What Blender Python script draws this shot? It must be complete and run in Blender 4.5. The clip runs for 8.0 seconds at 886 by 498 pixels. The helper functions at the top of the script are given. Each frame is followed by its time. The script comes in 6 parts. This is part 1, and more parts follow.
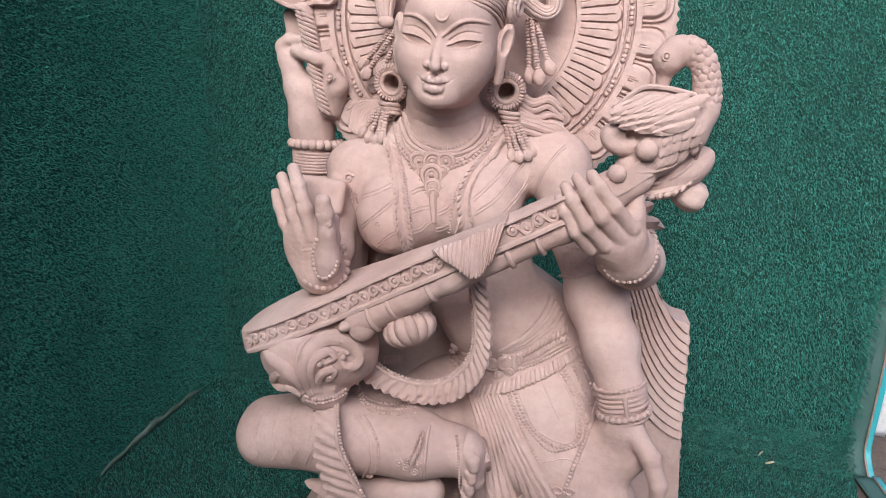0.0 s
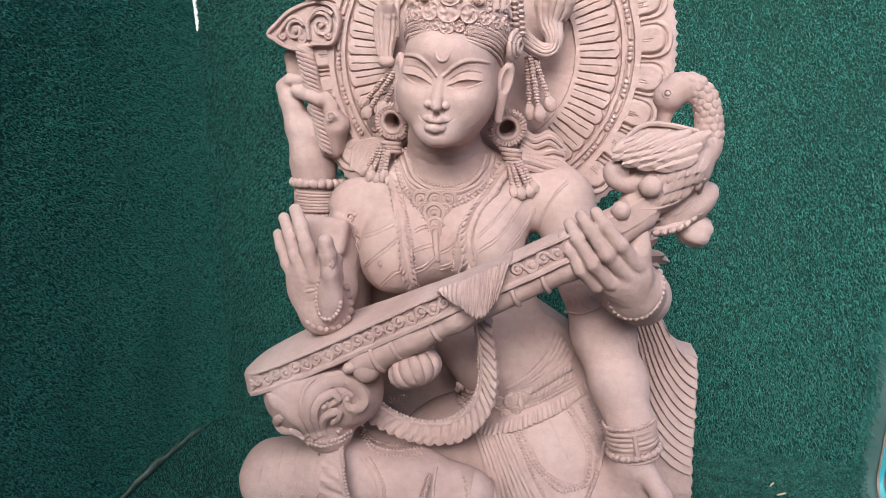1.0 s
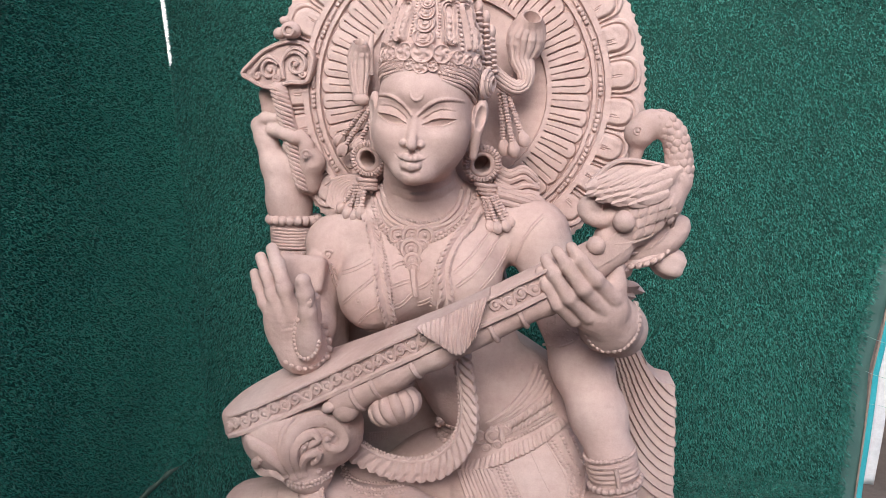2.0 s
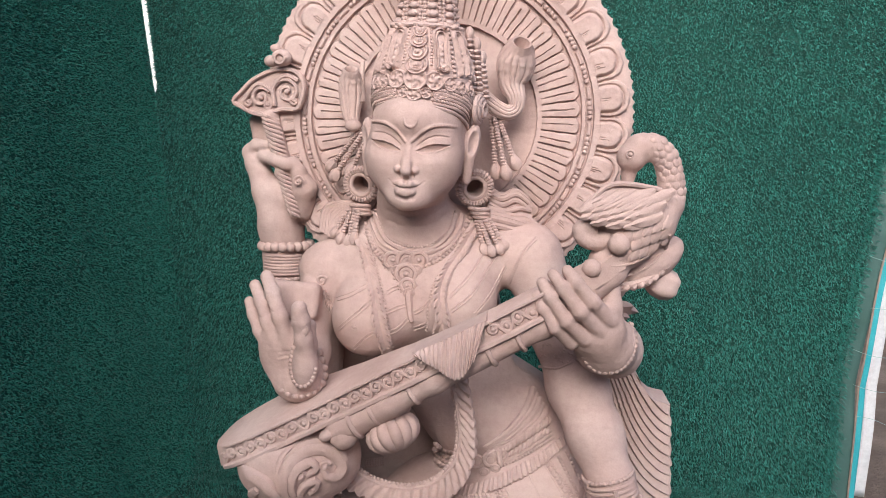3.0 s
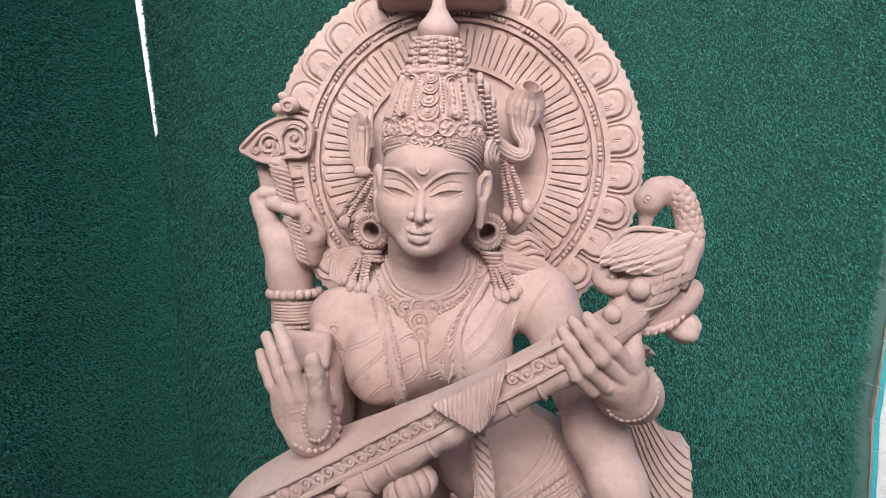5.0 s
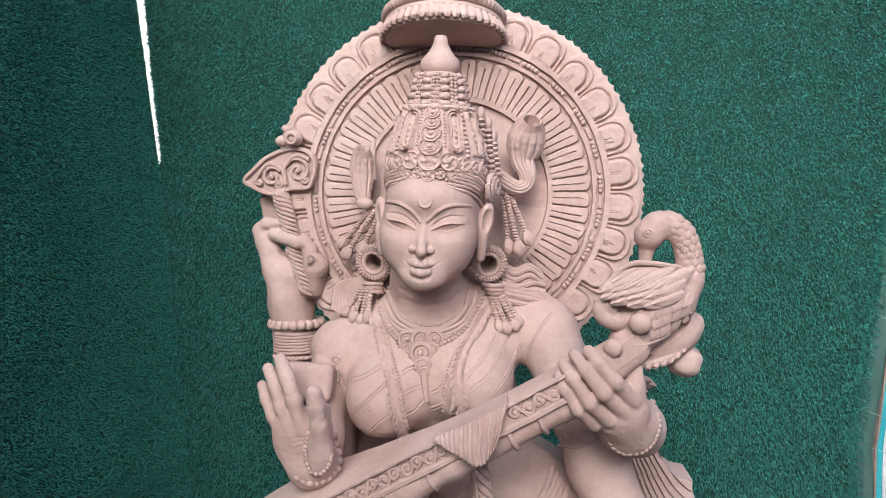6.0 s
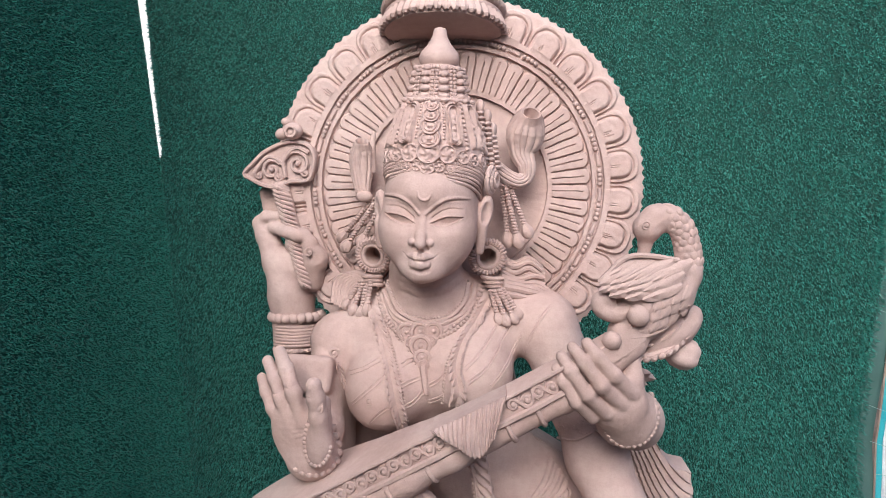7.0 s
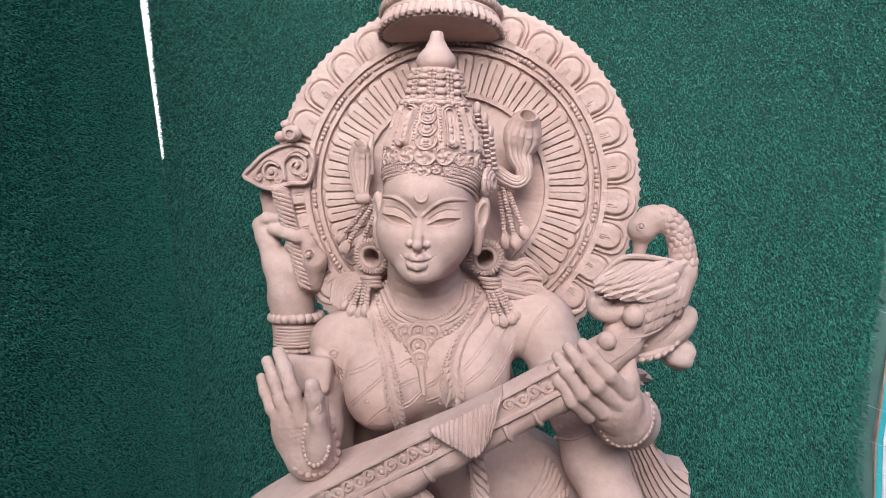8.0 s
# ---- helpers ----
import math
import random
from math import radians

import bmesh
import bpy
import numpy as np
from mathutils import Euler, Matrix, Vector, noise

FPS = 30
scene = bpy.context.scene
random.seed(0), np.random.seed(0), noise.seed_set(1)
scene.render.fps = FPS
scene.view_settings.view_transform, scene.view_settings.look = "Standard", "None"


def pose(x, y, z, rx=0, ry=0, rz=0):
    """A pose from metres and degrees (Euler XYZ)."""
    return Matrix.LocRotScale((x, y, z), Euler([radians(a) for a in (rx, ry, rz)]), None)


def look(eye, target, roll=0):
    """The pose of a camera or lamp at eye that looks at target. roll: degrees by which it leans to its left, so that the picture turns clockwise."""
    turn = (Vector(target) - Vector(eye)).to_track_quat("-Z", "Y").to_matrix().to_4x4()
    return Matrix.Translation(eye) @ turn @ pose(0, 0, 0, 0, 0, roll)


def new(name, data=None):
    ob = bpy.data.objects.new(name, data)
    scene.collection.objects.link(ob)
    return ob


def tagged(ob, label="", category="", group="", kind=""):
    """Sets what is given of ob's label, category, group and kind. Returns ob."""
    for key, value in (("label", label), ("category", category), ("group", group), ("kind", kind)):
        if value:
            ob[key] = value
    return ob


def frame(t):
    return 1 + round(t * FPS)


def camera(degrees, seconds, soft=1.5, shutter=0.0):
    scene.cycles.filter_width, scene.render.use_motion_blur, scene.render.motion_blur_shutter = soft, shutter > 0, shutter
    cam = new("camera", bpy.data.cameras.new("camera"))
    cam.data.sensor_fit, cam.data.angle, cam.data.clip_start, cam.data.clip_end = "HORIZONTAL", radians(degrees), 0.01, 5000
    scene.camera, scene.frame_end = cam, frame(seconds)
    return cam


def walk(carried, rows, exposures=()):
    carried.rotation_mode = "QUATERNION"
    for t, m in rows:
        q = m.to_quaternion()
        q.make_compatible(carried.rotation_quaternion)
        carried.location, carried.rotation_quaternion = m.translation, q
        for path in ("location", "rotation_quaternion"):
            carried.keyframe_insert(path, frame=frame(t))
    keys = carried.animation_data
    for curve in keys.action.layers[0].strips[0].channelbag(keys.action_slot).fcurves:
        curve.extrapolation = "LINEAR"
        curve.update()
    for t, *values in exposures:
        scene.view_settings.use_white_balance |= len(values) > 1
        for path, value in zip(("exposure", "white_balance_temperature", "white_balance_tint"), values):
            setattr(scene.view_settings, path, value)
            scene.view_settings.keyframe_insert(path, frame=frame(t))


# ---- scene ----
# ---- camera ----
cam = camera(64.9, 8.0, soft=0.3)
METRES, EYE, TILT, LEAN, TURN = 0.18, 1.4, -16.0, -2.0, 9.0
ROWS = [
    (0.0, 0.0, 0.0, 0.0, 0.0, 0.0, -0.0),
    (0.5, -0.0238, 0.0347, 0.0579, 0.06, 1.04, 0.56),
    (1.0, -0.0329, 0.0452, 0.1135, 0.05, 2.27, 0.99),
    (1.5, -0.0224, 0.0324, 0.1746, -0.83, 3.26, 1.63),
    (3.0, -0.1628, -0.0105, 0.3012, -3.12, 5.66, 3.38),
    (3.5, -0.2524, 0.0641, 0.3234, -3.42, 5.99, 4.07),
    (4.0, -0.3299, 0.1118, 0.3738, -4.06, 6.52, 4.28),
    (4.5, -0.3369, 0.1197, 0.4177, -3.44, 7.17, 4.61),
    (6.0, -0.3522, 0.0272, 0.5702, -3.39, 10.11, 4.54),
    (6.5, -0.3224, 0.0261, 0.5789, -3.54, 10.07, 4.55),
    (7.0, -0.3244, 0.0208, 0.5493, -3.23, 9.67, 4.48),
    (7.5, -0.2927, 0.0053, 0.5382, -3.19, 9.84, 4.46),
    (8.0, -0.2621, -0.0423, 0.5349, -2.91, 9.79, 4.51),
]
walk(cam, [(t, pose(0, 0, EYE, TILT, LEAN, TURN) @ pose(METRES * x, METRES * y, METRES * z, 90 + pitch, roll, yaw)) for t, x, y, z, yaw, pitch, roll in ROWS],
     exposures=[(0.0, 1.23, 6060, 11), (1.5, 1.16, 6060, 11), (3.0, 1.14, 6190, 11), (4.5, 1.12, 6240, 11), (6.0, 1.12, 6050, 10), (8.0, 1.12, 6010, 10)])

# ---- light: a bright overcast day, the sun behind thin cloud ----
world = bpy.data.worlds.new("overcast_sky")
scene.world = world
world.use_nodes = True
sky = world.node_tree.nodes.new("ShaderNodeTexSky")
sky.sky_type, sky.sun_disc = "NISHITA", False
sky.sun_elevation, sky.sun_rotation = radians(33), radians(184)
sky.dust_density, sky.air_density, sky.ozone_density = 4.0, 0.8, 0.6
world.node_tree.links.new(sky.outputs[0], world.node_tree.nodes["Background"].inputs[0])
world.node_tree.nodes["Background"].inputs[1].default_value = 0.092
sun = new("sun", bpy.data.lights.new("sun", "SUN"))
sun.data.energy, sun.data.angle, sun.data.color = 1.78, radians(46), (1.0, 0.965, 0.935)
sun.matrix_world = look((0, 0, 0), (0.05, 0.79, -0.53))


# ---- materials ----
def material(name):
    m = bpy.data.materials.new(name)
    m.use_nodes = True
    return m, m.node_tree.nodes, m.node_tree.links, m.node_tree.nodes["Principled BSDF"]


def noise_node(nodes, links, co, scale, detail=4.0, rough=0.6, stretch=None):
    if stretch:
        mp = nodes.new("ShaderNodeMapping")
        mp.inputs["Scale"].default_value = stretch
        links.new(co, mp.inputs["Vector"])
        co = mp.outputs[0]
    n = nodes.new("ShaderNodeTexNoise")
    n.inputs["Scale"].default_value, n.inputs["Detail"].default_value, n.inputs["Roughness"].default_value = scale, detail, rough
    links.new(co, n.inputs["Vector"])
    return n.outputs[0]


def ramp(nodes, links, fac, stops):
    r = nodes.new("ShaderNodeValToRGB")
    e = r.color_ramp.elements
    while len(e) < len(stops):
        e.new(0.5)
    for k, (at, c) in zip(e, stops):
        k.position, k.color = at, (*c, 1)
    links.new(fac, r.inputs[0])
    return r.outputs[0]


def mix(nodes, links, fac, a, b, blend="MIX"):
    n = nodes.new("ShaderNodeMix")
    n.data_type, n.blend_type = "RGBA", blend
    for sock, v in ((n.inputs[0], fac), (n.inputs[6], a), (n.inputs[7], b)):
        if isinstance(v, (int, float)):
            sock.default_value = v
        elif isinstance(v, tuple):
            sock.default_value = (*v, 1)
        else:
            links.new(v, sock)
    return n.outputs[2]


def bump(nodes, links, bsdf, height, strength, distance, under=None):
    b = nodes.new("ShaderNodeBump")
    b.inputs["Strength"].default_value, b.inputs["Distance"].default_value = strength, distance
    links.new(height, b.inputs["Height"])
    if under:
        links.new(under, b.inputs["Normal"])
    links.new(b.outputs[0], bsdf.inputs["Normal"])
    return b.outputs[0]


def rough_surface(name, dark, mid, light, big, small, rough, depth, strength=0.6, metal=0.0):
    m, nodes, links, bsdf = material(name)
    co = nodes.new("ShaderNodeTexCoord").outputs["Object"]
    a = noise_node(nodes, links, co, big, 5.0)
    b = noise_node(nodes, links, co, small, 6.0, 0.7)
    base = ramp(nodes, links, a, [(0.3, dark), (0.5, mid), (0.72, light)])
    grain = ramp(nodes, links, b, [(0.3, (0.72, 0.72, 0.72)), (0.7, (1.0, 1.0, 1.0))])
    links.new(mix(nodes, links, 0.8, base, grain, "MULTIPLY"), bsdf.inputs["Base Color"])
    bsdf.inputs["Roughness"].default_value, bsdf.inputs["Metallic"].default_value = rough, metal
    bump(nodes, links, bsdf, b, strength, depth)
    return m


def sandstone():
    m, nodes, links, bsdf = material("pink_sandstone")
    co = nodes.new("ShaderNodeTexCoord").outputs["Object"]
    big = noise_node(nodes, links, co, 5.0, 4.0, 0.55)
    vein = noise_node(nodes, links, co, 3.0, 5.0, 0.6, (1.0, 1.0, 5.0))
    fine = noise_node(nodes, links, co, 420.0, 3.0, 0.7)
    mid = noise_node(nodes, links, co, 60.0, 5.0, 0.65)
    base = ramp(nodes, links, big, [(0.28, (0.450, 0.325, 0.286)), (0.48, (0.532, 0.392, 0.353)), (0.72, (0.598, 0.468, 0.426))])
    base = mix(nodes, links, 0.35, base, ramp(nodes, links, vein, [(0.35, (0.80, 0.72, 0.70)), (0.65, (1.0, 1.0, 1.0))]), "MULTIPLY")
    base = mix(nodes, links, 0.5, base, ramp(nodes, links, mid, [(0.35, (0.82, 0.80, 0.79)), (0.65, (1.0, 1.0, 1.0))]), "MULTIPLY")
    base = mix(nodes, links, 0.5, base, ramp(nodes, links, fine, [(0.3, (0.80, 0.79, 0.78)), (0.6, (1.0, 1.0, 1.0))]), "MULTIPLY")
    links.new(base, bsdf.inputs["Base Color"])
    bsdf.inputs["Roughness"].default_value = 0.88
    bsdf.inputs["Specular IOR Level"].default_value = 0.25
    n1 = bump(nodes, links, bsdf, mid, 0.55, 0.0028)
    bump(nodes, links, bsdf, fine, 0.5, 0.0006, n1)
    return m


def turf_pile(name, stops, rough=0.46, spec=0.5, sheen=0.22):
    m, nodes, links, bsdf = material(name)
    g = nodes.new("ShaderNodeNewGeometry")
    co = nodes.new("ShaderNodeTexCoord").outputs["Object"]
    tone = ramp(nodes, links, g.outputs["Random Per Island"], stops)
    worn = noise_node(nodes, links, co, 3.5, 4.0)
    tone = mix(nodes, links, 0.6, tone, ramp(nodes, links, worn, [(0.3, (0.70, 0.75, 0.78)), (0.7, (1.0, 1.0, 1.0))]), "MULTIPLY")
    links.new(tone, bsdf.inputs["Base Color"])
    bsdf.inputs["Roughness"].default_value = rough
    bsdf.inputs["Specular IOR Level"].default_value = spec
    bsdf.inputs["Sheen Weight"].default_value, bsdf.inputs["Sheen Roughness"].default_value = sheen, 0.35
    return m


STONE = sandstone()
PILE = turf_pile("green_turf_pile", [(0.0, (0.015, 0.125, 0.092)), (0.5, (0.024, 0.186, 0.141)), (0.8, (0.041, 0.255, 0.205)), (1.0, (0.080, 0.38, 0.315))])
# Side carpet: less glossy turf, its green lightened to offset weak light there.
LIFTED_DULL_PILE = turf_pile("lightened_dull_turf_pile", [(0.0, (0.026, 0.210, 0.152)), (0.5, (0.037, 0.262, 0.194)), (1.0, (0.062, 0.340, 0.264))], 0.55, 0.4, 0.40)
LIFTED_DULL_BACKING = rough_surface("lightened_dull_turf_backing", (0.010, 0.085, 0.064), (0.014, 0.105, 0.08), (0.018, 0.125, 0.095), 9.0, 300.0, 0.9, 0.003)
BACKING = rough_surface("green_turf_backing", (0.004, 0.040, 0.030), (0.006, 0.055, 0.040), (0.008, 0.070, 0.052), 9.0, 300.0, 0.9, 0.003)
SELVEDGE = rough_surface("grey_green_woven_selvedge", (0.045, 0.11, 0.095), (0.06, 0.135, 0.12), (0.085, 0.16, 0.145), 6.0, 500.0, 0.7, 0.001)
TURQUOISE = rough_surface("turquoise_plastic_tape", (0.04, 0.36, 0.42), (0.05, 0.42, 0.48), (0.08, 0.47, 0.52), 12.0, 200.0, 0.4, 0.0006)
TAN = rough_surface("tan_stitched_cord", (0.25, 0.18, 0.14), (0.32, 0.24, 0.19), (0.38, 0.3, 0.24), 20.0, 400.0, 0.8, 0.001)
WHITE_SHEET = rough_surface("white_plastic_sheet", (0.62, 0.63, 0.66), (0.72, 0.73, 0.75), (0.8, 0.8, 0.8), 5.0, 60.0, 0.45, 0.003)
SOIL = rough_surface("brown_gravelly_soil", (0.13, 0.09, 0.065), (0.20, 0.145, 0.11), (0.30, 0.23, 0.18), 3.0, 45.0, 0.95, 0.03, 1.0)
PLASTER = rough_surface("weathered_plaster", (0.30, 0.28, 0.25), (0.38, 0.36, 0.33), (0.45, 0.43, 0.40), 2.0, 40.0, 0.9, 0.004)
# near-white colour standing in for bright daylight behind the carpet gap
DAYLIGHT_WHITE = rough_surface("daylight_stand_in_white", (0.80, 0.80, 0.79), (0.85, 0.85, 0.84), (0.88, 0.88, 0.87), 2.0, 40.0, 0.9, 0.002)
STRAW = rough_surface("dry_pale_straw", (0.5, 0.42, 0.28), (0.6, 0.52, 0.36), (0.7, 0.62, 0.46), 60.0, 300.0, 0.7, 0.0004)
HEM = rough_surface("frayed_pale_green_hem", (0.10, 0.16, 0.12), (0.20, 0.27, 0.21), (0.32, 0.38, 0.31), 14.0, 220.0, 0.9, 0.004)
THREAD = rough_surface("pale_green_thread", (0.25, 0.42, 0.38), (0.35, 0.52, 0.47), (0.45, 0.6, 0.55), 60.0, 300.0, 0.5, 0.0003)


# ---- mesh helpers ----
def mesh_object(name, verts, faces, mat, parent=None, smooth=True):
    me = bpy.data.meshes.new(name)
    me.from_pydata([tuple(v) for v in verts], [], [tuple(f) for f in faces])
    me.materials.append(mat)
    if smooth:
        me.polygons.foreach_set("use_smooth", np.ones(len(me.polygons), dtype=bool))
    me.update()
    ob = new(name, me)
    ob.parent = parent
    return ob


def sheet(name, fn, nu, nv, mat, thick, parent=None):
    """A sheet with thickness: fn(u, v) gives the face and its normal, u and v from 0 to 1."""
    front, back = [], []
    for i in range(nu + 1):
        for j in range(nv + 1):
            p, n = fn(i / nu, j / nv)
            front.append(p)
            back.append(p - n * thick)
    k, off = nv + 1, (nu + 1) * (nv + 1)
    faces = []
    for i in range(nu):
        for j in range(nv):
            a = i * k + j
            faces.append((a, a + k, a + k + 1, a + 1))
            faces.append((off + a, off + a + 1, off + a + k + 1, off + a + k))
    rim = [i * k for i in range(nu + 1)] + [nu * k + j for j in range(1, k)] + [i * k + nv for i in range(nu - 1, -1, -1)] + [j for j in range(nv - 1, 0, -1)]
    for a, b in zip(rim, rim[1:] + rim[:1]):
        faces.append((a, off + a, off + b, b))
    return mesh_object(name, front + back, faces, mat, parent)


# ---- the place: turf carpets hung in a corner, turf on the ground, bare soil round it ----
def fold(a, b):
    return 0.012 * noise.noise(Vector((a * 1.7, b * 1.1, 3.1))) + 0.006 * noise.noise(Vector((a * 5.0, b * 3.0, 8.2)))


def left_edge(z):
    """x of the back carpet's free left edge at the height z: it draws away from the side carpet higher up."""
    if z < 1.58:
        return -1.345 - 0.035 * z
    return -1.371 - 0.045 * (z - 1.58)


def right_edge(z):
    return 1.128 + 0.010 * math.sin(z * 5.0) + 0.118 * min(0.55, max(0.0, z - 0.55)) + 0.03 * max(0.0, z - 1.1)


WALL_H = 2.45


def back_wall(u, v):
    z = v * WALL_H
    x = left_edge(z) + u * (right_edge(z) - left_edge(z))
    y = 2.52 - 0.094 * x + fold(x, z) - 0.09 * max(0.0, 1 - z / 0.10) ** 2
    return Vector((x, y, z)), Vector((-0.09, -0.99, 0.0)).normalized()


def side_wall(u, v):
    z = v * 3.0
    y = -1.0 + u * 3.625
    end = -1.316 - 0.035 * z if z < 1.58 else -1.371 - 0.073 * (z - 1.58)
    x = -1.40 + (end + 1.40) * max(0.0, (y - 1.5) / 1.12) ** 2.5 + fold(y + 9, z) * min(1.0, (2.62 - y) * 3)
    return Vector((x, y, z)), Vector((0.99, -0.1, 0.0)).normalized()


def turf_floor(u, v):
    y = 0.75 + v * 2.01
    x0, x1 = -1.42, 1.144 - 0.15 * min(1.2, max(0.0, 2.46 - y)) + 0.008 * math.sin(y * 31.0)
    x = x0 + u * (x1 - x0)
    return Vector((x, min(y, 2.60 - 0.094 * x), 0.012 + 0.5 * abs(fold(x, y)))), Vector((0, 0, 1))


def soil(u, v):
    far = 400.0
    def spread(q):
        return math.copysign(abs(2 * q - 1) ** 5 * far + abs(2 * q - 1) * 4.0, 2 * q - 1)
    x, y = spread(u), spread(v) + 1.0
    near = max(0.0, 1 - math.hypot(x, y - 1) / 30)
    lump = 0.03 * noise.noise(Vector((x * 2.0, y * 2.0, 0))) + 0.012 * noise.noise(Vector((x * 9.0, y * 9.0, 4)))
    inside = -1.8 < x < 0.92 and 0.9 < y < 2.75
    return Vector((x, y, -0.035 if inside else 0.0 + 0.25 * lump * near if abs(x) < 1.4 and -1.0 < y < 2.75 else -0.02 + lump * near)), Vector((0, 0, 1))


def blades(name, fn, area, size, parent, per_m2, lean, mind=None, mat=PILE):
    """Turf pile: narrow bent strips rooted at random on a sheet."""
    rng = np.random.default_rng(len(name) * 7 + 3)
    n = int(area * per_m2)
    gu, gv = 80, 80
    P = np.array([[fn(i / gu, j / gv)[0] for j in range(gv + 1)] for i in range(gu + 1)])
    N = np.array(fn(0.5, 0.5)[1])
    uu, vv = rng.random(n) * gu * 0.9999, rng.random(n) * gv * 0.9999
    i, j = uu.astype(int), vv.astype(int)
    a, b = (uu - i)[:, None], (vv - j)[:, None]
    root = (P[i, j] * (1 - a) + P[i + 1, j] * a) * (1 - b) + (P[i, j + 1] * (1 - a) + P[i + 1, j + 1] * a) * b
    if mind is not None:
        root = root[mind(root)]
        n = len(root)
    L = size * (0.65 + 0.7 * rng.random((n, 1)))
    w = 0.0008 + 0.0009 * rng.random((n, 1))
    tilt = rng.normal(0, 0.38, (n, 3)) + np.array(lean)
    d1 = N + 0.6 * tilt
    d1 /= np.linalg.norm(d1, axis=1, keepdims=True)
    d2 = 0.55 * N + 1.0 * tilt + rng.normal(0, 0.25, (n, 3))
    d2 /= np.linalg.norm(d2, axis=1, keepdims=True)
    side = np.cross(d1, rng.normal(0, 1, (n, 3)))
    side /= np.linalg.norm(side, axis=1, keepdims=True)
    m = root + d1 * L * 0.5
    tip = m + d2 * L * 0.55
    V = np.stack([root - side * w, root + side * w, m + side * w * 0.9, m - side * w * 0.9, tip], axis=1).reshape(-1, 3)
    me = bpy.data.meshes.new(name)
    base = (np.arange(n) * 5)[:, None]
    quads, tris = base + np.array([0, 1, 2, 3]), base + np.array([3, 2, 4])
    loops = np.concatenate([quads, tris], axis=1).ravel()
    me.vertices.add(len(V))
    me.vertices.foreach_set("co", V.ravel().astype(np.float32))
    me.loops.add(len(loops))
    me.loops.foreach_set("vertex_index", loops.astype(np.int32))
    starts = np.stack([np.arange(n) * 7, np.arange(n) * 7 + 4], axis=1).ravel()
    me.polygons.add(2 * n)
    me.polygons.foreach_set("loop_start", starts.astype(np.int32))
    me.materials.append(mat)
    me.update(calc_edges=True)
    me.validate()
    ob = new(name, me)
    ob.parent = parent
    return tagged(ob, kind="stuff")


# Added out of view: blocks low light so the statue darkens downwards.
def shade_wall(u, v):
    return Vector((-6.0 + 12.0 * u, -2.6, -0.05 + 3.0 * v)), Vector((0, 1, 0))


# Added surface behind the gap, so the slit of daylight reads white.
def gap_backdrop(u, v):
    return Vector((-9.0 + 8.0 * u, 7.0, -0.05 + 7.0 * v)), Vector((0, -1, 0))


ground = tagged(sheet("ground", soil, 120, 120, SOIL, 0.3), "bare brown gravelly soil round the turf corner", "ground", kind="structure")
# unseen light blocker opposite the statue
tagged(sheet("unseen_shade_wall", shade_wall, 12, 8, PLASTER, 0.12), "unseen plaster wall added to block low light on the statue", "wall", kind="structure")
tagged(sheet("daylight_backdrop", gap_backdrop, 12, 10, DAYLIGHT_WHITE, 0.15), "added white backdrop standing in for bright daylight in the carpet gap", "wall", kind="structure")
wall_back = tagged(sheet("wall_back", back_wall, 60, 60, BACKING, 0.008), "hung green artificial turf carpet behind the statue", "turf wall", kind="structure")
wall_left = tagged(sheet("wall_left", side_wall, 90, 70, LIFTED_DULL_BACKING, 0.008), "hung green artificial turf carpet beside the statue, colour lightened against weak light", "turf wall", kind="structure")
floor = tagged(sheet("floor", turf_floor, 60, 60, BACKING, 0.008), "green artificial turf laid on the ground", "turf floor", kind="structure")
blades("back_pile", back_wall, 2.5 * WALL_H, 0.0120, wall_back, 64000, (0.06, 0, -0.62), lambda r: r[:, 2] < 2.3)
def turned_up(u, v):
    x, z = -1.32 + 2.47 * u, 0.125 * v
    y = 2.52 - 0.094 * x + fold(x, z) - 0.09 * max(0.0, 1 - z / 0.10) ** 2
    return Vector((x, y - 0.004, max(z, 0.016))), Vector((0.0, -0.75, 0.66))


blades("corner_pile", turned_up, 2.47 * 0.17, 0.0145, wall_back, 60000, (0.1, 0, -0.15))
blades("side_pile", side_wall, 3.6 * 3.0, 0.0085, wall_left, 62000, (0.12, -0.15, -0.40), lambda r: (r[:, 1] > 1.25) & (r[:, 2] < 2.3), LIFTED_DULL_PILE)
blades("edge_fringe", lambda u, v: back_wall(0.006 * u, 0.62 + 0.36 * v), 0.015 * 0.88, 0.014, wall_back, 60000, (-1.2, 0.0, -0.3))
blades("edge_fringe", lambda u, v: back_wall(0.988 + 0.018 * u * u, 0.05 + 0.9 * v), 0.045 * 2.2, 0.016, wall_back, 42000, (0.75, 0.0, -0.35))
blades("floor_pile", turf_floor, 2.5 * 2.0, 0.012, floor, 34000, (0, -0.3, 0), lambda r: (r[:, 1] > 1.55))


def margin(x0, x1, dy, low=0.0):
    def fn(u, v):
        z = low + v * (WALL_H - low)
        x = right_edge(z) + x0 + u * (x1 - x0) + 0.004 * math.sin(z * 9.0 + x0 * 40)
        y = 2.52 - 0.094 * x + fold(x, z) - dy - 0.09 * max(0.0, 1 - z / 0.10) ** 2
        return Vector((x, y, z)), Vector((-0.09, -0.99, 0.0)).normalized()
    return fn


def floor_margin(x0, x1, dz):
    def fn(u, v):
        y = 0.6 + v * 1.74
        x = 1.139 + 0.03 * max(0.0, 2.20 - y) + x0 + u * (x1 - x0) + 0.006 * math.sin(y * 7.0)
        return Vector((x, y, 0.012 + dz + 0.004 * math.sin(y * 11.0))), Vector((0, 0, 1))
    return fn


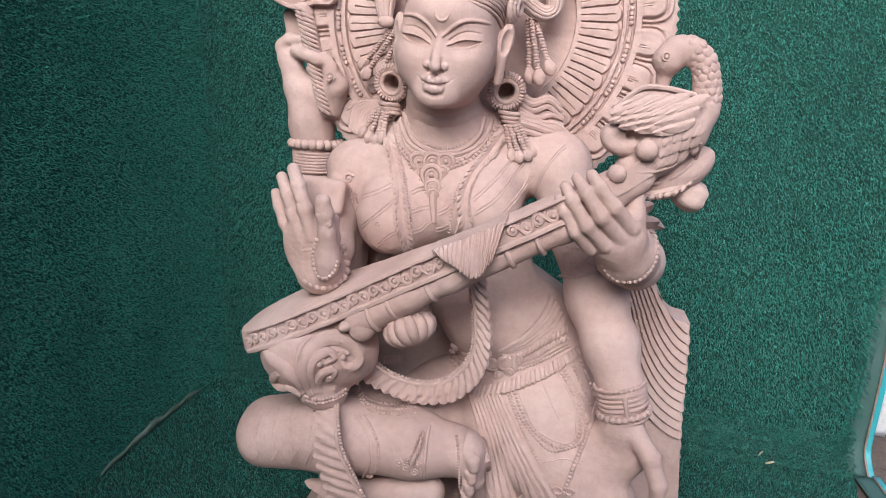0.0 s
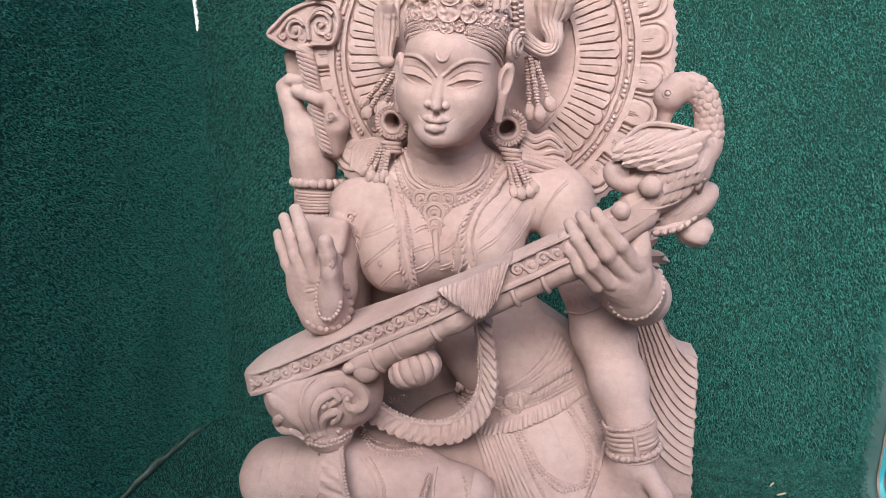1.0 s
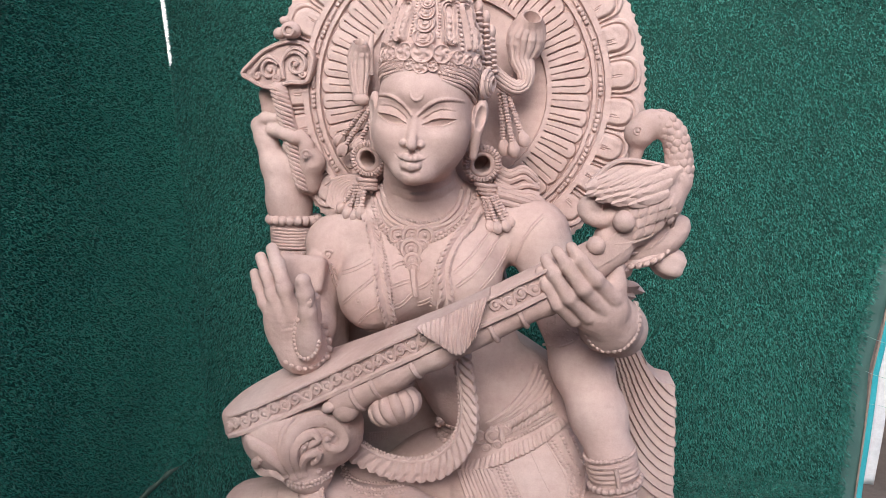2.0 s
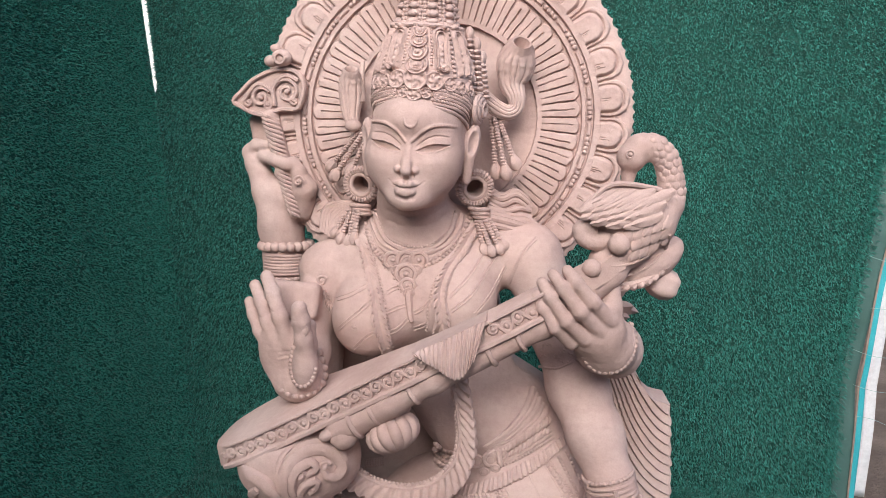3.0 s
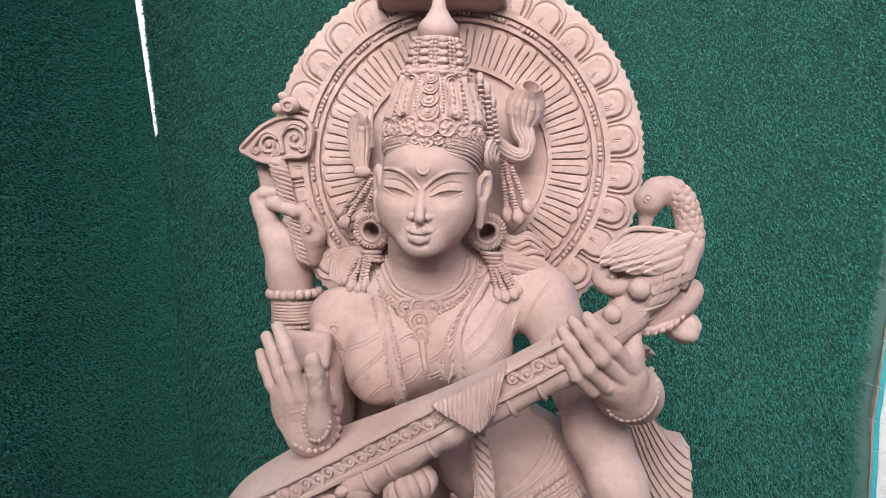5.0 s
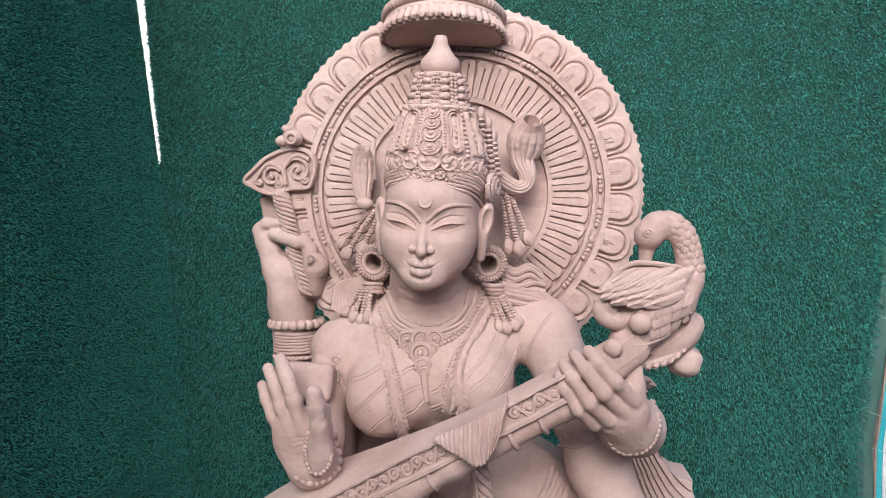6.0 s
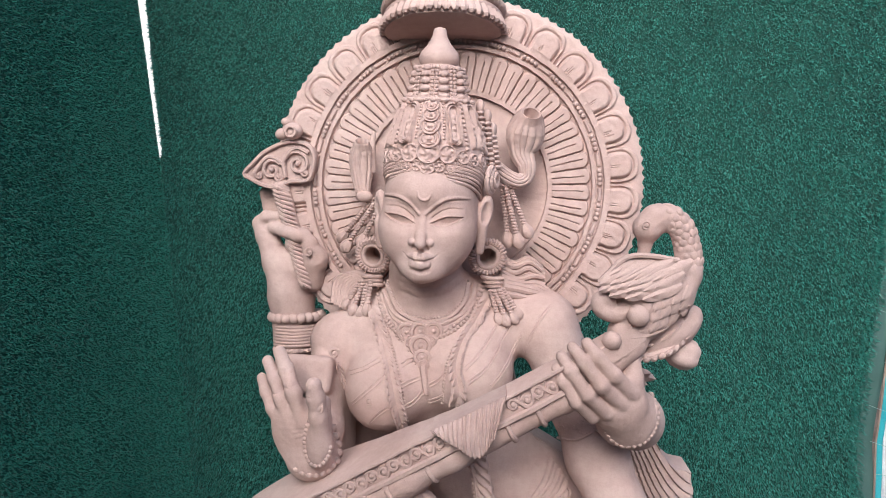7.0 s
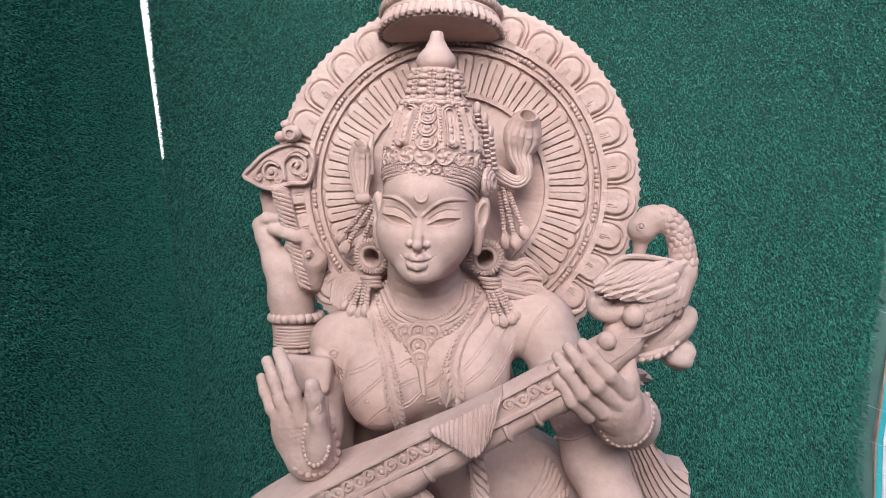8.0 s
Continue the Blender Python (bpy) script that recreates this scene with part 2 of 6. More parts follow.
for nm, x0, x1, mat, d in (("selvedge", -0.01, 0.052, SELVEDGE, 0.0), ("stitched_cord", 0.052, 0.058, TAN, 0.004), ("edge_tape", 0.058, 0.076, TURQUOISE, 0.003), ("white_border", 0.076, 0.112, WHITE_SHEET, 0.0)):
    sheet(nm, margin(x0, x1, d, 0.14 if nm == "white_border" else 0.0), 4, 80, mat, 0.004, wall_back)["label"] = mat.name.replace("_", " ") + " along the carpet edge"
    if nm != "white_border":
        sheet(nm, floor_margin(x0 + 0.012, x1 + 0.012, d), 4, 60, mat, 0.004, floor)["label"] = mat.name.replace("_", " ") + " along the carpet edge"
sheet("cut_hem", lambda u, v: (Vector((-1.370 + 0.05 * max(0.0, (1.80 + 0.62 * v - 1.5) / 1.12) ** 2.5, 1.80 + 0.62 * v, 0.020 + (0.026 + 0.010 * math.sin(v * 23) * math.sin(v * 9)) * math.sin(math.pi * v) ** 0.5 * u)), Vector((0.9, 0, 0.3)).normalized()), 2, 60, HEM, 0.008, wall_left)


def bit(name, a, b, r, mat, bend=0.0, parent=None):
    """A thin stalk or thread between two points."""
    a, b = Vector(a), Vector(b)
    t = (b - a).normalized()
    n1 = t.orthogonal().normalized()
    n2 = t.cross(n1)
    v, f, n = [], [], 8
    for i in range(n + 1):
        q = i / n
        c = a.lerp(b, q) + Vector((0, 0, bend * math.sin(math.pi * q)))
        k = r * (0.7 + 0.3 * math.sin(math.pi * q))
        v += [c + k * (math.cos(g) * n1 + math.sin(g) * n2) for g in (0, 1.26, 2.51, 3.77, 5.03)]
    for i in range(n):
        f += [(i * 5 + j, i * 5 + (j + 1) % 5, i * 5 + 5 + (j + 1) % 5, i * 5 + 5 + j) for j in range(5)]
    f += [(4, 3, 2, 1, 0), tuple(n * 5 + j for j in range(5))]
    return mesh_object(name, v, f, mat, parent)


for x, z, l, sag in ((1.13, 1.235, 0.09, -0.006), (1.12, 1.03, 0.11, -0.010), (1.10, 0.72, 0.13, -0.012), (1.15, 1.40, 0.07, 0.004), (1.14, 0.86, 0.09, 0.005), (1.11, 0.60, 0.10, -0.006), (1.16, 1.62, 0.08, -0.005), (1.13, 0.49, 0.08, 0.006)):
    bit("loose_thread", (x, 2.395 - 0.094 * x, z), (x + l, 2.36 - 0.094 * x, z - 0.014), 0.0009, THREAD, sag, wall_back)
tagged(bit("straw", (0.835, 2.315, 0.034), (0.868, 2.330, 0.036), 0.0045, STRAW), "short pale dry straw lying on the green turf", "straw", "straw bits")
tagged(bit("straw", (0.815, 2.335, 0.052), (0.832, 2.352, 0.058), 0.0035, STRAW, 0.003), "small pale curled straw lying on the green turf", "straw", "straw bits")
tagged(bit("straw", (-1.235, 2.60, 0.034), (-1.228, 2.605, 0.036), 0.003, STRAW), "tiny pale speck of straw on the dark turf", "straw", "straw bits")


# ---- stone carving tools ----
def smin(a, b, k):
    if k <= 0:
        return np.minimum(a, b)
    h = np.maximum(k - np.abs(a - b), 0) / k
    return np.minimum(a, b) - h * h * k * 0.25


def along(pts, step=None, count=None, closed=False):
    """Evenly spaced points on a smooth line through pts."""
    P = [np.array(p, float) for p in pts]
    n = len(P)
    out = []
    segs = n if closed else n - 1
    for i in range(segs):
        p0 = P[(i - 1) % n] if closed or i > 0 else 2 * P[0] - P[1]
        p1, p2 = P[i], P[(i + 1) % n]
        p3 = P[(i + 2) % n] if closed or i + 2 < n else 2 * P[-1] - P[-2]
        for t in np.linspace(0, 1, 24, endpoint=False):
            out.append(0.5 * (2 * p1 + (p2 - p0) * t + (2 * p0 - 5 * p1 + 4 * p2 - p3) * t * t + (3 * p1 - p0 - 3 * p2 + p3) * t ** 3))
    out.append(P[0] if closed else P[-1])
    Q = np.array(out)
    s = np.concatenate([[0], np.cumsum(np.linalg.norm(np.diff(Q, axis=0), axis=1))])
    k = count or max(2, int(round(s[-1] / step)) + 1)
    w = np.linspace(0, s[-1], k + 1)[:-1] if closed else np.linspace(0, s[-1], k)
    return np.stack([np.interp(w, s, Q[:, i]) for i in range(3)], axis=1)


class Stone:
    """A block of stone on a regular grid, built up from and cut by rounded forms, then skinned."""

    def __init__(self, lo, hi, h):
        self.lo, self.h = np.array(lo, float), h
        self.n = np.ceil((np.array(hi) - self.lo) / h).astype(int) + 1
        self.d = np.full(self.n, 0.06, np.float32)

    def near(self, lo, hi):
        a = np.clip(np.floor((np.array(lo) - self.lo) / self.h).astype(int), 0, self.n - 1)
        b = np.clip(np.ceil((np.array(hi) - self.lo) / self.h).astype(int) + 1, 1, self.n)
        s = tuple(slice(p, max(q, p + 1)) for p, q in zip(a, b))
        ax = [(self.lo[i] + self.h * np.arange(s[i].start, s[i].stop)).astype(np.float32) for i in range(3)]
        return s, ax[0][:, None, None], ax[1][None, :, None], ax[2][None, None, :]

    def put(self, s, d, k, cut):
        if cut:
            self.d[s] = -smin(-self.d[s], d, k)
        else:
            self.d[s] = smin(self.d[s], d, k)

    def ell(self, c, r, k=0.01, rot=None, cut=False):
        r = (r, r, r) if isinstance(r, (int, float)) else r
        m = (max(r) if rot else 0)
        pad = k + 3 * self.h
        ext = np.array([m or v for v in r]) + pad
        s, x, y, z = self.near(np.array(c) - ext, np.array(c) + ext)
        x, y, z = x - c[0], y - c[1], z - c[2]
        if rot:
            q = np.array(Euler([radians(v) for v in rot]).to_matrix()).T
            x, y, z = (q[i, 0] * x + q[i, 1] * y + q[i, 2] * z for i in range(3))
        k0 = np.sqrt((x / r[0]) ** 2 + (y / r[1]) ** 2 + (z / r[2]) ** 2)
        k1 = np.sqrt((x / r[0] ** 2) ** 2 + (y / r[1] ** 2) ** 2 + (z / r[2] ** 2) ** 2) + 1e-6
        self.put(s, k0 * (k0 - 1) / k1, k, cut)

    def tube(self, pts, rad, k=0.01, cut=False, flat=None):
        """A chain of round cones. flat: (axis, factor) squeezes its section along an axis."""
        pts = [np.array(p, float) for p in pts]
        rad = [rad] * len(pts) if isinstance(rad, (int, float)) else rad
        pad = max(rad) + k + 3 * self.h
        P = np.array(pts)
        s, x, y, z = self.near(P.min(0) - pad, P.max(0) + pad)
        best = None
        for p, q, ra, rb in zip(pts, pts[1:], rad, rad[1:]):
            v = q - p
            l2 = float(v @ v) + 1e-12
            t = np.clip(((x - p[0]) * v[0] + (y - p[1]) * v[1] + (z - p[2]) * v[2]) / l2, 0, 1)
            dx, dy, dz = x - p[0] - t * v[0], y - p[1] - t * v[1], z - p[2] - t * v[2]
            if flat:
                w = [1.0, 1.0, 1.0]
                w[flat[0]] = flat[1]
                dx, dy, dz = dx * w[0], dy * w[1], dz * w[2]
            d = np.sqrt(dx * dx + dy * dy + dz * dz) - (ra + t * (rb - ra))
            best = d if best is None else smin(best, d, min(ra, rb) * 0.6)
        self.put(s, best, k, cut)

    def box(self, c, half, rnd=0.01, k=0.01, rot=None, cut=False):
        m = float(np.linalg.norm(half)) if rot else 0
        ext = (np.array([m] * 3) if rot else np.array(half)) + k + rnd + 3 * self.h
        s, x, y, z = self.near(np.array(c) - ext, np.array(c) + ext)
        x, y, z = x - c[0], y - c[1], z - c[2]
        if rot:
            q = np.array(Euler([radians(v) for v in rot]).to_matrix()).T
            x, y, z = (q[i, 0] * x + q[i, 1] * y + q[i, 2] * z for i in range(3))
        ax, ay, az = np.abs(x) - half[0] + rnd, np.abs(y) - half[1] + rnd, np.abs(z) - half[2] + rnd
        d = np.sqrt(np.maximum(ax, 0) ** 2 + np.maximum(ay, 0) ** 2 + np.maximum(az, 0) ** 2) + np.minimum(np.maximum(ax, np.maximum(ay, az)), 0) - rnd
        self.put(s, d, k, cut)

    def front(self, x, z):
        """The depth at which the stone begins at x, z, seen from the front."""
        i, k = int(round((x - self.lo[0]) / self.h)), int(round((z - self.lo[2]) / self.h))
        col = self.d[i, :, k]
        j = int(np.argmax(col < 0))
        a, b = float(col[j - 1]), float(col[j])
        return self.lo[1] + self.h * (j - 1 + a / (a - b)) if j else 0.0

    def line(self, pts, rad, sink=0.0, k=0.001, cut=True, n=18):
        """Cuts or raises a line that follows the face of the stone, through (x, z) points."""
        P = along([(p[0], 0, p[1]) for p in pts], count=n)
        rad = [rad, rad] if isinstance(rad, (int, float)) else rad
        R_ = np.interp(np.linspace(0, 1, n), np.linspace(0, 1, len(rad)), rad)
        self.tube([(p[0], self.front(p[0], p[2]) + sink, p[2]) for p in P], list(R_), k, cut)

    def relief(self, x0, x1, z0, z1, depth):
        """Sinks (+) or raises (-) the face of the stone by depth(x, z) over a window."""
        i0, i1 = int((x0 - self.lo[0]) / self.h), int((x1 - self.lo[0]) / self.h) + 1
        k0, k1 = int((z0 - self.lo[2]) / self.h), int((z1 - self.lo[2]) / self.h) + 1
        ys = self.lo[1] + self.h * np.arange(self.n[1])
        for i in range(i0, i1):
            for k in range(k0, k1):
                col = self.d[i, :, k]
                j = int(np.argmax(col < 0))
                if not j:
                    continue
                f = ys[j - 1] + self.h * float(col[j - 1]) / float(col[j - 1] - col[j])
                e = depth(self.lo[0] + self.h * i, self.lo[2] + self.h * k)
                if e > 0:
                    self.d[i, :, k] = np.maximum(col, (f + e - ys) * 0.8)
                elif e < 0:
                    self.d[i, :, k] = np.minimum(col, np.maximum((f + e - ys) * 0.8, ys - f - 0.006))

    def skin(self):
        d = self.d
        neg = d < 0
        cnt = np.zeros(np.array(d.shape) - 1, np.uint8)
        corners = [(i, j, k) for i in (0, 1) for j in (0, 1) for k in (0, 1)]
        sh = cnt.shape
        for i, j, k in corners:
            cnt += neg[i:i + sh[0], j:j + sh[1], k:k + sh[2]]
        cell = np.argwhere((cnt > 0) & (cnt < 8))
        index = np.full(sh, -1, np.int32)
        index[cell[:, 0], cell[:, 1], cell[:, 2]] = np.arange(len(cell))
        val = {c: d[cell[:, 0] + c[0], cell[:, 1] + c[1], cell[:, 2] + c[2]] for c in corners}
        acc, num = np.zeros((len(cell), 3)), np.zeros(len(cell))
        for a in corners:
            for ax in range(3):
                if a[ax] == 0:
                    b = tuple(1 if q == ax else a[q] for q in range(3))
                    va, vb = val[a], val[b]
                    hit = (va < 0) != (vb < 0)
                    t = np.where(hit, va / np.where(hit, va - vb, 1), 0)
                    for q in range(3):
                        acc[:, q] += np.where(hit, a[q] + (t if q == ax else 0), 0)
                    num += hit
        verts = self.lo + (cell + acc / num[:, None]) * self.h
        faces = []
        for ax in range(3):
            e1 = [slice(1, n - 1) for n in d.shape]
            e2 = [slice(1, n - 1) for n in d.shape]
            e1[ax], e2[ax] = slice(0, d.shape[ax] - 1), slice(1, d.shape[ax])
            A, B = neg[tuple(e1)], neg[tuple(e2)]
            where = np.argwhere(A != B)
            if not len(where):
                continue
            flip = A[where[:, 0], where[:, 1], where[:, 2]]
            o = np.ones(3, int)
            o[ax] = 0
            g = where + o
            u, v = (ax + 1) % 3, (ax + 2) % 3
            quad = []
            for du, dv in ((-1, -1), (0, -1), (0, 0), (-1, 0)):
                c = g.copy()
                c[:, u] += du
                c[:, v] += dv
                quad.append(index[c[:, 0], c[:, 1], c[:, 2]])
            quad = np.stack(quad, axis=1)
            quad[~flip] = quad[~flip][:, ::-1]
            faces.append(quad)
        return verts, np.concatenate(faces)


class Carving:
    """Collects carved pieces into one mesh."""

    def __init__(self):
        self.v, self.f, self.n = [], [], 0

    def add(self, verts, faces, m=None):
        verts = np.asarray(verts, float)
        if m is not None:
            q = np.array(m)
            verts = verts @ q[:3, :3].T + q[:3, 3]
        self.v.append(verts)
        self.f.extend((np.asarray(faces) + self.n).tolist() if isinstance(faces, np.ndarray) else [tuple(i + self.n for i in f) for f in faces])
        self.n += len(verts)

    def ball(self, c, r, nu=10, nv=6, m=None, rot=None):
        r = (r, r, r) if isinstance(r, (int, float)) else r
        v = [(0, 0, 1)] + [(math.sin(math.pi * j / nv) * math.cos(2 * math.pi * i / nu), math.sin(math.pi * j / nv) * math.sin(2 * math.pi * i / nu), math.cos(math.pi * j / nv)) for j in range(1, nv) for i in range(nu)] + [(0, 0, -1)]
        f = [(0, 1 + i, 1 + (i + 1) % nu) for i in range(nu)]
        for j in range(nv - 2):
            f += [(1 + j * nu + i, 1 + (j + 1) * nu + i, 1 + (j + 1) * nu + (i + 1) % nu, 1 + j * nu + (i + 1) % nu) for i in range(nu)]
        e = 1 + (nv - 1) * nu
        f += [(e, e - nu + (i + 1) % nu, e - nu + i) for i in range(nu)]
        v = np.array(v) * np.array(r)
        if rot:
            v = v @ np.array(Euler([radians(a) for a in rot]).to_matrix()).T
        self.add(v + np.array(c), f, m)

    def tube(self, pts, rad, sides=8, closed=False, m=None, wide=None):
        """A round cord along a line; wide: (direction, factor) flattens or widens its section."""
        P = np.array(pts, float)
        n = len(P)
        R = np.full(n, rad, float) if isinstance(rad, (int, float)) else np.array(rad, float)
        T = np.roll(P, -1, 0) - np.roll(P, 1, 0) if closed else np.gradient(P, axis=0)
        T /= np.linalg.norm(T, axis=1, keepdims=True) + 1e-12
        ref = np.array((0.0, -1.0, 0.0)) if abs(T[:, 1]).max() < 0.95 else np.array((0.3, 0.2, 0.93))
        A = np.cross(T, ref)
        A /= np.linalg.norm(A, axis=1, keepdims=True) + 1e-12
        Bn = np.cross(A, T)
        ang = 2 * math.pi * np.arange(sides) / sides
        ring = P[:, None] + R[:, None, None] * (np.cos(ang)[None, :, None] * A[:, None] + (wide or 1.0) * np.sin(ang)[None, :, None] * Bn[:, None])
        v = ring.reshape(-1, 3)
        f = []
        for i in range(n if closed else n - 1):
            a, b = i * sides, ((i + 1) % n) * sides
            f += [(a + j, a + (j + 1) % sides, b + (j + 1) % sides, b + j) for j in range(sides)]
        if not closed:
            f += [tuple(range(sides))[::-1], tuple((n - 1) * sides + j for j in range(sides))]
        self.add(v, f, m)

    def lathe(self, prof, n=48, m=None, wave=None, arc=(0.0, 2 * math.pi)):
        """Turns a profile of (radius, height) round the z axis. wave(angle, row) scales the radius."""
        full = arc[1] - arc[0] > 6.28
        cols = n if full else n + 1
        v = []
        for j, (r, z) in enumerate(prof):
            for i in range(cols):
                a = arc[0] + (arc[1] - arc[0]) * i / n
                q = r * (wave(a, j) if wave else 1.0)
                v.append((q * math.cos(a), q * math.sin(a), z))
        f = []
        for j in range(len(prof) - 1):
            for i in range(n):
                k = (i + 1) % cols
                f.append((j * cols + i, j * cols + k, (j + 1) * cols + k, (j + 1) * cols + i))
        self.add(v, f, m)

    def loft(self, sections, m=None, caps=True):
        """Joins sections of equally many corners."""
        k = len(sections[0])
        v = [p for s in sections for p in s]
        f = []
        for j in range(len(sections) - 1):
            f += [(j * k + i, j * k + (i + 1) % k, (j + 1) * k + (i + 1) % k, (j + 1) * k + i) for i in range(k)]
        if caps:
            f += [tuple(range(k))[::-1], tuple((len(sections) - 1) * k + i for i in range(k))]
        self.add(v, f, m)


carving = Carving()

# ---- the statue: torso, arms, legs ----
body = Stone((-0.70, 1.05, 0.50), (0.40, 1.66, 1.53), 0.0034)
# chest, shoulders, neck
body.ell((-0.213, 1.455, 1.118), (0.165, 0.122, 0.17), 0.02)
body.tube([(-0.393, 1.430, 1.148), (-0.216, 1.450, 1.215), (0.015, 1.440, 1.183)], [0.062, 0.072, 0.068], 0.05)
body.tube([(-0.212, 1.420, 1.236), (-0.218, 1.398, 1.300), (-0.218, 1.385, 1.350)], [0.074, 0.064, 0.060], 0.03)
body.ell((-0.300, 1.340, 1.070), (0.076, 0.072, 0.078), 0.055)
body.ell((-0.125, 1.345, 1.101), (0.076, 0.070, 0.078), 0.060)
# waist, belly, hips
body.ell((-0.127, 1.430, 0.917), (0.12, 0.085, 0.12), 0.05)
body.ell((-0.079, 1.420, 0.834), (0.118, 0.088, 0.10), 0.05)
body.ell((-0.088, 1.430, 0.650), (0.20, 0.10, 0.10), 0.05)
body.ell((0.006, 1.425, 0.838), (0.066, 0.072, 0.088), 0.03)
body.ell((0.046, 1.430, 0.796), (0.060, 0.075, 0.085), 0.04)
body.ell((0.077, 1.400, 0.712), (0.075, 0.085, 0.095), 0.05)
# straight arm resting on the raised knee
body.tube([(0.022, 1.420, 1.175), (0.081, 1.400, 1.042), (0.115, 1.345, 0.931), (0.144, 1.290, 0.860), (0.170, 1.250, 0.786)], [0.062, 0.060, 0.056, 0.051, 0.043], 0.02)
body.tube([(0.174, 1.250, 0.786), (0.176, 1.240, 0.719)], [0.040, 0.043], 0.02)
body.ell((0.177, 1.235, 0.661), (0.056, 0.032, 0.06), 0.02)
body.tube([(0.201, 1.215, 0.713), (0.228, 1.195, 0.680), (0.248, 1.185, 0.629), (0.249, 1.190, 0.576)], [0.020, 0.018, 0.016, 0.012], 0.008)
# wrist behind the gripping hand
body.tube([(0.171, 1.275, 1.036), (0.147, 1.220, 1.063), (0.118, 1.190, 1.100)], [0.050, 0.048, 0.040], 0.015)
body.tube([(0.172, 1.280, 1.035), (0.170, 1.420, 0.984)], [0.048, 0.048], 0.02)
body.ell((-0.423, 1.235, 0.967), (0.044, 0.034, 0.034), 0.015)
body.ell((-0.441, 1.232, 1.018), (0.046, 0.020, 0.058), 0.015, (0, -6, 0))
body.ell((-0.396, 1.205, 1.018), (0.024, 0.022, 0.045), 0.01)
body.box((-0.450, 1.325, 1.108), (0.052, 0.022, 0.037), 0.014, 0.020, (-14, 6, 4))
body.tube([(-0.405, 1.420, 1.149), (-0.405, 1.410, 1.090)], [0.060, 0.050], 0.015)
body.tube([(-0.438, 1.380, 1.057), (-0.415, 1.320, 1.001), (-0.413, 1.260, 0.960)], [0.034, 0.034, 0.036], 0.015)
# rear raised arm beside the nimbus
body.tube([(-0.528, 1.515, 1.037), (-0.529, 1.525, 1.153), (-0.534, 1.520, 1.230), (-0.528, 1.515, 1.294)], [0.050, 0.044, 0.046, 0.048], 0.015)
body.tube([(-0.537, 1.500, 1.246), (-0.556, 1.500, 1.308), (-0.577, 1.505, 1.370), (-0.589, 1.505, 1.397)], [0.037, 0.029, 0.024, 0.016], 0.010)
body.tube([(-0.595, 1.505, 1.392), (-0.572, 1.495, 1.409), (-0.545, 1.485, 1.409)], [0.014, 0.013, 0.011], 0.006)
body.tube([(-0.553, 1.490, 1.385), (-0.517, 1.462, 1.378), (-0.495, 1.452, 1.369), (-0.489, 1.455, 1.367)], [0.016, 0.014, 0.0125, 0.011], 0.004)
body.tube([(-0.513, 1.475, 1.349), (-0.483, 1.462, 1.371), (-0.467, 1.462, 1.357)], [0.015, 0.013, 0.012], 0.004)
body.tube([(-0.474, 1.490, 1.268), (-0.462, 1.472, 1.316), (-0.471, 1.465, 1.347)], [0.025, 0.026, 0.018], 0.006)
body.tube([(-0.532, 1.480, 1.471), (-0.514, 1.485, 1.382), (-0.485, 1.465, 1.263)], [0.019, 0.018, 0.012], 0.002)
body.box((-0.566, 1.535, 1.425), (0.024, 0.022, 0.050), 0.012, 0.010, (0, -8, 0))
# folded leg and its foot
body.tube([(-0.556, 1.270, 0.583), (-0.389, 1.245, 0.619), (-0.230, 1.230, 0.629), (-0.132, 1.230, 0.623)], [0.068, 0.074, 0.066, 0.050], 0.02)
body.tube([(-0.570, 1.320, 0.581), (-0.359, 1.360, 0.591), (-0.173, 1.400, 0.614)], [0.062, 0.08, 0.09], 0.03)
body.tube([(-0.148, 1.220, 0.639), (-0.113, 1.200, 0.625), (-0.099, 1.190, 0.589)], [0.045, 0.035, 0.022], 0.012)
# thigh and cloth of the hanging leg, seat
body.tube([(-0.010, 1.380, 0.658), (0.067, 1.300, 0.606), (0.141, 1.250, 0.530)], [0.11, 0.10, 0.085], 0.04)
body.tube([(-0.106, 1.340, 0.668), (-0.068, 1.290, 0.512), (-0.024, 1.270, 0.393)], [0.03, 0.05, 0.06], 0.03)
body.box((-0.050, 1.360, 0.295), (0.26, 0.13, 0.06), 0.03, 0.02)
body.tube([(-0.483, 1.250, 0.463), (-0.382, 1.220, 0.494), (-0.191, 1.220, 0.529)], [0.030, 0.032, 0.032], 0.01)
# bowl, gourd and neck of the instrument
body.ell((-0.441, 1.235, 0.816), (0.106, 0.082, 0.088), 0.005, (0, -14, 0))
body.ell((-0.372, 1.240, 0.818), (0.066, 0.074, 0.070), 0.030)
body.ell((-0.412, 1.215, 0.736), (0.05, 0.045, 0.04), 0.02)
body.tube([(-0.326, 1.190, 0.909), (-0.238, 1.178, 0.966), (-0.155, 1.168, 1.015), (0.035, 1.157, 1.120), (0.147, 1.165, 1.206)], [0.036, 0.031, 0.029, 0.025, 0.024], 0.008)
# upper arm behind raised palm; bulk to the back plate added to darken the hollow
body.ell((-0.428, 1.405, 0.985), (0.050, 0.110, 0.170), 0.012)
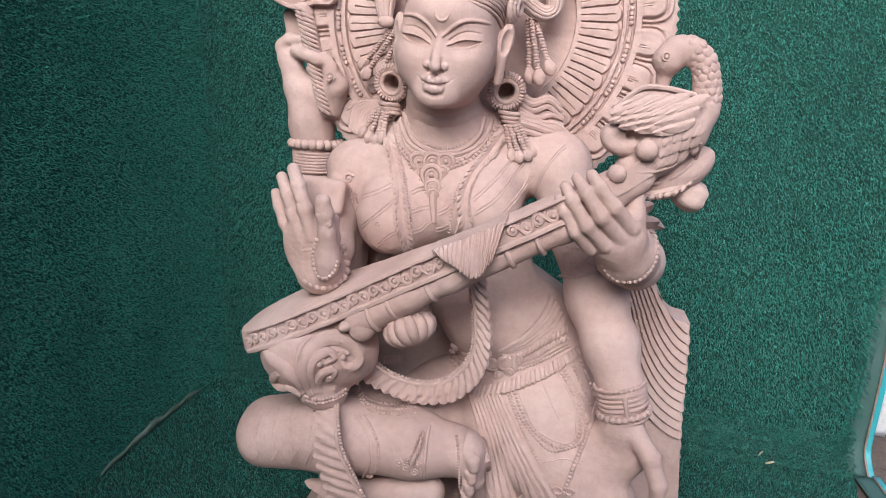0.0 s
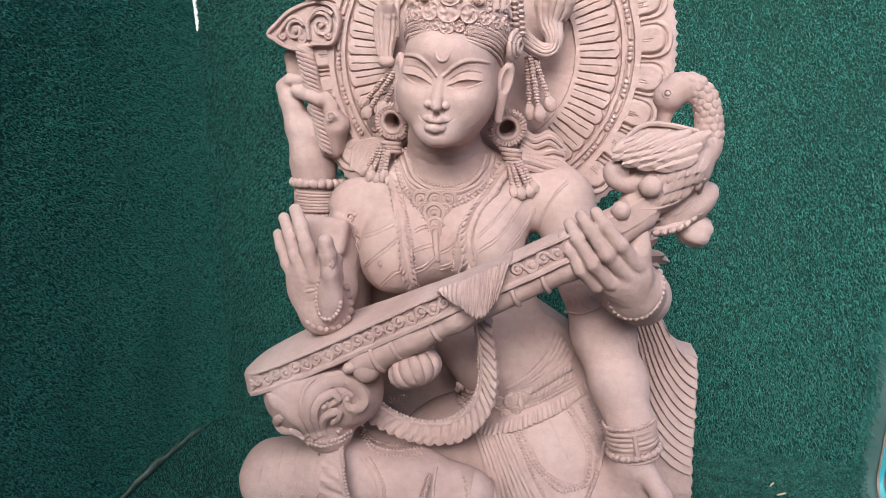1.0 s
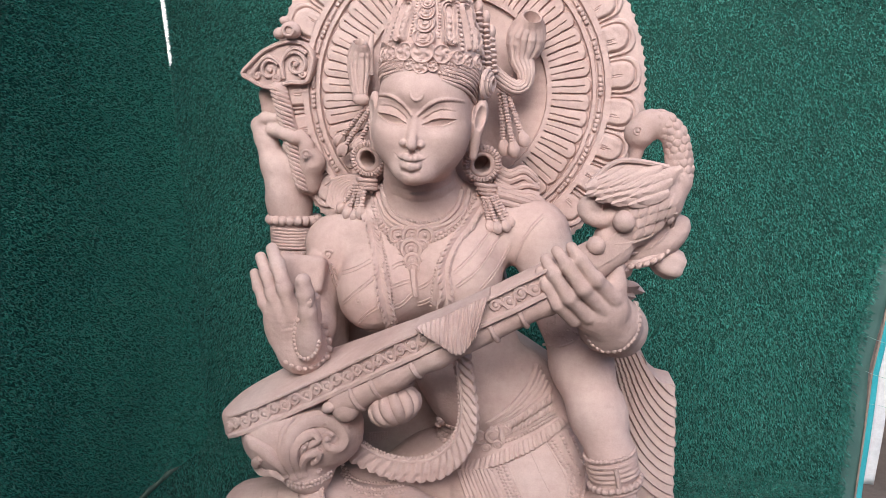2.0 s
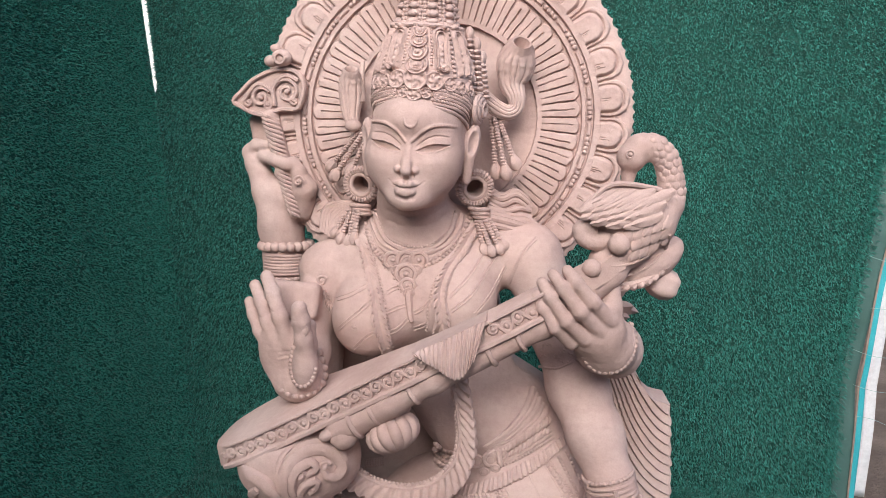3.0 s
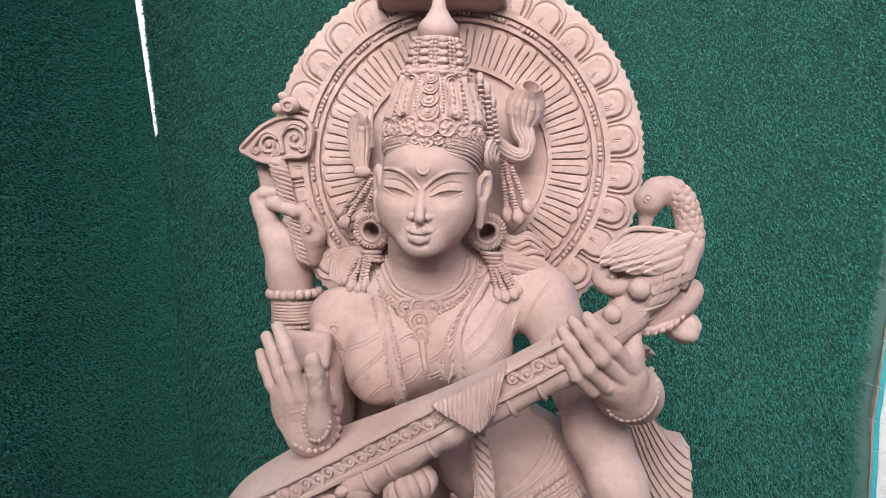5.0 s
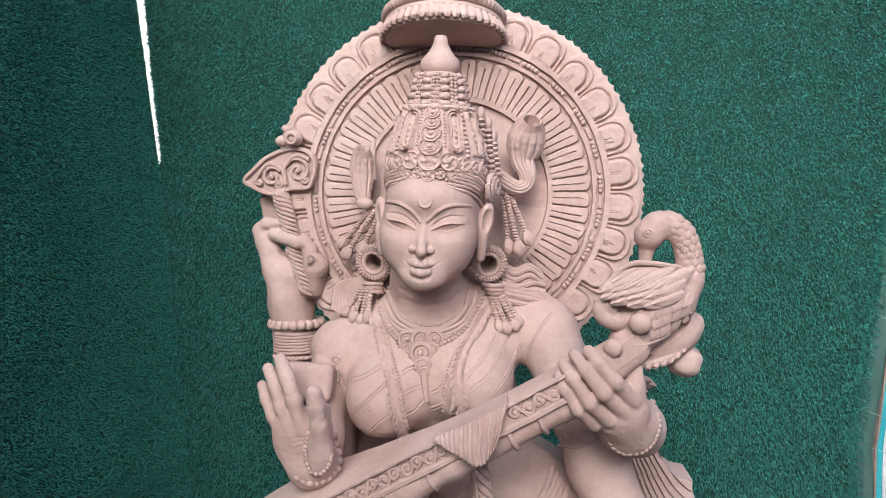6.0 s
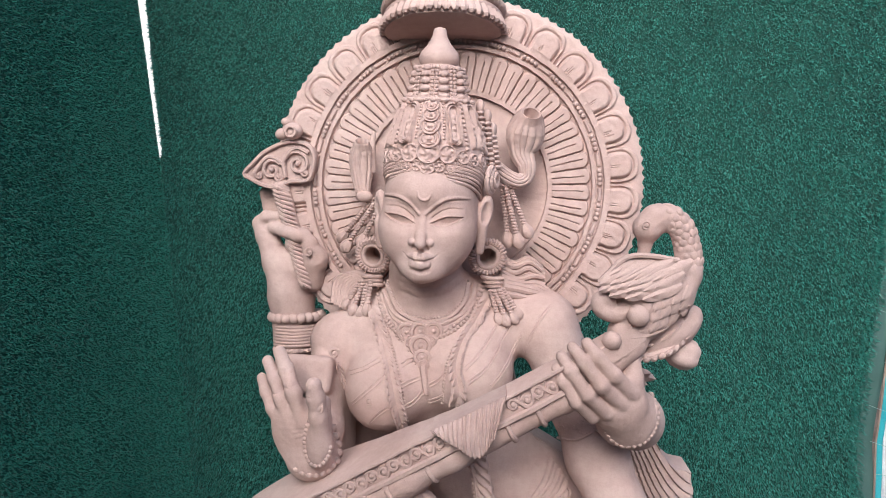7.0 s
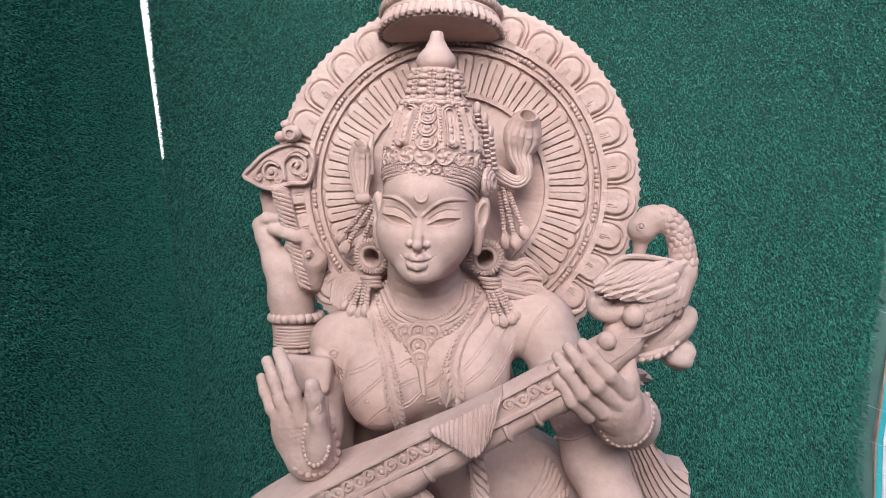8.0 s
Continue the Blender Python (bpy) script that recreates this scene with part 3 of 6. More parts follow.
# bird at the head of the instrument
body.ell((0.183, 1.175, 1.290), (0.066, 0.042, 0.048), 0.01, (0, -12, 0))
body.tube([(0.219, 1.180, 1.285), (0.237, 1.180, 1.321), (0.237, 1.180, 1.361), (0.226, 1.180, 1.395), (0.205, 1.180, 1.413), (0.184, 1.180, 1.411), (0.173, 1.180, 1.396)], [0.032, 0.0225, 0.0185, 0.018, 0.0185, 0.020, 0.0245], 0.004)
body.tube([(0.173, 1.180, 1.393), (0.171, 1.188, 1.370), (0.168, 1.196, 1.338)], [0.020, 0.012, 0.009], 0.004)
body.tube([(0.136, 1.170, 1.222), (0.170, 1.180, 1.252), (0.201, 1.190, 1.269)], [0.030, 0.036, 0.036], 0.01)
body.ell((0.215, 1.220, 1.212), (0.068, 0.045, 0.034), 0.006, (0, -36, 0))
body.tube(along([(0.152, 1.165, 1.280), (0.135, 1.160, 1.264), (0.113, 1.155, 1.258), (0.094, 1.150, 1.266), (0.089, 1.148, 1.280), (0.097, 1.148, 1.288), (0.107, 1.150, 1.284), (0.107, 1.152, 1.273)], count=24), list(np.linspace(0.0135, 0.0085, 24)), 0.001)

station = np.array((0.0, 0.0, 1.4))
upper = np.array((-0.066, 0.021, 1.492))


def lay(pts, lift=0.0, eye=station):
    """Slides points onto the stone along the line from the carver's station in front of it."""
    P = np.atleast_2d(np.array(pts, float))
    out = []
    for p in P:
        w = p - eye
        far = np.linalg.norm(w)
        w = w / far
        t = np.arange(far - 0.16, far + 0.20, 0.0015)
        q = (eye + t[:, None] * w - body.lo) / body.h
        i = np.clip(np.floor(q).astype(int), 0, body.n - 2)
        f = np.clip(q - i, 0, 1)
        d = 0
        for a in (0, 1):
            for b in (0, 1):
                for c in (0, 1):
                    wt = (f[:, 0] if a else 1 - f[:, 0]) * (f[:, 1] if b else 1 - f[:, 1]) * (f[:, 2] if c else 1 - f[:, 2])
                    d = d + wt * body.d[i[:, 0] + a, i[:, 1] + b, i[:, 2] + c]
        hit = np.argmax(d < 0) if (d < 0).any() else None
        out.append(p if hit is None else eye + w * (t[hit] - lift))
    Q = np.array(out)
    return Q if np.ndim(pts) > 1 else Q[0]


for dz in (0.0, 0.020):
    ring = [Vector(p) + Vector((0, 0, dz)) for p in ((-0.274, 1.400, 1.261), (-0.237, 1.360, 1.254), (-0.202, 1.350, 1.253), (-0.170, 1.360, 1.259), (-0.151, 1.400, 1.272))]
    body.tube(list(lay(along(ring, count=16), 0.001)), 0.0028, 0.004, True)
carving.add(*body.skin())
# hand that grips the neck of the instrument
grip = Stone((-0.02, 1.08, 0.98), (0.26, 1.34, 1.25), 0.002)
grip.tube([(0.170, 1.272, 1.037), (0.146, 1.218, 1.064), (0.121, 1.188, 1.101)], [0.051, 0.049, 0.042], 0.015)
grip.ell((0.113, 1.172, 1.110), (0.060, 0.032, 0.046), 0.02, (0, 42, 0))
for pts, r in (
    ([(0.021, 1.142, 1.172), (0.032, 1.128, 1.151), (0.051, 1.128, 1.120), (0.080, 1.150, 1.088)], 0.0112),
    ([(0.029, 1.142, 1.192), (0.043, 1.124, 1.170), (0.068, 1.122, 1.133), (0.102, 1.148, 1.096)], 0.0120),
    ([(0.047, 1.142, 1.206), (0.063, 1.122, 1.186), (0.089, 1.120, 1.150), (0.124, 1.148, 1.113)], 0.0124),
    ([(0.070, 1.142, 1.213), (0.085, 1.124, 1.195), (0.110, 1.124, 1.165), (0.141, 1.152, 1.127)], 0.0124),
):
    grip.tube(pts, [r * 0.78, r * 0.88, r * 0.98, r * 1.15], 0.004)
grip.tube([(0.147, 1.175, 1.106), (0.146, 1.165, 1.147), (0.148, 1.165, 1.176)], [0.026, 0.018, 0.013], 0.01)
carving.add(*grip.skin())
# raised open hand above the gourd
open_hand = Stone((-0.56, 1.12, 0.93), (-0.36, 1.30, 1.21), 0.002)
open_hand.ell((-0.440, 1.222, 1.027), (0.048, 0.020, 0.060), 0.012, (0, -6, 0))
open_hand.ell((-0.444, 1.219, 1.054), (0.043, 0.020, 0.046), 0.010, (0, -8, 0))
open_hand.ell((-0.422, 1.232, 0.971), (0.043, 0.032, 0.032), 0.02)
for pts, r in (
    ([(-0.511, 1.245, 1.125), (-0.500, 1.232, 1.102), (-0.487, 1.222, 1.073), (-0.465, 1.218, 1.035)], 0.0092),
    ([(-0.498, 1.245, 1.156), (-0.481, 1.226, 1.130), (-0.467, 1.214, 1.095), (-0.449, 1.212, 1.045)], 0.0108),
    ([(-0.475, 1.245, 1.173), (-0.457, 1.224, 1.145), (-0.441, 1.210, 1.106), (-0.428, 1.210, 1.053)], 0.0118),
    ([(-0.395, 1.178, 1.131), (-0.394, 1.182, 1.107), (-0.391, 1.186, 1.073), (-0.389, 1.198, 1.015)], 0.0138),
    ([(-0.388, 1.215, 1.089), (-0.390, 1.215, 1.054), (-0.391, 1.210, 1.012)], 0.012),
):
    open_hand.tube(pts, [r * 1.0, r * 1.12, r * 1.14, r * 1.25][:len(pts)], 0.003)
open_hand.ell((-0.397, 1.200, 1.014), (0.023, 0.020, 0.044), 0.012)
for a in (((-0.443, 1.200, 1.041), (-0.429, 1.200, 1.044), (-0.416, 1.200, 1.043)), ((-0.445, 1.200, 1.032), (-0.430, 1.200, 1.036), (-0.414, 1.200, 1.035)), ((-0.441, 1.200, 1.025), (-0.428, 1.200, 1.027), (-0.417, 1.200, 1.026))):
    open_hand.line([(p[0], p[2]) for p in a], 0.0011)
for a, b in (((-0.469, 1.220, 1.149), (-0.450, 1.220, 1.152)), ((-0.456, 1.220, 1.119), (-0.438, 1.220, 1.122)), ((-0.487, 1.220, 1.137), (-0.473, 1.220, 1.141)), ((-0.484, 1.220, 1.106), (-0.467, 1.220, 1.110)), ((-0.413, 1.190, 1.112), (-0.388, 1.190, 1.115))):
    open_hand.line([(a[0], a[2]), ((a[0] + b[0]) / 2, (a[2] + b[2]) / 2 - 0.002), (b[0], b[2])], 0.0012, 0.0, 0.001, True, 8)
carving.add(*open_hand.skin())


def cord(pts, r, lift=0.0, step=0.006, eye=station, closed=False, wide=None, sides=6):
    carving.tube(lay(along(pts, step, closed=closed), lift, eye), r, sides, closed, wide=wide)


def beads(pts, r, lift=0.0, gap=2.0, eye=station, closed=False, laid=True, flat=0.85):
    line = along(pts, r * gap, closed=closed)
    for p in (lay(line, lift, eye) if laid else line):
        carving.ball(p, (r, r * flat, r), 8, 5)


def strand(pts, r, end=None):
    """A hanging string of beads with a drop at its end."""
    carving.tube(along(pts, 0.006), r * 0.72, 6)
    for p in along(pts, r * 1.0):
        carving.ball(p, (r * random.uniform(0.94, 1.08), r, r * 0.62), 8, 5)
    if end:
        a, b = np.array(pts[-2]), np.array(pts[-1])
        w = (b - a) / np.linalg.norm(b - a)
        carving.tube([b - w * end * 0.3, b + w * end * 0.5, b + w * end * 1.3, b + w * end * 2.0], [end * 0.5, end * 0.95, end, end * 0.45], 7)


def hoop(c, axis, big, small, n=28, sides=8, teeth=0, tooth=0.004):
    """A ring round an axis, with teeth or beads standing on it."""
    w = Vector(axis).normalized()
    a = w.orthogonal().normalized()
    b = w.cross(a)
    c = Vector(c)
    if small > 0:
        carving.tube([c + big * (math.cos(2 * math.pi * i / n) * a + math.sin(2 * math.pi * i / n) * b) for i in range(n)], small, sides, True)
    for i in range(teeth):
        g = 2 * math.pi * i / teeth
        carving.ball(c + big * (math.cos(g) * a + math.sin(g) * b), tooth, 8, 5)


def ribbon(A, B, ridges=0.0, amp=0.003, thick=0.008, nu=60, nv=6, lengthwise=0.0, eye=None, lift=0.004, saw=False, scallop=0.0, belly=0.0, skew=0.0, wobble=0.0):
    """A band of carved cloth between two lines, ridged across or along."""
    a, b = along(A, count=nu + 1), along(B, count=nu + 1)
    if eye is not None:
        a, b = lay(a, lift, eye), lay(b, lift, eye)
    front, back = [], []
    mid = (a[nu // 2] + b[nu // 2]) / 2
    for i in range(nu + 1):
        u = i / nu
        t = a[min(i + 1, nu)] - a[max(i - 1, 0)]
        n = np.cross(t, b[i] - a[i])
        n = n / (np.linalg.norm(n) + 1e-9)
        if n[1] > 0:
            n = -n
        for j in range(nv + 1):
            v = j / nv
            reach = v * (1 + scallop * (abs(math.sin(math.pi * u * ridges)) - 0.5)) if scallop else v
            p = a[i] * (1 - reach) + b[i] * reach
            stray = wobble * noise.noise(Vector((u * 9.0, v * 2.6, 4.0)))
            h = amp * 0.5 * (1 + math.cos(2 * math.pi * (ridges * u + skew * v + stray))) if ridges else 0.0
            if saw:
                h = amp * ((ridges * u) % 1.0)
            if lengthwise:
                h += amp * 0.5 * (1 + math.cos(2 * math.pi * lengthwise * v))
            h += belly * math.sin(math.pi * v)
            front.append(p + n * h)
            back.append(p - n * thick)
    k, off = nv + 1, (nu + 1) * (nv + 1)
    f = []
    for i in range(nu):
        for j in range(nv):
            q = i * k + j
            f += [(q, q + 1, q + k + 1, q + k), (off + q, off + q + k, off + q + k + 1, off + q + 1)]
    rim = [i * k for i in range(nu + 1)] + [nu * k + j for j in range(1, k)] + [i * k + nv for i in range(nu - 1, -1, -1)] + [j for j in range(nv - 1, 0, -1)]
    f += [(p, q, off + q, off + p) for p, q in zip(rim, rim[1:] + rim[:1])]
    carving.add(front + back, f)


def spiral(c, ax, up, r, turns=1.5, w=0.003, start=0.0, hand=1, n=26):
    """A carved volute in the plane of ax and up."""
    c, ax, up = np.array(c), np.array(ax), np.array(up)
    pts, rad = [], []
    for i in range(n + 1):
        q = i / n
        a = start + hand * 2 * math.pi * turns * q
        pts.append(c + r * (1 - 0.82 * q) * (math.cos(a) * ax + math.sin(a) * up))
        rad.append(w * (1 - 0.3 * q))
    carving.tube(pts, rad, 6)
    carving.ball(c, w * 1.25, 8, 5)


def leaf(base, tip, wide, out=(0, -1, 0), thick=0.004, curl=0.0):
    """A pointed leaf or feather with a raised midrib."""
    a, b, o = np.array(base, float), np.array(tip, float), np.array(out, float)
    t = b - a
    side = np.cross(t, o)
    side = side / (np.linalg.norm(side) + 1e-9)
    rows_ = []
    for q, w in ((0.0, 0.45), (0.25, 0.92), (0.5, 1.0), (0.75, 0.78), (0.92, 0.40), (1.0, 0.06)):
        c = a + t * q + o * (curl * q * q)
        rows_.append([tuple(c - side * wide * w), tuple(c - side * wide * w * 0.45 + o * thick * 0.75), tuple(c + o * thick * 1.25), tuple(c + side * wide * w * 0.45 + o * thick * 0.75), tuple(c + side * wide * w), tuple(c - o * thick)])
    carving.loft(rows_)


def leaf_band(pts, size, side, lift=0.005, eye=station, step=0.011):
    """A row of overlapping leaves along a laid line."""
    line = lay(along(pts, step), lift, eye)
    t = np.gradient(line, axis=0)
    for k_, (p, d) in enumerate(zip(line, t)):
        d = d / (np.linalg.norm(d) + 1e-9)
        o = eye - p
        o = o / np.linalg.norm(o)
        for s in side:
            n = np.cross(d, o) * s
            long = size * random.uniform(0.9, 1.1)
            leaf(p - d * long * 0.2 - o * 0.003, p + (0.46 * n + 0.95 * d) * long + o * 0.0045, long * 0.26, tuple(o), 0.0030, 0.001)


# ---- neck and breast ornaments ----
neck_in = [(-0.296, 1.400, 1.279), (-0.290, 1.400, 1.258), (-0.270, 1.380, 1.230), (-0.234, 1.360, 1.215), (-0.200, 1.360, 1.212), (-0.166, 1.370, 1.223), (-0.141, 1.380, 1.248), (-0.133, 1.400, 1.278)]
neck_mid = [(-0.306, 1.400, 1.276), (-0.300, 1.400, 1.245), (-0.279, 1.380, 1.215), (-0.238, 1.360, 1.200), (-0.199, 1.360, 1.198), (-0.158, 1.370, 1.210), (-0.129, 1.380, 1.237), (-0.119, 1.400, 1.271)]
neck_out = [(-0.318, 1.400, 1.267), (-0.314, 1.400, 1.233), (-0.295, 1.380, 1.197), (-0.263, 1.360, 1.174), (-0.229, 1.360, 1.165), (-0.191, 1.360, 1.174), (-0.155, 1.370, 1.192), (-0.120, 1.380, 1.227), (-0.103, 1.400, 1.263)]
beads(neck_in, 0.0032, 0.003)
cord([Vector(p) + Vector((0, 0, -0.007)) for p in neck_in], 0.0055, 0.002)
cord(neck_mid, 0.0060, 0.002, wide=0.8)
cord([Vector(p) + Vector((0, 0, -0.010)) for p in neck_mid], 0.0042, 0.002)
beads(neck_out, 0.0040, 0.003)
beads([Vector(p) + Vector((0.0, 0, 0.009)) for p in neck_out], 0.0042, 0.002, 2.1)
for p, r in (((-0.254, 1.350, 1.187), 0.0135), ((-0.227, 1.350, 1.187), 0.0145), ((-0.200, 1.350, 1.188), 0.0135), ((-0.226, 1.340, 1.162), 0.016), ((-0.222, 1.330, 1.141), 0.0115), ((-0.220, 1.330, 1.126), 0.008), ((-0.246, 1.350, 1.166), 0.008), ((-0.207, 1.350, 1.169), 0.008)):
    c = lay(p, 0.004)
    r *= 1.16
    c = c + np.array((0, -0.003, 0))
    hoop(c, (0, 1, 0.1), r, r * 0.27, 20, 6)
    hoop(c, (0, 1, 0.1), r * 0.55, r * 0.20, 16, 6)
    carving.ball(c, (r * 0.30, r * 0.45, r * 0.30), 9, 6)
    carving.ball(c + np.array((0, 0.005, 0)), (r, 0.008, r), 14, 7)
    if r > 0.0125:
        for q in range(9):
            g = math.pi * (1.0 + q / 8)
            carving.ball(c + np.array((1.35 * r * math.cos(g), 0.001, 1.35 * r * math.sin(g))), 0.0028, 8, 5)
drop = lay(along([(-0.221, 1.330, 1.123), (-0.218, 1.320, 1.100), (-0.213, 1.310, 1.073)], 0.006), 0.003)
carving.tube(drop, np.linspace(0.0085, 0.0052, len(drop)), 6)
band_l = [(-0.330, 1.400, 1.227), (-0.306, 1.360, 1.176), (-0.283, 1.300, 1.126), (-0.271, 1.280, 1.081), (-0.259, 1.280, 1.025)]
band_r = [(-0.092, 1.400, 1.248), (-0.116, 1.370, 1.210), (-0.143, 1.330, 1.173), (-0.155, 1.300, 1.134), (-0.150, 1.280, 1.094), (-0.153, 1.270, 1.075)]
leaf_band(band_l, 0.027, (-1, 1), step=0.0125)
leaf_band(band_r, 0.026, (-1, 1), step=0.0125)
cord(band_l, 0.005, 0.0)
cord(band_r, 0.0045, 0.0)
beads([(-0.300, 1.380, 1.205), (-0.279, 1.330, 1.160), (-0.262, 1.300, 1.110), (-0.250, 1.280, 1.048), (-0.246, 1.280, 1.028)], 0.0032, 0.0, 2.1)
beads([(-0.104, 1.380, 1.234), (-0.140, 1.340, 1.189), (-0.168, 1.310, 1.148), (-0.176, 1.280, 1.101), (-0.179, 1.280, 1.063)], 0.0032, 0.0, 2.1)
for pts in (
    [(-0.367, 1.340, 1.112), (-0.329, 1.300, 1.131), (-0.299, 1.300, 1.147)], [(-0.365, 1.330, 1.053), (-0.327, 1.280, 1.088), (-0.287, 1.280, 1.122)], [(-0.325, 1.300, 1.023), (-0.300, 1.280, 1.050), (-0.271, 1.280, 1.067)],
    [(-0.256, 1.290, 1.100), (-0.237, 1.290, 1.108), (-0.222, 1.310, 1.109)], [(-0.255, 1.290, 1.057), (-0.236, 1.290, 1.067), (-0.217, 1.300, 1.084)], [(-0.258, 1.300, 1.135), (-0.245, 1.310, 1.141), (-0.232, 1.330, 1.140)],
    [(-0.214, 1.320, 1.089), (-0.194, 1.300, 1.102), (-0.178, 1.300, 1.116)], [(-0.211, 1.320, 1.058), (-0.193, 1.300, 1.068), (-0.179, 1.290, 1.078)],
    [(-0.137, 1.280, 1.134), (-0.105, 1.280, 1.166), (-0.077, 1.330, 1.200), (-0.055, 1.380, 1.238)], [(-0.131, 1.270, 1.109), (-0.091, 1.280, 1.142), (-0.060, 1.330, 1.184), (-0.039, 1.380, 1.213)], [(-0.089, 1.280, 1.099), (-0.058, 1.310, 1.133), (-0.031, 1.360, 1.176)], [(-0.024, 1.350, 1.144), (-0.013, 1.370, 1.172), (0.008, 1.370, 1.210), (0.028, 1.380, 1.231)],
):
    cord(pts, 0.0019, 0.0008, 0.005)
    cord([Vector(p) + Vector((0.001, 0, -0.0066)) for p in pts], 0.0019, 0.0008, 0.005)
for f in np.linspace(0.06, 0.94, 38):
    k = f * (len(neck_mid) - 1)
    a = np.array(neck_mid[int(k)]) * (1 - k % 1) + np.array(neck_mid[min(int(k) + 1, 7)]) * (k % 1)
    p = lay(a + np.array((0, 0, -0.013)), 0.001)
    carving.ball(p, (0.0026, 0.0045, 0.0060), 6, 5)
hoop(lay((-0.320, 1.280, 1.068), 0.001), (0, 1, 0), 0.006, 0.0012, 16, 6)
carving.ball(lay((-0.320, 1.280, 1.068), 0.0), (0.004, 0.003, 0.004))

# ---- waist, belts and hip cloth ----
def rope(pts, r, lift=0.0, twist=620.0, lobes=3):
    """A twisted cord laid on the stone."""
    L = along(lay(along(pts, 0.012), lift), 0.0016)
    T = np.gradient(L, axis=0)
    T /= np.linalg.norm(T, axis=1, keepdims=True)
    A = np.cross(T, np.array((0.0, -1.0, 0.0)))
    A /= np.linalg.norm(A, axis=1, keepdims=True)
    Bn = np.cross(A, T)
    rows_ = []
    for k, (p, a, b) in enumerate(zip(L, A, Bn)):
        rows_.append([tuple(p + r * (1 + 0.26 * math.cos(lobes * g - twist * 0.0016 * k)) * (math.cos(g) * a + 0.8 * math.sin(g) * b)) for g in np.linspace(0, 2 * math.pi, 14, endpoint=False)])
    carving.loft(rows_)


# folds drawn up under the arm, twisted cords below them
FOLD_A = [(-0.071, 1.330, 0.805), (-0.048, 1.330, 0.822), (-0.025, 1.330, 0.842), (0.000, 1.340, 0.868), (0.017, 1.350, 0.893), (0.028, 1.380, 0.915)]
FOLD_B = [(-0.066, 1.330, 0.795), (-0.032, 1.330, 0.809), (-0.002, 1.330, 0.826), (0.027, 1.340, 0.846), (0.047, 1.360, 0.856), (0.058, 1.380, 0.868)]
for q in range(5):
    f = (q + 0.1) / 4.4
    L = lay(along([Vector(p).lerp(Vector(r_), f) for p, r_ in zip(FOLD_A, FOLD_B)], 0.006), 0.0015)
    carving.tube(L, np.interp(np.linspace(0, 1, len(L)), [0, 0.5, 1], [0.0036, 0.0062, 0.0080]) * (1.0 - 0.12 * (q % 2)), 8)
rope([(-0.064, 1.330, 0.793), (-0.037, 1.330, 0.798), (-0.007, 1.330, 0.817), (0.022, 1.340, 0.835), (0.046, 1.360, 0.845), (0.062, 1.390, 0.845)], 0.0078, 0.005)
rope([(-0.042, 1.330, 0.782), (-0.006, 1.330, 0.799), (0.024, 1.340, 0.816), (0.047, 1.360, 0.825), (0.066, 1.390, 0.825)], 0.0066, 0.005)
cord([(-0.044, 1.330, 0.772), (-0.005, 1.330, 0.790), (0.024, 1.340, 0.805), (0.048, 1.360, 0.813), (0.068, 1.390, 0.815)], 0.0042, 0.003)
beads([(-0.043, 1.330, 0.762), (-0.005, 1.330, 0.780), (0.025, 1.340, 0.795), (0.049, 1.360, 0.803), (0.070, 1.390, 0.805)], 0.0036, 0.003, 1.9)
carving.tube([lay(p, 0.007) for p in ((-0.043, 1.320, 0.805), (-0.037, 1.320, 0.771))], 0.0058, 6)
ribbon([(-0.125, 1.340, 0.714), (-0.089, 1.330, 0.726), (-0.049, 1.330, 0.741), (0.007, 1.330, 0.773), (0.046, 1.350, 0.791), (0.088, 1.380, 0.812)], [(-0.132, 1.340, 0.694), (-0.091, 1.320, 0.707), (-0.047, 1.320, 0.720), (0.014, 1.320, 0.753), (0.054, 1.340, 0.773), (0.096, 1.370, 0.800)], 24, 0.0036, 0.012, 240, 6, eye=station, lift=0.007, scallop=0.13)
ribbon([(-0.178, 1.360, 0.719), (-0.146, 1.350, 0.722), (-0.123, 1.340, 0.733)], [(-0.177, 1.360, 0.690), (-0.143, 1.340, 0.696), (-0.121, 1.330, 0.704)], 6, 0.004, 0.01, 60, 5, eye=station, lift=0.004, scallop=0.18)
for q in range(4):
    o = Vector((0.0, 0.0, -0.012 * q))
    rope([Vector((-0.174, 1.360, 0.794)) + o, Vector((-0.157, 1.340, 0.791)) + o, Vector((-0.127, 1.330, 0.789)) + o], 0.0055, 0.001)
for p, r in (((-0.083, 1.310, 0.784), 0.013), ((-0.056, 1.310, 0.790), 0.014), ((-0.034, 1.320, 0.796), 0.010), ((-0.070, 1.310, 0.763), 0.008), ((-0.047, 1.310, 0.771), 0.008)):
    c = lay(p, 0.006)
    c = c + np.array((0, -0.004, 0))
    hoop(c, (0, 1, 0.15), r, r * 0.32, 20, 6)
    hoop(c, (0, 1, 0.15), r * 0.6, r * 0.20, 16, 6)
    carving.ball(c + np.array((0, 0.003, 0)), (r, 0.006, r), 12, 6)
loop = [(-0.032, 1.300, 0.729), (-0.013, 1.280, 0.696), (0.011, 1.270, 0.666), (0.050, 1.250, 0.650), (0.080, 1.250, 0.651), (0.101, 1.260, 0.676), (0.097, 1.300, 0.714), (0.073, 1.330, 0.747), (0.054, 1.350, 0.767)]
beads(loop, 0.0046, 0.001, 1.8)
cord([Vector(p) + Vector((-0.008 if k > 4 else 0.008, 0, 0.008 if 2 < k < 6 else 0.0)) for k, p in enumerate(loop)], 0.0022, 0.0)
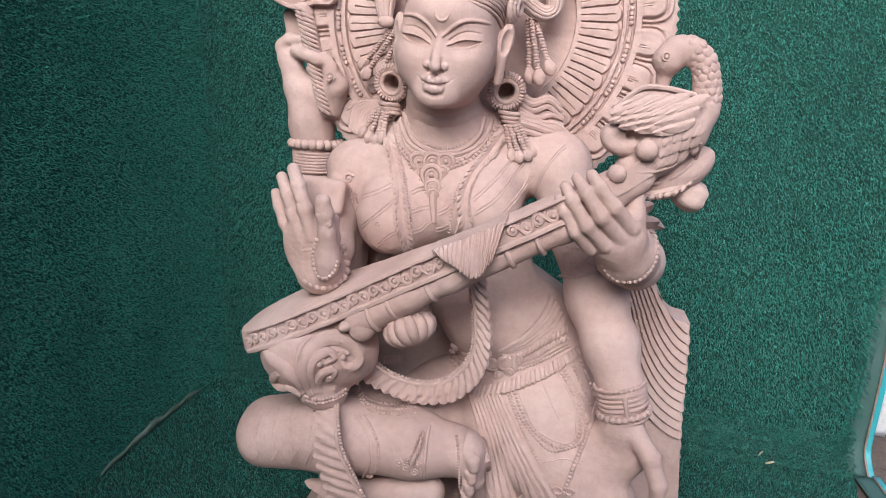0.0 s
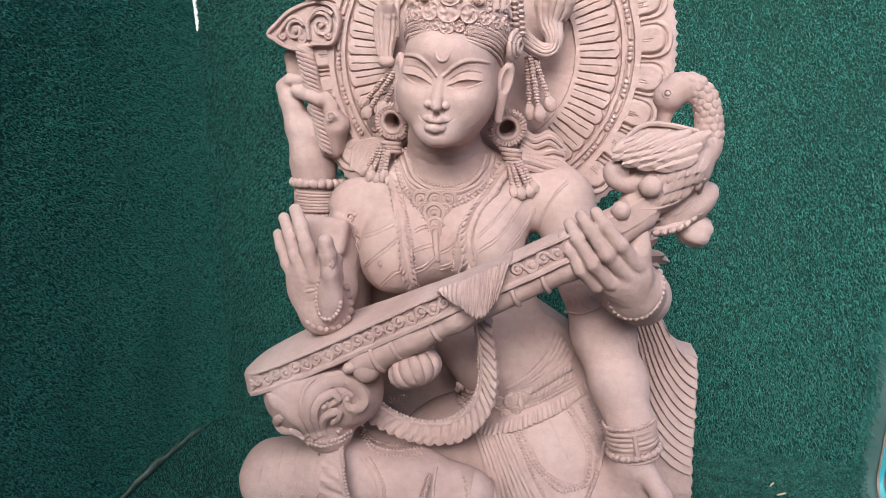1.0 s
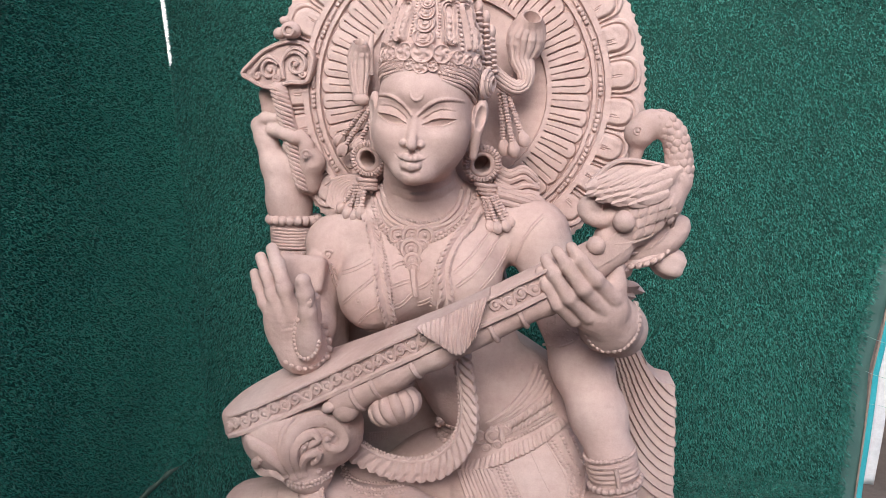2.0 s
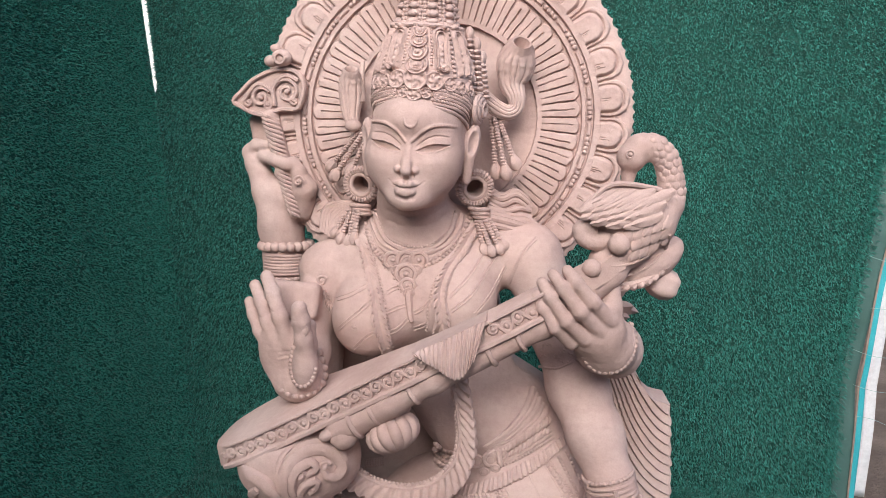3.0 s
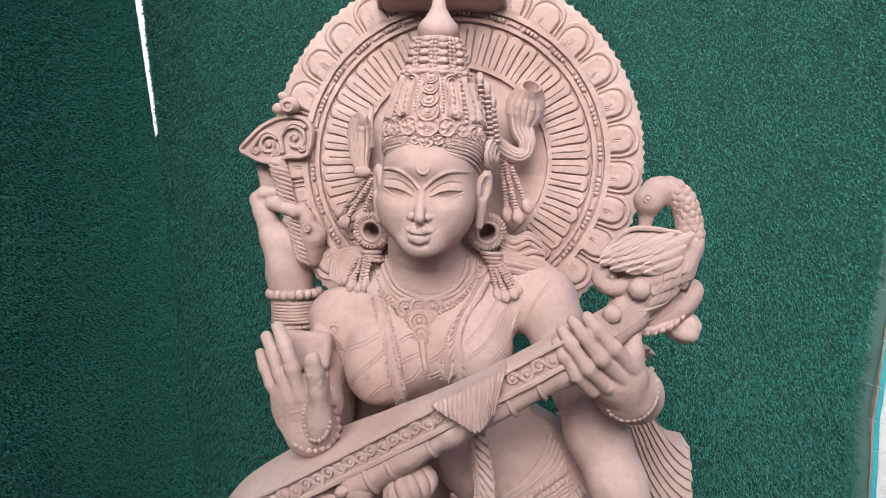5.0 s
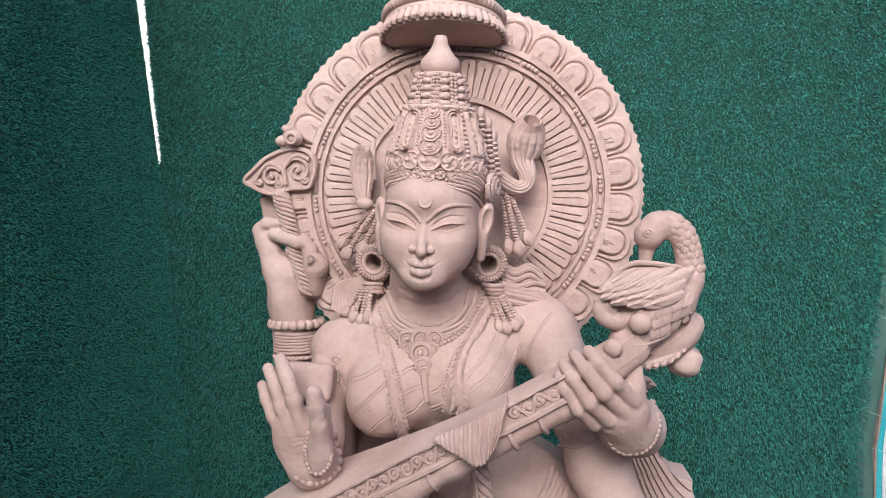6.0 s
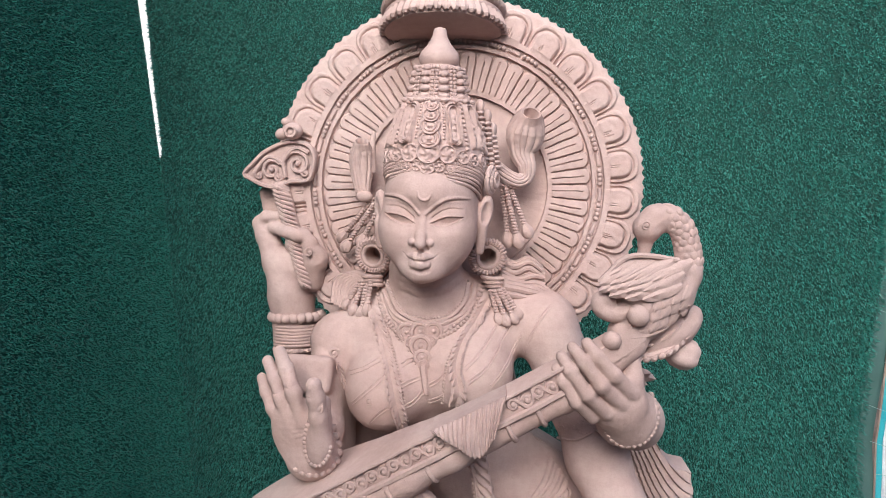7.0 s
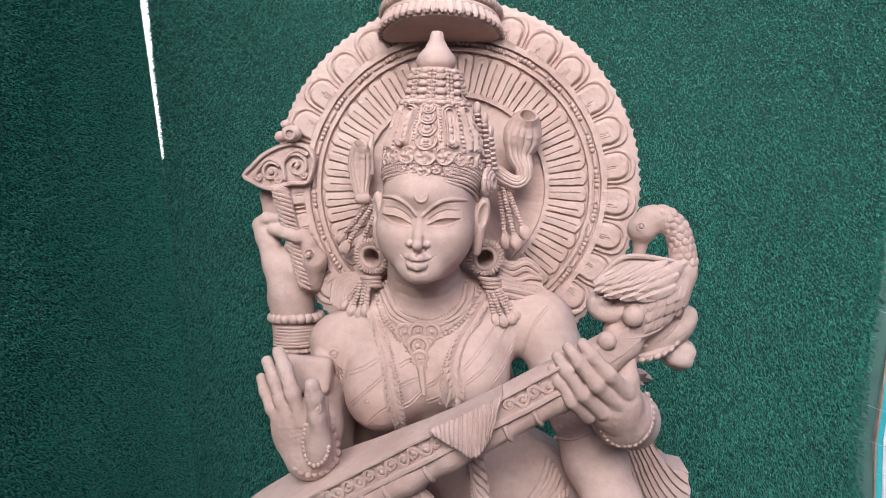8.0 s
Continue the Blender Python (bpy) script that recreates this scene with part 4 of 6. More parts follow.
beads([Vector(p) + Vector((0.010 if k > 4 else -0.010, 0, -0.010 if 2 < k < 6 else 0.0)) for k, p in enumerate(loop)], 0.0036, 0.001, 1.9)
beads([(-0.059, 1.300, 0.718), (-0.036, 1.280, 0.677), (-0.009, 1.260, 0.633), (0.017, 1.240, 0.598)], 0.0044, 0.001, 1.8)
beads([(-0.046, 1.300, 0.723), (-0.022, 1.280, 0.678), (0.004, 1.260, 0.638), (0.031, 1.240, 0.607)], 0.0036, 0.001, 1.9)
beads([(0.097, 1.370, 0.782), (0.115, 1.350, 0.755), (0.128, 1.330, 0.727)], 0.0042, 0.001, 1.9)
beads([(0.082, 1.360, 0.774), (0.103, 1.340, 0.739), (0.120, 1.320, 0.712)], 0.0042, 0.001, 1.9)
cord([(0.018, 1.330, 0.751), (0.037, 1.300, 0.726), (0.055, 1.280, 0.697), (0.060, 1.270, 0.693), (0.055, 1.280, 0.701)], 0.0016, 0.0005)
cord([(0.131, 1.260, 0.776), (0.116, 1.240, 0.699), (0.097, 1.230, 0.634), (0.077, 1.200, 0.579)], 0.0045, 0.004)
beads([(0.131, 1.260, 0.776), (0.116, 1.240, 0.699), (0.097, 1.230, 0.634), (0.077, 1.200, 0.579)], 0.0042, 0.007, 1.8)
for a in ((0.063, 1.200, 0.582), (0.076, 1.200, 0.569), (0.088, 1.200, 0.581)):
    hoop(lay(a, 0.004), (0, 1, 0.1), 0.008, 0.0028, 14, 6)
cord([(0.032, 1.240, 0.615), (0.075, 1.220, 0.641), (0.108, 1.220, 0.633)], 0.002, 0.0)
# hanging pleats between the knees
for q in range(9):
    f = q / 8
    a = Vector((-0.127, 1.320, 0.703)).lerp(Vector((-0.065, 1.310, 0.715)), f)
    m = Vector((-0.092, 1.280, 0.624)).lerp(Vector((-0.009, 1.270, 0.627)), f)
    b = Vector((-0.063, 1.240, 0.507)).lerp(Vector((0.067, 1.220, 0.534)), f)
    carving.tube(lay(along([a, m, b], 0.008), 0.0025), np.linspace(0.0048, 0.0108, len(along([a, m, b], 0.008))), 8)
# garland that hangs from the board round the waist
g_in = [(-0.137, 1.260, 0.997), (-0.122, 1.255, 0.906), (-0.121, 1.260, 0.845), (-0.137, 1.260, 0.801), (-0.177, 1.270, 0.761), (-0.230, 1.275, 0.747), (-0.285, 1.280, 0.756), (-0.333, 1.280, 0.787), (-0.368, 1.290, 0.819)]
g_out = [(-0.107, 1.260, 1.004), (-0.091, 1.250, 0.911), (-0.087, 1.250, 0.835), (-0.104, 1.250, 0.776), (-0.151, 1.255, 0.723), (-0.221, 1.260, 0.705), (-0.287, 1.265, 0.715), (-0.348, 1.270, 0.741), (-0.396, 1.290, 0.772)]
ribbon(g_in, g_out, 27, 0.0058, 0.012, 360, 16, scallop=0.12, belly=0.003, skew=-1.7, wobble=0.25)
beads(g_in, 0.0042, 0.0, 1.9, laid=False)
carving.tube(along([np.array(p) * 0.86 + np.array(q) * 0.14 - np.array((0, 0.004, 0)) for p, q in zip(g_in, g_out)], 0.008), 0.0042, 6)
for dz in (0.0, -0.012, -0.024):
    beads([Vector(p) + Vector((0.0, 0, dz)) for p in ((-0.375, 1.330, 0.698), (-0.349, 1.320, 0.669), (-0.299, 1.320, 0.661), (-0.243, 1.320, 0.673))], 0.004, 0.002, 1.9)
for r_ in range(4):
    for q in range(8):
        carving.ball(lay(Vector((-0.322, 1.360, 0.752)) + Vector((0.0055 * q, 0, -0.0052 * r_ + 0.001 * q)), 0.0), (0.0024, 0.003, 0.0016), 6, 4)

# ---- folded leg: anklets, hems, toes ----
for line in ([(-0.555, 1.200, 0.569), (-0.544, 1.200, 0.589)], [(-0.519, 1.200, 0.568), (-0.503, 1.200, 0.597)], [(-0.480, 1.200, 0.568), (-0.462, 1.200, 0.603)], [(-0.448, 1.200, 0.570), (-0.428, 1.200, 0.612)]):
    cord(line, 0.0028, 0.0005, 0.004)
    cord([Vector(p) + Vector((0.007, 0, 0)) for p in line], 0.002, 0.0005, 0.004)
for line in ([(-0.561, 1.250, 0.642), (-0.554, 1.200, 0.618), (-0.552, 1.200, 0.577)], [(-0.520, 1.250, 0.669), (-0.514, 1.200, 0.636), (-0.511, 1.200, 0.583)], [(-0.486, 1.250, 0.681), (-0.478, 1.200, 0.641), (-0.469, 1.200, 0.588)], [(-0.444, 1.250, 0.669), (-0.434, 1.200, 0.646), (-0.435, 1.200, 0.593)]):
    cord(line, 0.0016, 0.0006)
knee_band = [(-0.331, 1.200, 0.697), (-0.309, 1.180, 0.683), (-0.293, 1.170, 0.651), (-0.295, 1.170, 0.606), (-0.311, 1.180, 0.571)]
cord(knee_band, 0.006, 0.0, wide=0.6)
beads([Vector(p) + Vector((0.006, 0, 0)) for p in knee_band], 0.0034, 0.002, 1.8)
cord([Vector(p) + Vector((-0.010, 0, 0)) for p in knee_band], 0.0022, 0.0005)
hem = [(-0.192, 1.200, 0.693), (-0.193, 1.180, 0.664), (-0.194, 1.170, 0.633), (-0.197, 1.180, 0.592)]
cord(hem, 0.0035, 0.001)
leaf_band([(-0.205, 1.200, 0.676), (-0.212, 1.180, 0.649), (-0.222, 1.180, 0.623)], 0.013, (-1, 1))
for p in ((-0.247, 1.180, 0.613), (-0.233, 1.180, 0.605), (-0.217, 1.180, 0.597), (-0.229, 1.180, 0.622), (-0.211, 1.180, 0.615)):
    c = lay(p, 0.002)
    hoop(c, (0, 1, 0.1), 0.0065, 0.0026, 12, 6)
    carving.ball(c, (0.004, 0.004, 0.004), 8, 6)
beads([(-0.138, 1.200, 0.676), (-0.130, 1.180, 0.654), (-0.128, 1.180, 0.610), (-0.122, 1.180, 0.564)], 0.0032, 0.001, 2.0)
foot = Stone((-0.12, 1.08, 0.52), (0.10, 1.30, 0.82), 0.002)
foot.tube([(-0.165, 1.228, 0.620), (-0.121, 1.205, 0.640)], [0.050, 0.044], 0.01)
foot.ell((-0.113, 1.190, 0.642), (0.026, 0.032, 0.042), 0.015)
foot.tube([(-0.121, 1.200, 0.643), (-0.121, 1.190, 0.586), (-0.126, 1.190, 0.533)], [0.034, 0.028, 0.022], 0.015)
for a, m_, b, r in (((-0.113, 1.170, 0.660), (-0.100, 1.158, 0.652), (-0.097, 1.156, 0.639), 0.0122), ((-0.116, 1.172, 0.628), (-0.103, 1.160, 0.621), (-0.100, 1.158, 0.609), 0.0102), ((-0.119, 1.175, 0.601), (-0.106, 1.162, 0.594), (-0.103, 1.160, 0.582), 0.0096), ((-0.123, 1.178, 0.576), (-0.110, 1.165, 0.569), (-0.107, 1.163, 0.558), 0.0092)):
    foot.tube([a, m_, b], [r * 0.9, r, r * 0.95], 0.003)
carving.add(*foot.skin())
# leafy sash end over the shin
ribbon([(-0.377, 1.200, 0.721), (-0.360, 1.150, 0.691), (-0.352, 1.145, 0.646), (-0.327, 1.145, 0.587), (-0.297, 1.150, 0.517)], [(-0.419, 1.200, 0.708), (-0.405, 1.150, 0.679), (-0.406, 1.145, 0.632), (-0.391, 1.145, 0.578), (-0.375, 1.150, 0.505)], 10, 0.0036, 0.012, 200, 13, scallop=0.13, belly=0.002, skew=1.3)
carving.tube(along([(-0.380, 1.195, 0.723), (-0.362, 1.142, 0.695), (-0.354, 1.138, 0.650), (-0.329, 1.138, 0.591), (-0.300, 1.140, 0.524)], 0.008), 0.005, 6)
beads([(-0.375, 1.190, 0.726), (-0.356, 1.138, 0.699), (-0.347, 1.134, 0.653), (-0.321, 1.134, 0.595), (-0.292, 1.136, 0.528)], 0.0035, laid=False)

# ---- arms: bracelets, armlets, cuffs ----
arm_a, arm_b = Vector((0.164, 1.252, 0.802)), Vector((0.181, 1.245, 0.735))
ax_ = arm_b - arm_a
for f, big, small, teeth, tooth in ((0.05, 0.047, 0.003, 34, 0.0042), (0.22, 0.046, 0.0042, 0, 0), (0.36, 0.0455, 0.0042, 0, 0), (0.50, 0.045, 0.0042, 0, 0), (0.64, 0.0448, 0.0042, 0, 0), (0.86, 0.0475, 0.005, 24, 0.0072), (1.02, 0.044, 0.0035, 0, 0)):
    hoop(arm_a + ax_ * f, ax_, big, small, 40, 8, teeth, tooth)
carving.tube([arm_a + ax_ * 0.15 + Vector((0.004, -0.048, 0)), arm_a + ax_ * 0.5 + Vector((0.004, -0.048, 0)), arm_a + ax_ * 0.72 + Vector((0.004, -0.047, 0))], 0.005, 6)
wrist = [(0.108, 1.200, 1.045), (0.121, 1.200, 1.027), (0.142, 1.200, 1.019), (0.166, 1.200, 1.023), (0.189, 1.220, 1.035), (0.201, 1.240, 1.051), (0.203, 1.250, 1.070), (0.198, 1.260, 1.088)]
beads(wrist, 0.0055, 0.001, 1.8)
cord([Vector(p) + Vector((-0.004, 0, 0.006)) for p in wrist], 0.0025, 0.0005)
palm_ring = along([(-0.413, 1.200, 1.058), (-0.421, 1.200, 1.031), (-0.421, 1.200, 1.005), (-0.412, 1.200, 0.986), (-0.395, 1.200, 0.982), (-0.379, 1.200, 0.996), (-0.371, 1.200, 1.023)], 0.0082)
for p in palm_ring:
    y = open_hand.front(p[0], p[2])
    if 1.1 < y < 1.3:
        carving.ball((p[0], y - 0.001, p[2]), (0.0045, 0.004, 0.0045), 8, 5)
beads([(-0.440, 1.200, 0.968), (-0.427, 1.200, 0.960), (-0.407, 1.200, 0.957), (-0.384, 1.200, 0.963), (-0.371, 1.200, 0.974)], 0.006, 0.0, 2.0)
beads([(-0.374, 1.230, 1.030), (-0.369, 1.230, 1.008), (-0.367, 1.230, 0.987), (-0.373, 1.230, 0.971)], 0.0085, 0.0, 1.7)
carving.ball((-0.387, 1.172, 1.092), (0.008, 0.004, 0.008))
hoop((-0.387, 1.171, 1.093), (0, 1, 0), 0.009, 0.0018, 16, 6)
for q in range(46):
    p = (0.074, 1.300, 1.021)
    carving.ball(lay(Vector(p) + Vector((random.uniform(-0.035, 0.04), 0, random.uniform(-0.022, 0.026))), 0.0), (0.0024, 0.003, 0.0024), 6, 4)
cord([(0.038, 1.350, 0.972), (0.069, 1.300, 0.986), (0.099, 1.290, 1.004), (0.116, 1.290, 1.016)], 0.003, 0.0)
leaf_band([(-0.398, 1.370, 1.117), (-0.393, 1.370, 1.096), (-0.389, 1.380, 1.073)], 0.012, (-1, 1), step=0.009)
for p in ((-0.405, 1.370, 1.138),):
    c = lay(p, 0.003)
    spiral(c, (1, 0, 0), (0, 0.1, 0.99), 0.011, 1.3, 0.0032, 0.4)
cuff_a, cuff_b = Vector((-0.525, 1.525, 1.189)), Vector((-0.525, 1.520, 1.108))
cx = cuff_b - cuff_a
hoop(cuff_a + cx * 0.06, cx, 0.054, 0.006, 40, 8, 20, 0.0115)
for q in range(7):
    hoop(cuff_a + cx * (0.30 + 0.085 * q), cx, 0.0495, 0.0036, 40, 8)
hoop(cuff_a + cx * 0.95, cx, 0.050, 0.004, 40, 8, 30, 0.0055)

# ---- leaf-shaped emblem in the rear hand, with twisted staff ----
OUT = [(-0.613, 1.475, 1.502), (-0.590, 1.475, 1.525), (-0.559, 1.475, 1.550), (-0.518, 1.475, 1.567), (-0.482, 1.475, 1.568), (-0.460, 1.475, 1.556), (-0.450, 1.475, 1.533), (-0.456, 1.475, 1.505), (-0.469, 1.475, 1.482), (-0.505, 1.475, 1.481), (-0.542, 1.475, 1.470), (-0.572, 1.475, 1.476), (-0.596, 1.475, 1.488)]
outline = along(OUT, count=60, closed=True)
cen = outline.mean(0)
carving.loft([[tuple(cen + (p - cen) * k + np.array((0, dy, 0))) for p in outline] for dy, k in ((0.06, 0.97), (0.004, 1.0), (-0.004, 0.985), (-0.006, 0.95), (-0.001, 0.88))])
carving.tube(cen + (outline - cen) * 0.94 + np.array((0, -0.005, 0)), 0.0048, 6, True)
X3, Z3 = np.array((1.0, 0, 0.06)), np.array((-0.06, 0, 1.0))
for p, r, hnd, st in (((-0.547, 1.469, 1.509), 0.022, 1, 0.5), ((-0.491, 1.469, 1.520), 0.028, -1, 2.6), ((-0.534, 1.469, 1.493), 0.009, -1, 0.0), ((-0.476, 1.469, 1.501), 0.010, 1, 1.0), ((-0.575, 1.469, 1.499), 0.008, 1, 2.0)):
    spiral(p, X3, Z3, r, 1.4, 0.0046 if r > 0.015 else 0.0034, st, hnd)
carving.tube(along([(-0.587, 1.469, 1.501), (-0.554, 1.467, 1.535), (-0.524, 1.467, 1.523), (-0.517, 1.467, 1.491)], 0.006), 0.0045, 6)
carving.tube(along([(-0.517, 1.467, 1.491), (-0.519, 1.467, 1.529), (-0.492, 1.467, 1.553), (-0.466, 1.467, 1.542)], 0.006), 0.0045, 6)
for q in range(22):
    f = q / 21
    c = Vector((-0.532, 1.480, 1.470)).lerp(Vector((-0.483, 1.460, 1.266)), f)
    carving.tube([c + Vector((-0.020 + 0.007 * f, -0.006, 0.008)), c + Vector((0.0, -0.020 + 0.006 * f, 0.0)), c + Vector((0.020 - 0.007 * f, -0.006, -0.008))], [0.003, 0.0045, 0.003], 6)
spiral((-0.465, 1.435, 1.335), X3, Z3, 0.012, 1.2, 0.003, 0.0, 1)
for p, r in (((-0.496, 1.465, 1.588), 0.022), ((-0.520, 1.465, 1.582), 0.015), ((-0.511, 1.470, 1.608), 0.011)):
    carving.ball(p, (r, r * 0.9, r * 0.8), 12, 8)
hoop((-0.495, 1.443, 1.586), (0, 1, 0), 0.010, 0.003, 14, 6)

# ---- instrument: gourd, bands, scrollwork, flap, pegs ----
GOURD = Matrix.Translation((-0.236, 1.196, 0.898)) @ Vector((0.40, -0.30, -0.86)).to_track_quat("Z", "Y").to_matrix().to_4x4()
carving.lathe([(0.0, -0.040), (0.026, -0.040), (0.043, -0.036), (0.048, -0.029), (0.047, -0.022), (0.041, -0.018)], 40, GOURD)
carving.lathe([(0.034, -0.024), (0.045, -0.014), (0.051, 0.000), (0.050, 0.013), (0.043, 0.025), (0.030, 0.034), (0.014, 0.039), (0.0, 0.040)], 140, GOURD, wave=lambda a, j: 0.88 + 0.14 * abs(math.sin(a * 6.5)) ** 0.7 * (1.0 if j < 6 else 0.6))
board, front_edge = [], []
BOARD = [((-0.592, 1.252, 0.840), 0.004), ((-0.585, 1.252, 0.846), 0.030), ((-0.570, 1.252, 0.856), 0.048), ((-0.540, 1.252, 0.872), 0.064), ((-0.497, 1.250, 0.895), 0.074), ((-0.446, 1.247, 0.921), 0.075), ((-0.386, 1.240, 0.951), 0.068), ((-0.312, 1.215, 0.992), 0.054), ((-0.242, 1.192, 1.031), 0.042),
         ((-0.158, 1.170, 1.077), 0.031), ((-0.061, 1.162, 1.128), 0.028), ((0.030, 1.157, 1.178), 0.026), ((0.108, 1.157, 1.220), 0.024), ((0.159, 1.163, 1.254), 0.021)]
mids = along([p for p, w in BOARD], count=70)
arc_ = np.concatenate([[0], np.cumsum(np.linalg.norm(np.diff([p for p, w in BOARD], axis=0), axis=1))])
halves = np.interp(np.linspace(0, arc_[-1], 70), arc_, [w for p, w in BOARD])
for c, w in zip(mids, halves):
    th = float(np.interp(c[0], [-0.6, -0.2, 0.2], [0.042, 0.040, 0.033]))
    f0, f1, b0, b1 = c + (0, -w, -0.10 * w), c + (0.006, -w * 0.97, -0.10 * w - th), c + (0.006, w * 0.97, 0.1 * w - th), c + (0, w, 0.10 * w)
    board.append([tuple(p) for p in (f0 + (0, 0.003, 0.001), f0 + (0, 0, -0.002), f1, b1 * 0 + b0, b1)])
    front_edge.append((f0 + f1) / 2)
carving.loft(board)
FX, FZ = np.array((0.905, 0.0, 0.40)), np.array((-0.40, 0.0, 0.905))
top_line = along(front_edge[3:58], count=30) + np.array((0, -0.0015, 0.0))
tans = np.gradient(top_line, axis=0)
def gap(p):
    return -0.168 < p[0] < -0.052


vine = []
for q in range(0, 29 * 8 + 1):
    k, f = q // 8, (q % 8) / 8
    p = top_line[k] * (1 - f) + top_line[min(k + 1, 29)] * f
    u = np.cross(tans[k] / np.linalg.norm(tans[k]), np.array((0, 1.0, 0)))
    u = -u if u[2] < 0 else u
    if gap(p):
        if len(vine) > 4:
            carving.tube(vine, 0.0036, 6)
        vine = []
    else:
        vine.append(p - u * 0.0115 * math.cos(math.pi * q / 8) + np.array((0, -0.0005, 0)))
carving.tube(vine, 0.0036, 6)
for q, (p, d) in enumerate(zip(top_line, tans)):
    if gap(p):
        continue
    d = d / np.linalg.norm(d)
    u = np.cross(d, np.array((0, 1.0, 0)))
    u = -u if u[2] < 0 else u
    e = 1 if q % 2 else -1
    r = (0.0118 if q < 18 else 0.0102) * random.uniform(0.93, 1.07)
    spiral(p + u * 0.002 * e, d, u, r, 1.15, 0.0042, (1.6 if q % 2 else 4.7) + random.uniform(-0.2, 0.2), 1 if q % 2 else -1)
    leaf(p + d * 0.008 - u * 0.003 * e, p + d * 0.018 + u * 0.011 * e, 0.0034, (0, -1, 0), 0.002)
for dz, dy, r in ((0.0205, -0.005, 0.0036), (-0.0215, -0.002, 0.0058)):
    carving.tube([p + np.array((0.0, dy, dz)) for p in along(top_line, 0.01)], r, 6)
NECK = along([(-0.326, 1.190, 0.909), (-0.238, 1.178, 0.966), (-0.155, 1.168, 1.015), (0.035, 1.157, 1.120), (0.147, 1.165, 1.206)], count=101)
for f, r in ((0.05, 0.0345), (0.13, 0.0315), (0.20, 0.0300), (0.28, 0.0290), (0.56, 0.0265), (0.66, 0.0255)):
    hoop(NECK[int(f * 100)], FX, r, 0.005, 30, 8)
carving.ball((-0.322, 1.175, 0.897), (0.028, 0.022, 0.030), 14, 10, rot=(0, 20, 0))
carving.ball((-0.350, 1.165, 0.899), (0.016, 0.014, 0.011), 12, 8, rot=(0, -24, 0))
flapA = [(-0.186, 1.126, 1.070), (-0.142, 1.122, 1.091), (-0.103, 1.120, 1.111), (-0.063, 1.122, 1.132)]
flapB = [(-0.178, 1.118, 1.066), (-0.143, 1.110, 1.048), (-0.108, 1.108, 1.033), (-0.079, 1.112, 1.066)]
ribbon(flapA, flapB, 16, 0.0034, 0.014, 260, 24, belly=0.004, scallop=0.06, skew=0.2, wobble=0.35)
ribbon([Vector(p) + Vector((0, 0.058, 0.001)) for p in flapA], flapA, 0, 0.0, 0.008, 60, 4)
for p, r in (((0.151, 1.138, 1.258), 0.0192), ((0.109, 1.138, 1.218), 0.0165)):
    carving.ball(p, (r * 1.02, r * 1.02, r * 0.96), 8, 5, rot=(25, 15, 10))
    carving.tube([p, Vector(p) + Vector((0.0, 0.05, -0.012))], r * 0.6, 8)
# acanthus on the bowl
for pts, rad in (
    ([(-0.428, 1.19, 0.735), (-0.444, 1.19, 0.778), (-0.441, 1.19, 0.812), (-0.418, 1.19, 0.844), (-0.380, 1.19, 0.864), (-0.346, 1.19, 0.855), (-0.330, 1.19, 0.829), (-0.341, 1.19, 0.808), (-0.360, 1.19, 0.806), (-0.368, 1.19, 0.822)], [0.006, 0.009, 0.011, 0.012, 0.013, 0.014, 0.014, 0.012, 0.009, 0.005]),
    ([(-0.418, 1.19, 0.742), (-0.430, 1.19, 0.786), (-0.419, 1.19, 0.817), (-0.392, 1.19, 0.832), (-0.381, 1.19, 0.820), (-0.399, 1.19, 0.806)], [0.005, 0.008, 0.010, 0.010, 0.008, 0.004]),
    ([(-0.410, 1.19, 0.743), (-0.412, 1.19, 0.771), (-0.399, 1.19, 0.789), (-0.381, 1.19, 0.796), (-0.383, 1.19, 0.781), (-0.395, 1.19, 0.768)], [0.005, 0.007, 0.008, 0.008, 0.006, 0.004]),
    ([(-0.444, 1.19, 0.739), (-0.460, 1.19, 0.765), (-0.480, 1.19, 0.787), (-0.507, 1.20, 0.797), (-0.534, 1.22, 0.802)], [0.006, 0.010, 0.012, 0.011, 0.006]),
    ([(-0.449, 1.19, 0.732), (-0.471, 1.19, 0.747), (-0.492, 1.19, 0.747), (-0.514, 1.21, 0.753), (-0.501, 1.20, 0.769)], [0.005, 0.008, 0.009, 0.009, 0.005]),
    ([(-0.452, 1.20, 0.739), (-0.460, 1.20, 0.787), (-0.452, 1.20, 0.831), (-0.430, 1.20, 0.858)], [0.003, 0.005, 0.005, 0.003]),
):
    line = along(pts, 0.006)
    carving.tube(lay(line, 0.003), 1.15 * np.interp(np.linspace(0, 1, len(line)), np.linspace(0, 1, len(rad)), rad), 8, wide=0.9)
for p, r in (((-0.367, 1.200, 0.819), 0.012), ((-0.413, 1.200, 0.799), 0.010), ((-0.391, 1.200, 0.773), 0.009), ((-0.386, 1.200, 0.749), 0.007), ((-0.503, 1.200, 0.763), 0.008)):
    c = lay(p, 0.004)
    spiral(c, (1, 0, 0), (0, 0.2, 0.98), r, 1.2, r * 0.36, 0.5, 1)
    carving.ball(c, (r * 0.6, r * 0.7, r * 0.6))
for dz in (0.0, 0.008):
    beads([Vector(p) + Vector((0, 0, dz)) for p in ((-0.447, 1.200, 0.717), (-0.422, 1.200, 0.713), (-0.386, 1.200, 0.724), (-0.361, 1.200, 0.742))], 0.0042, 0.002, 1.9)

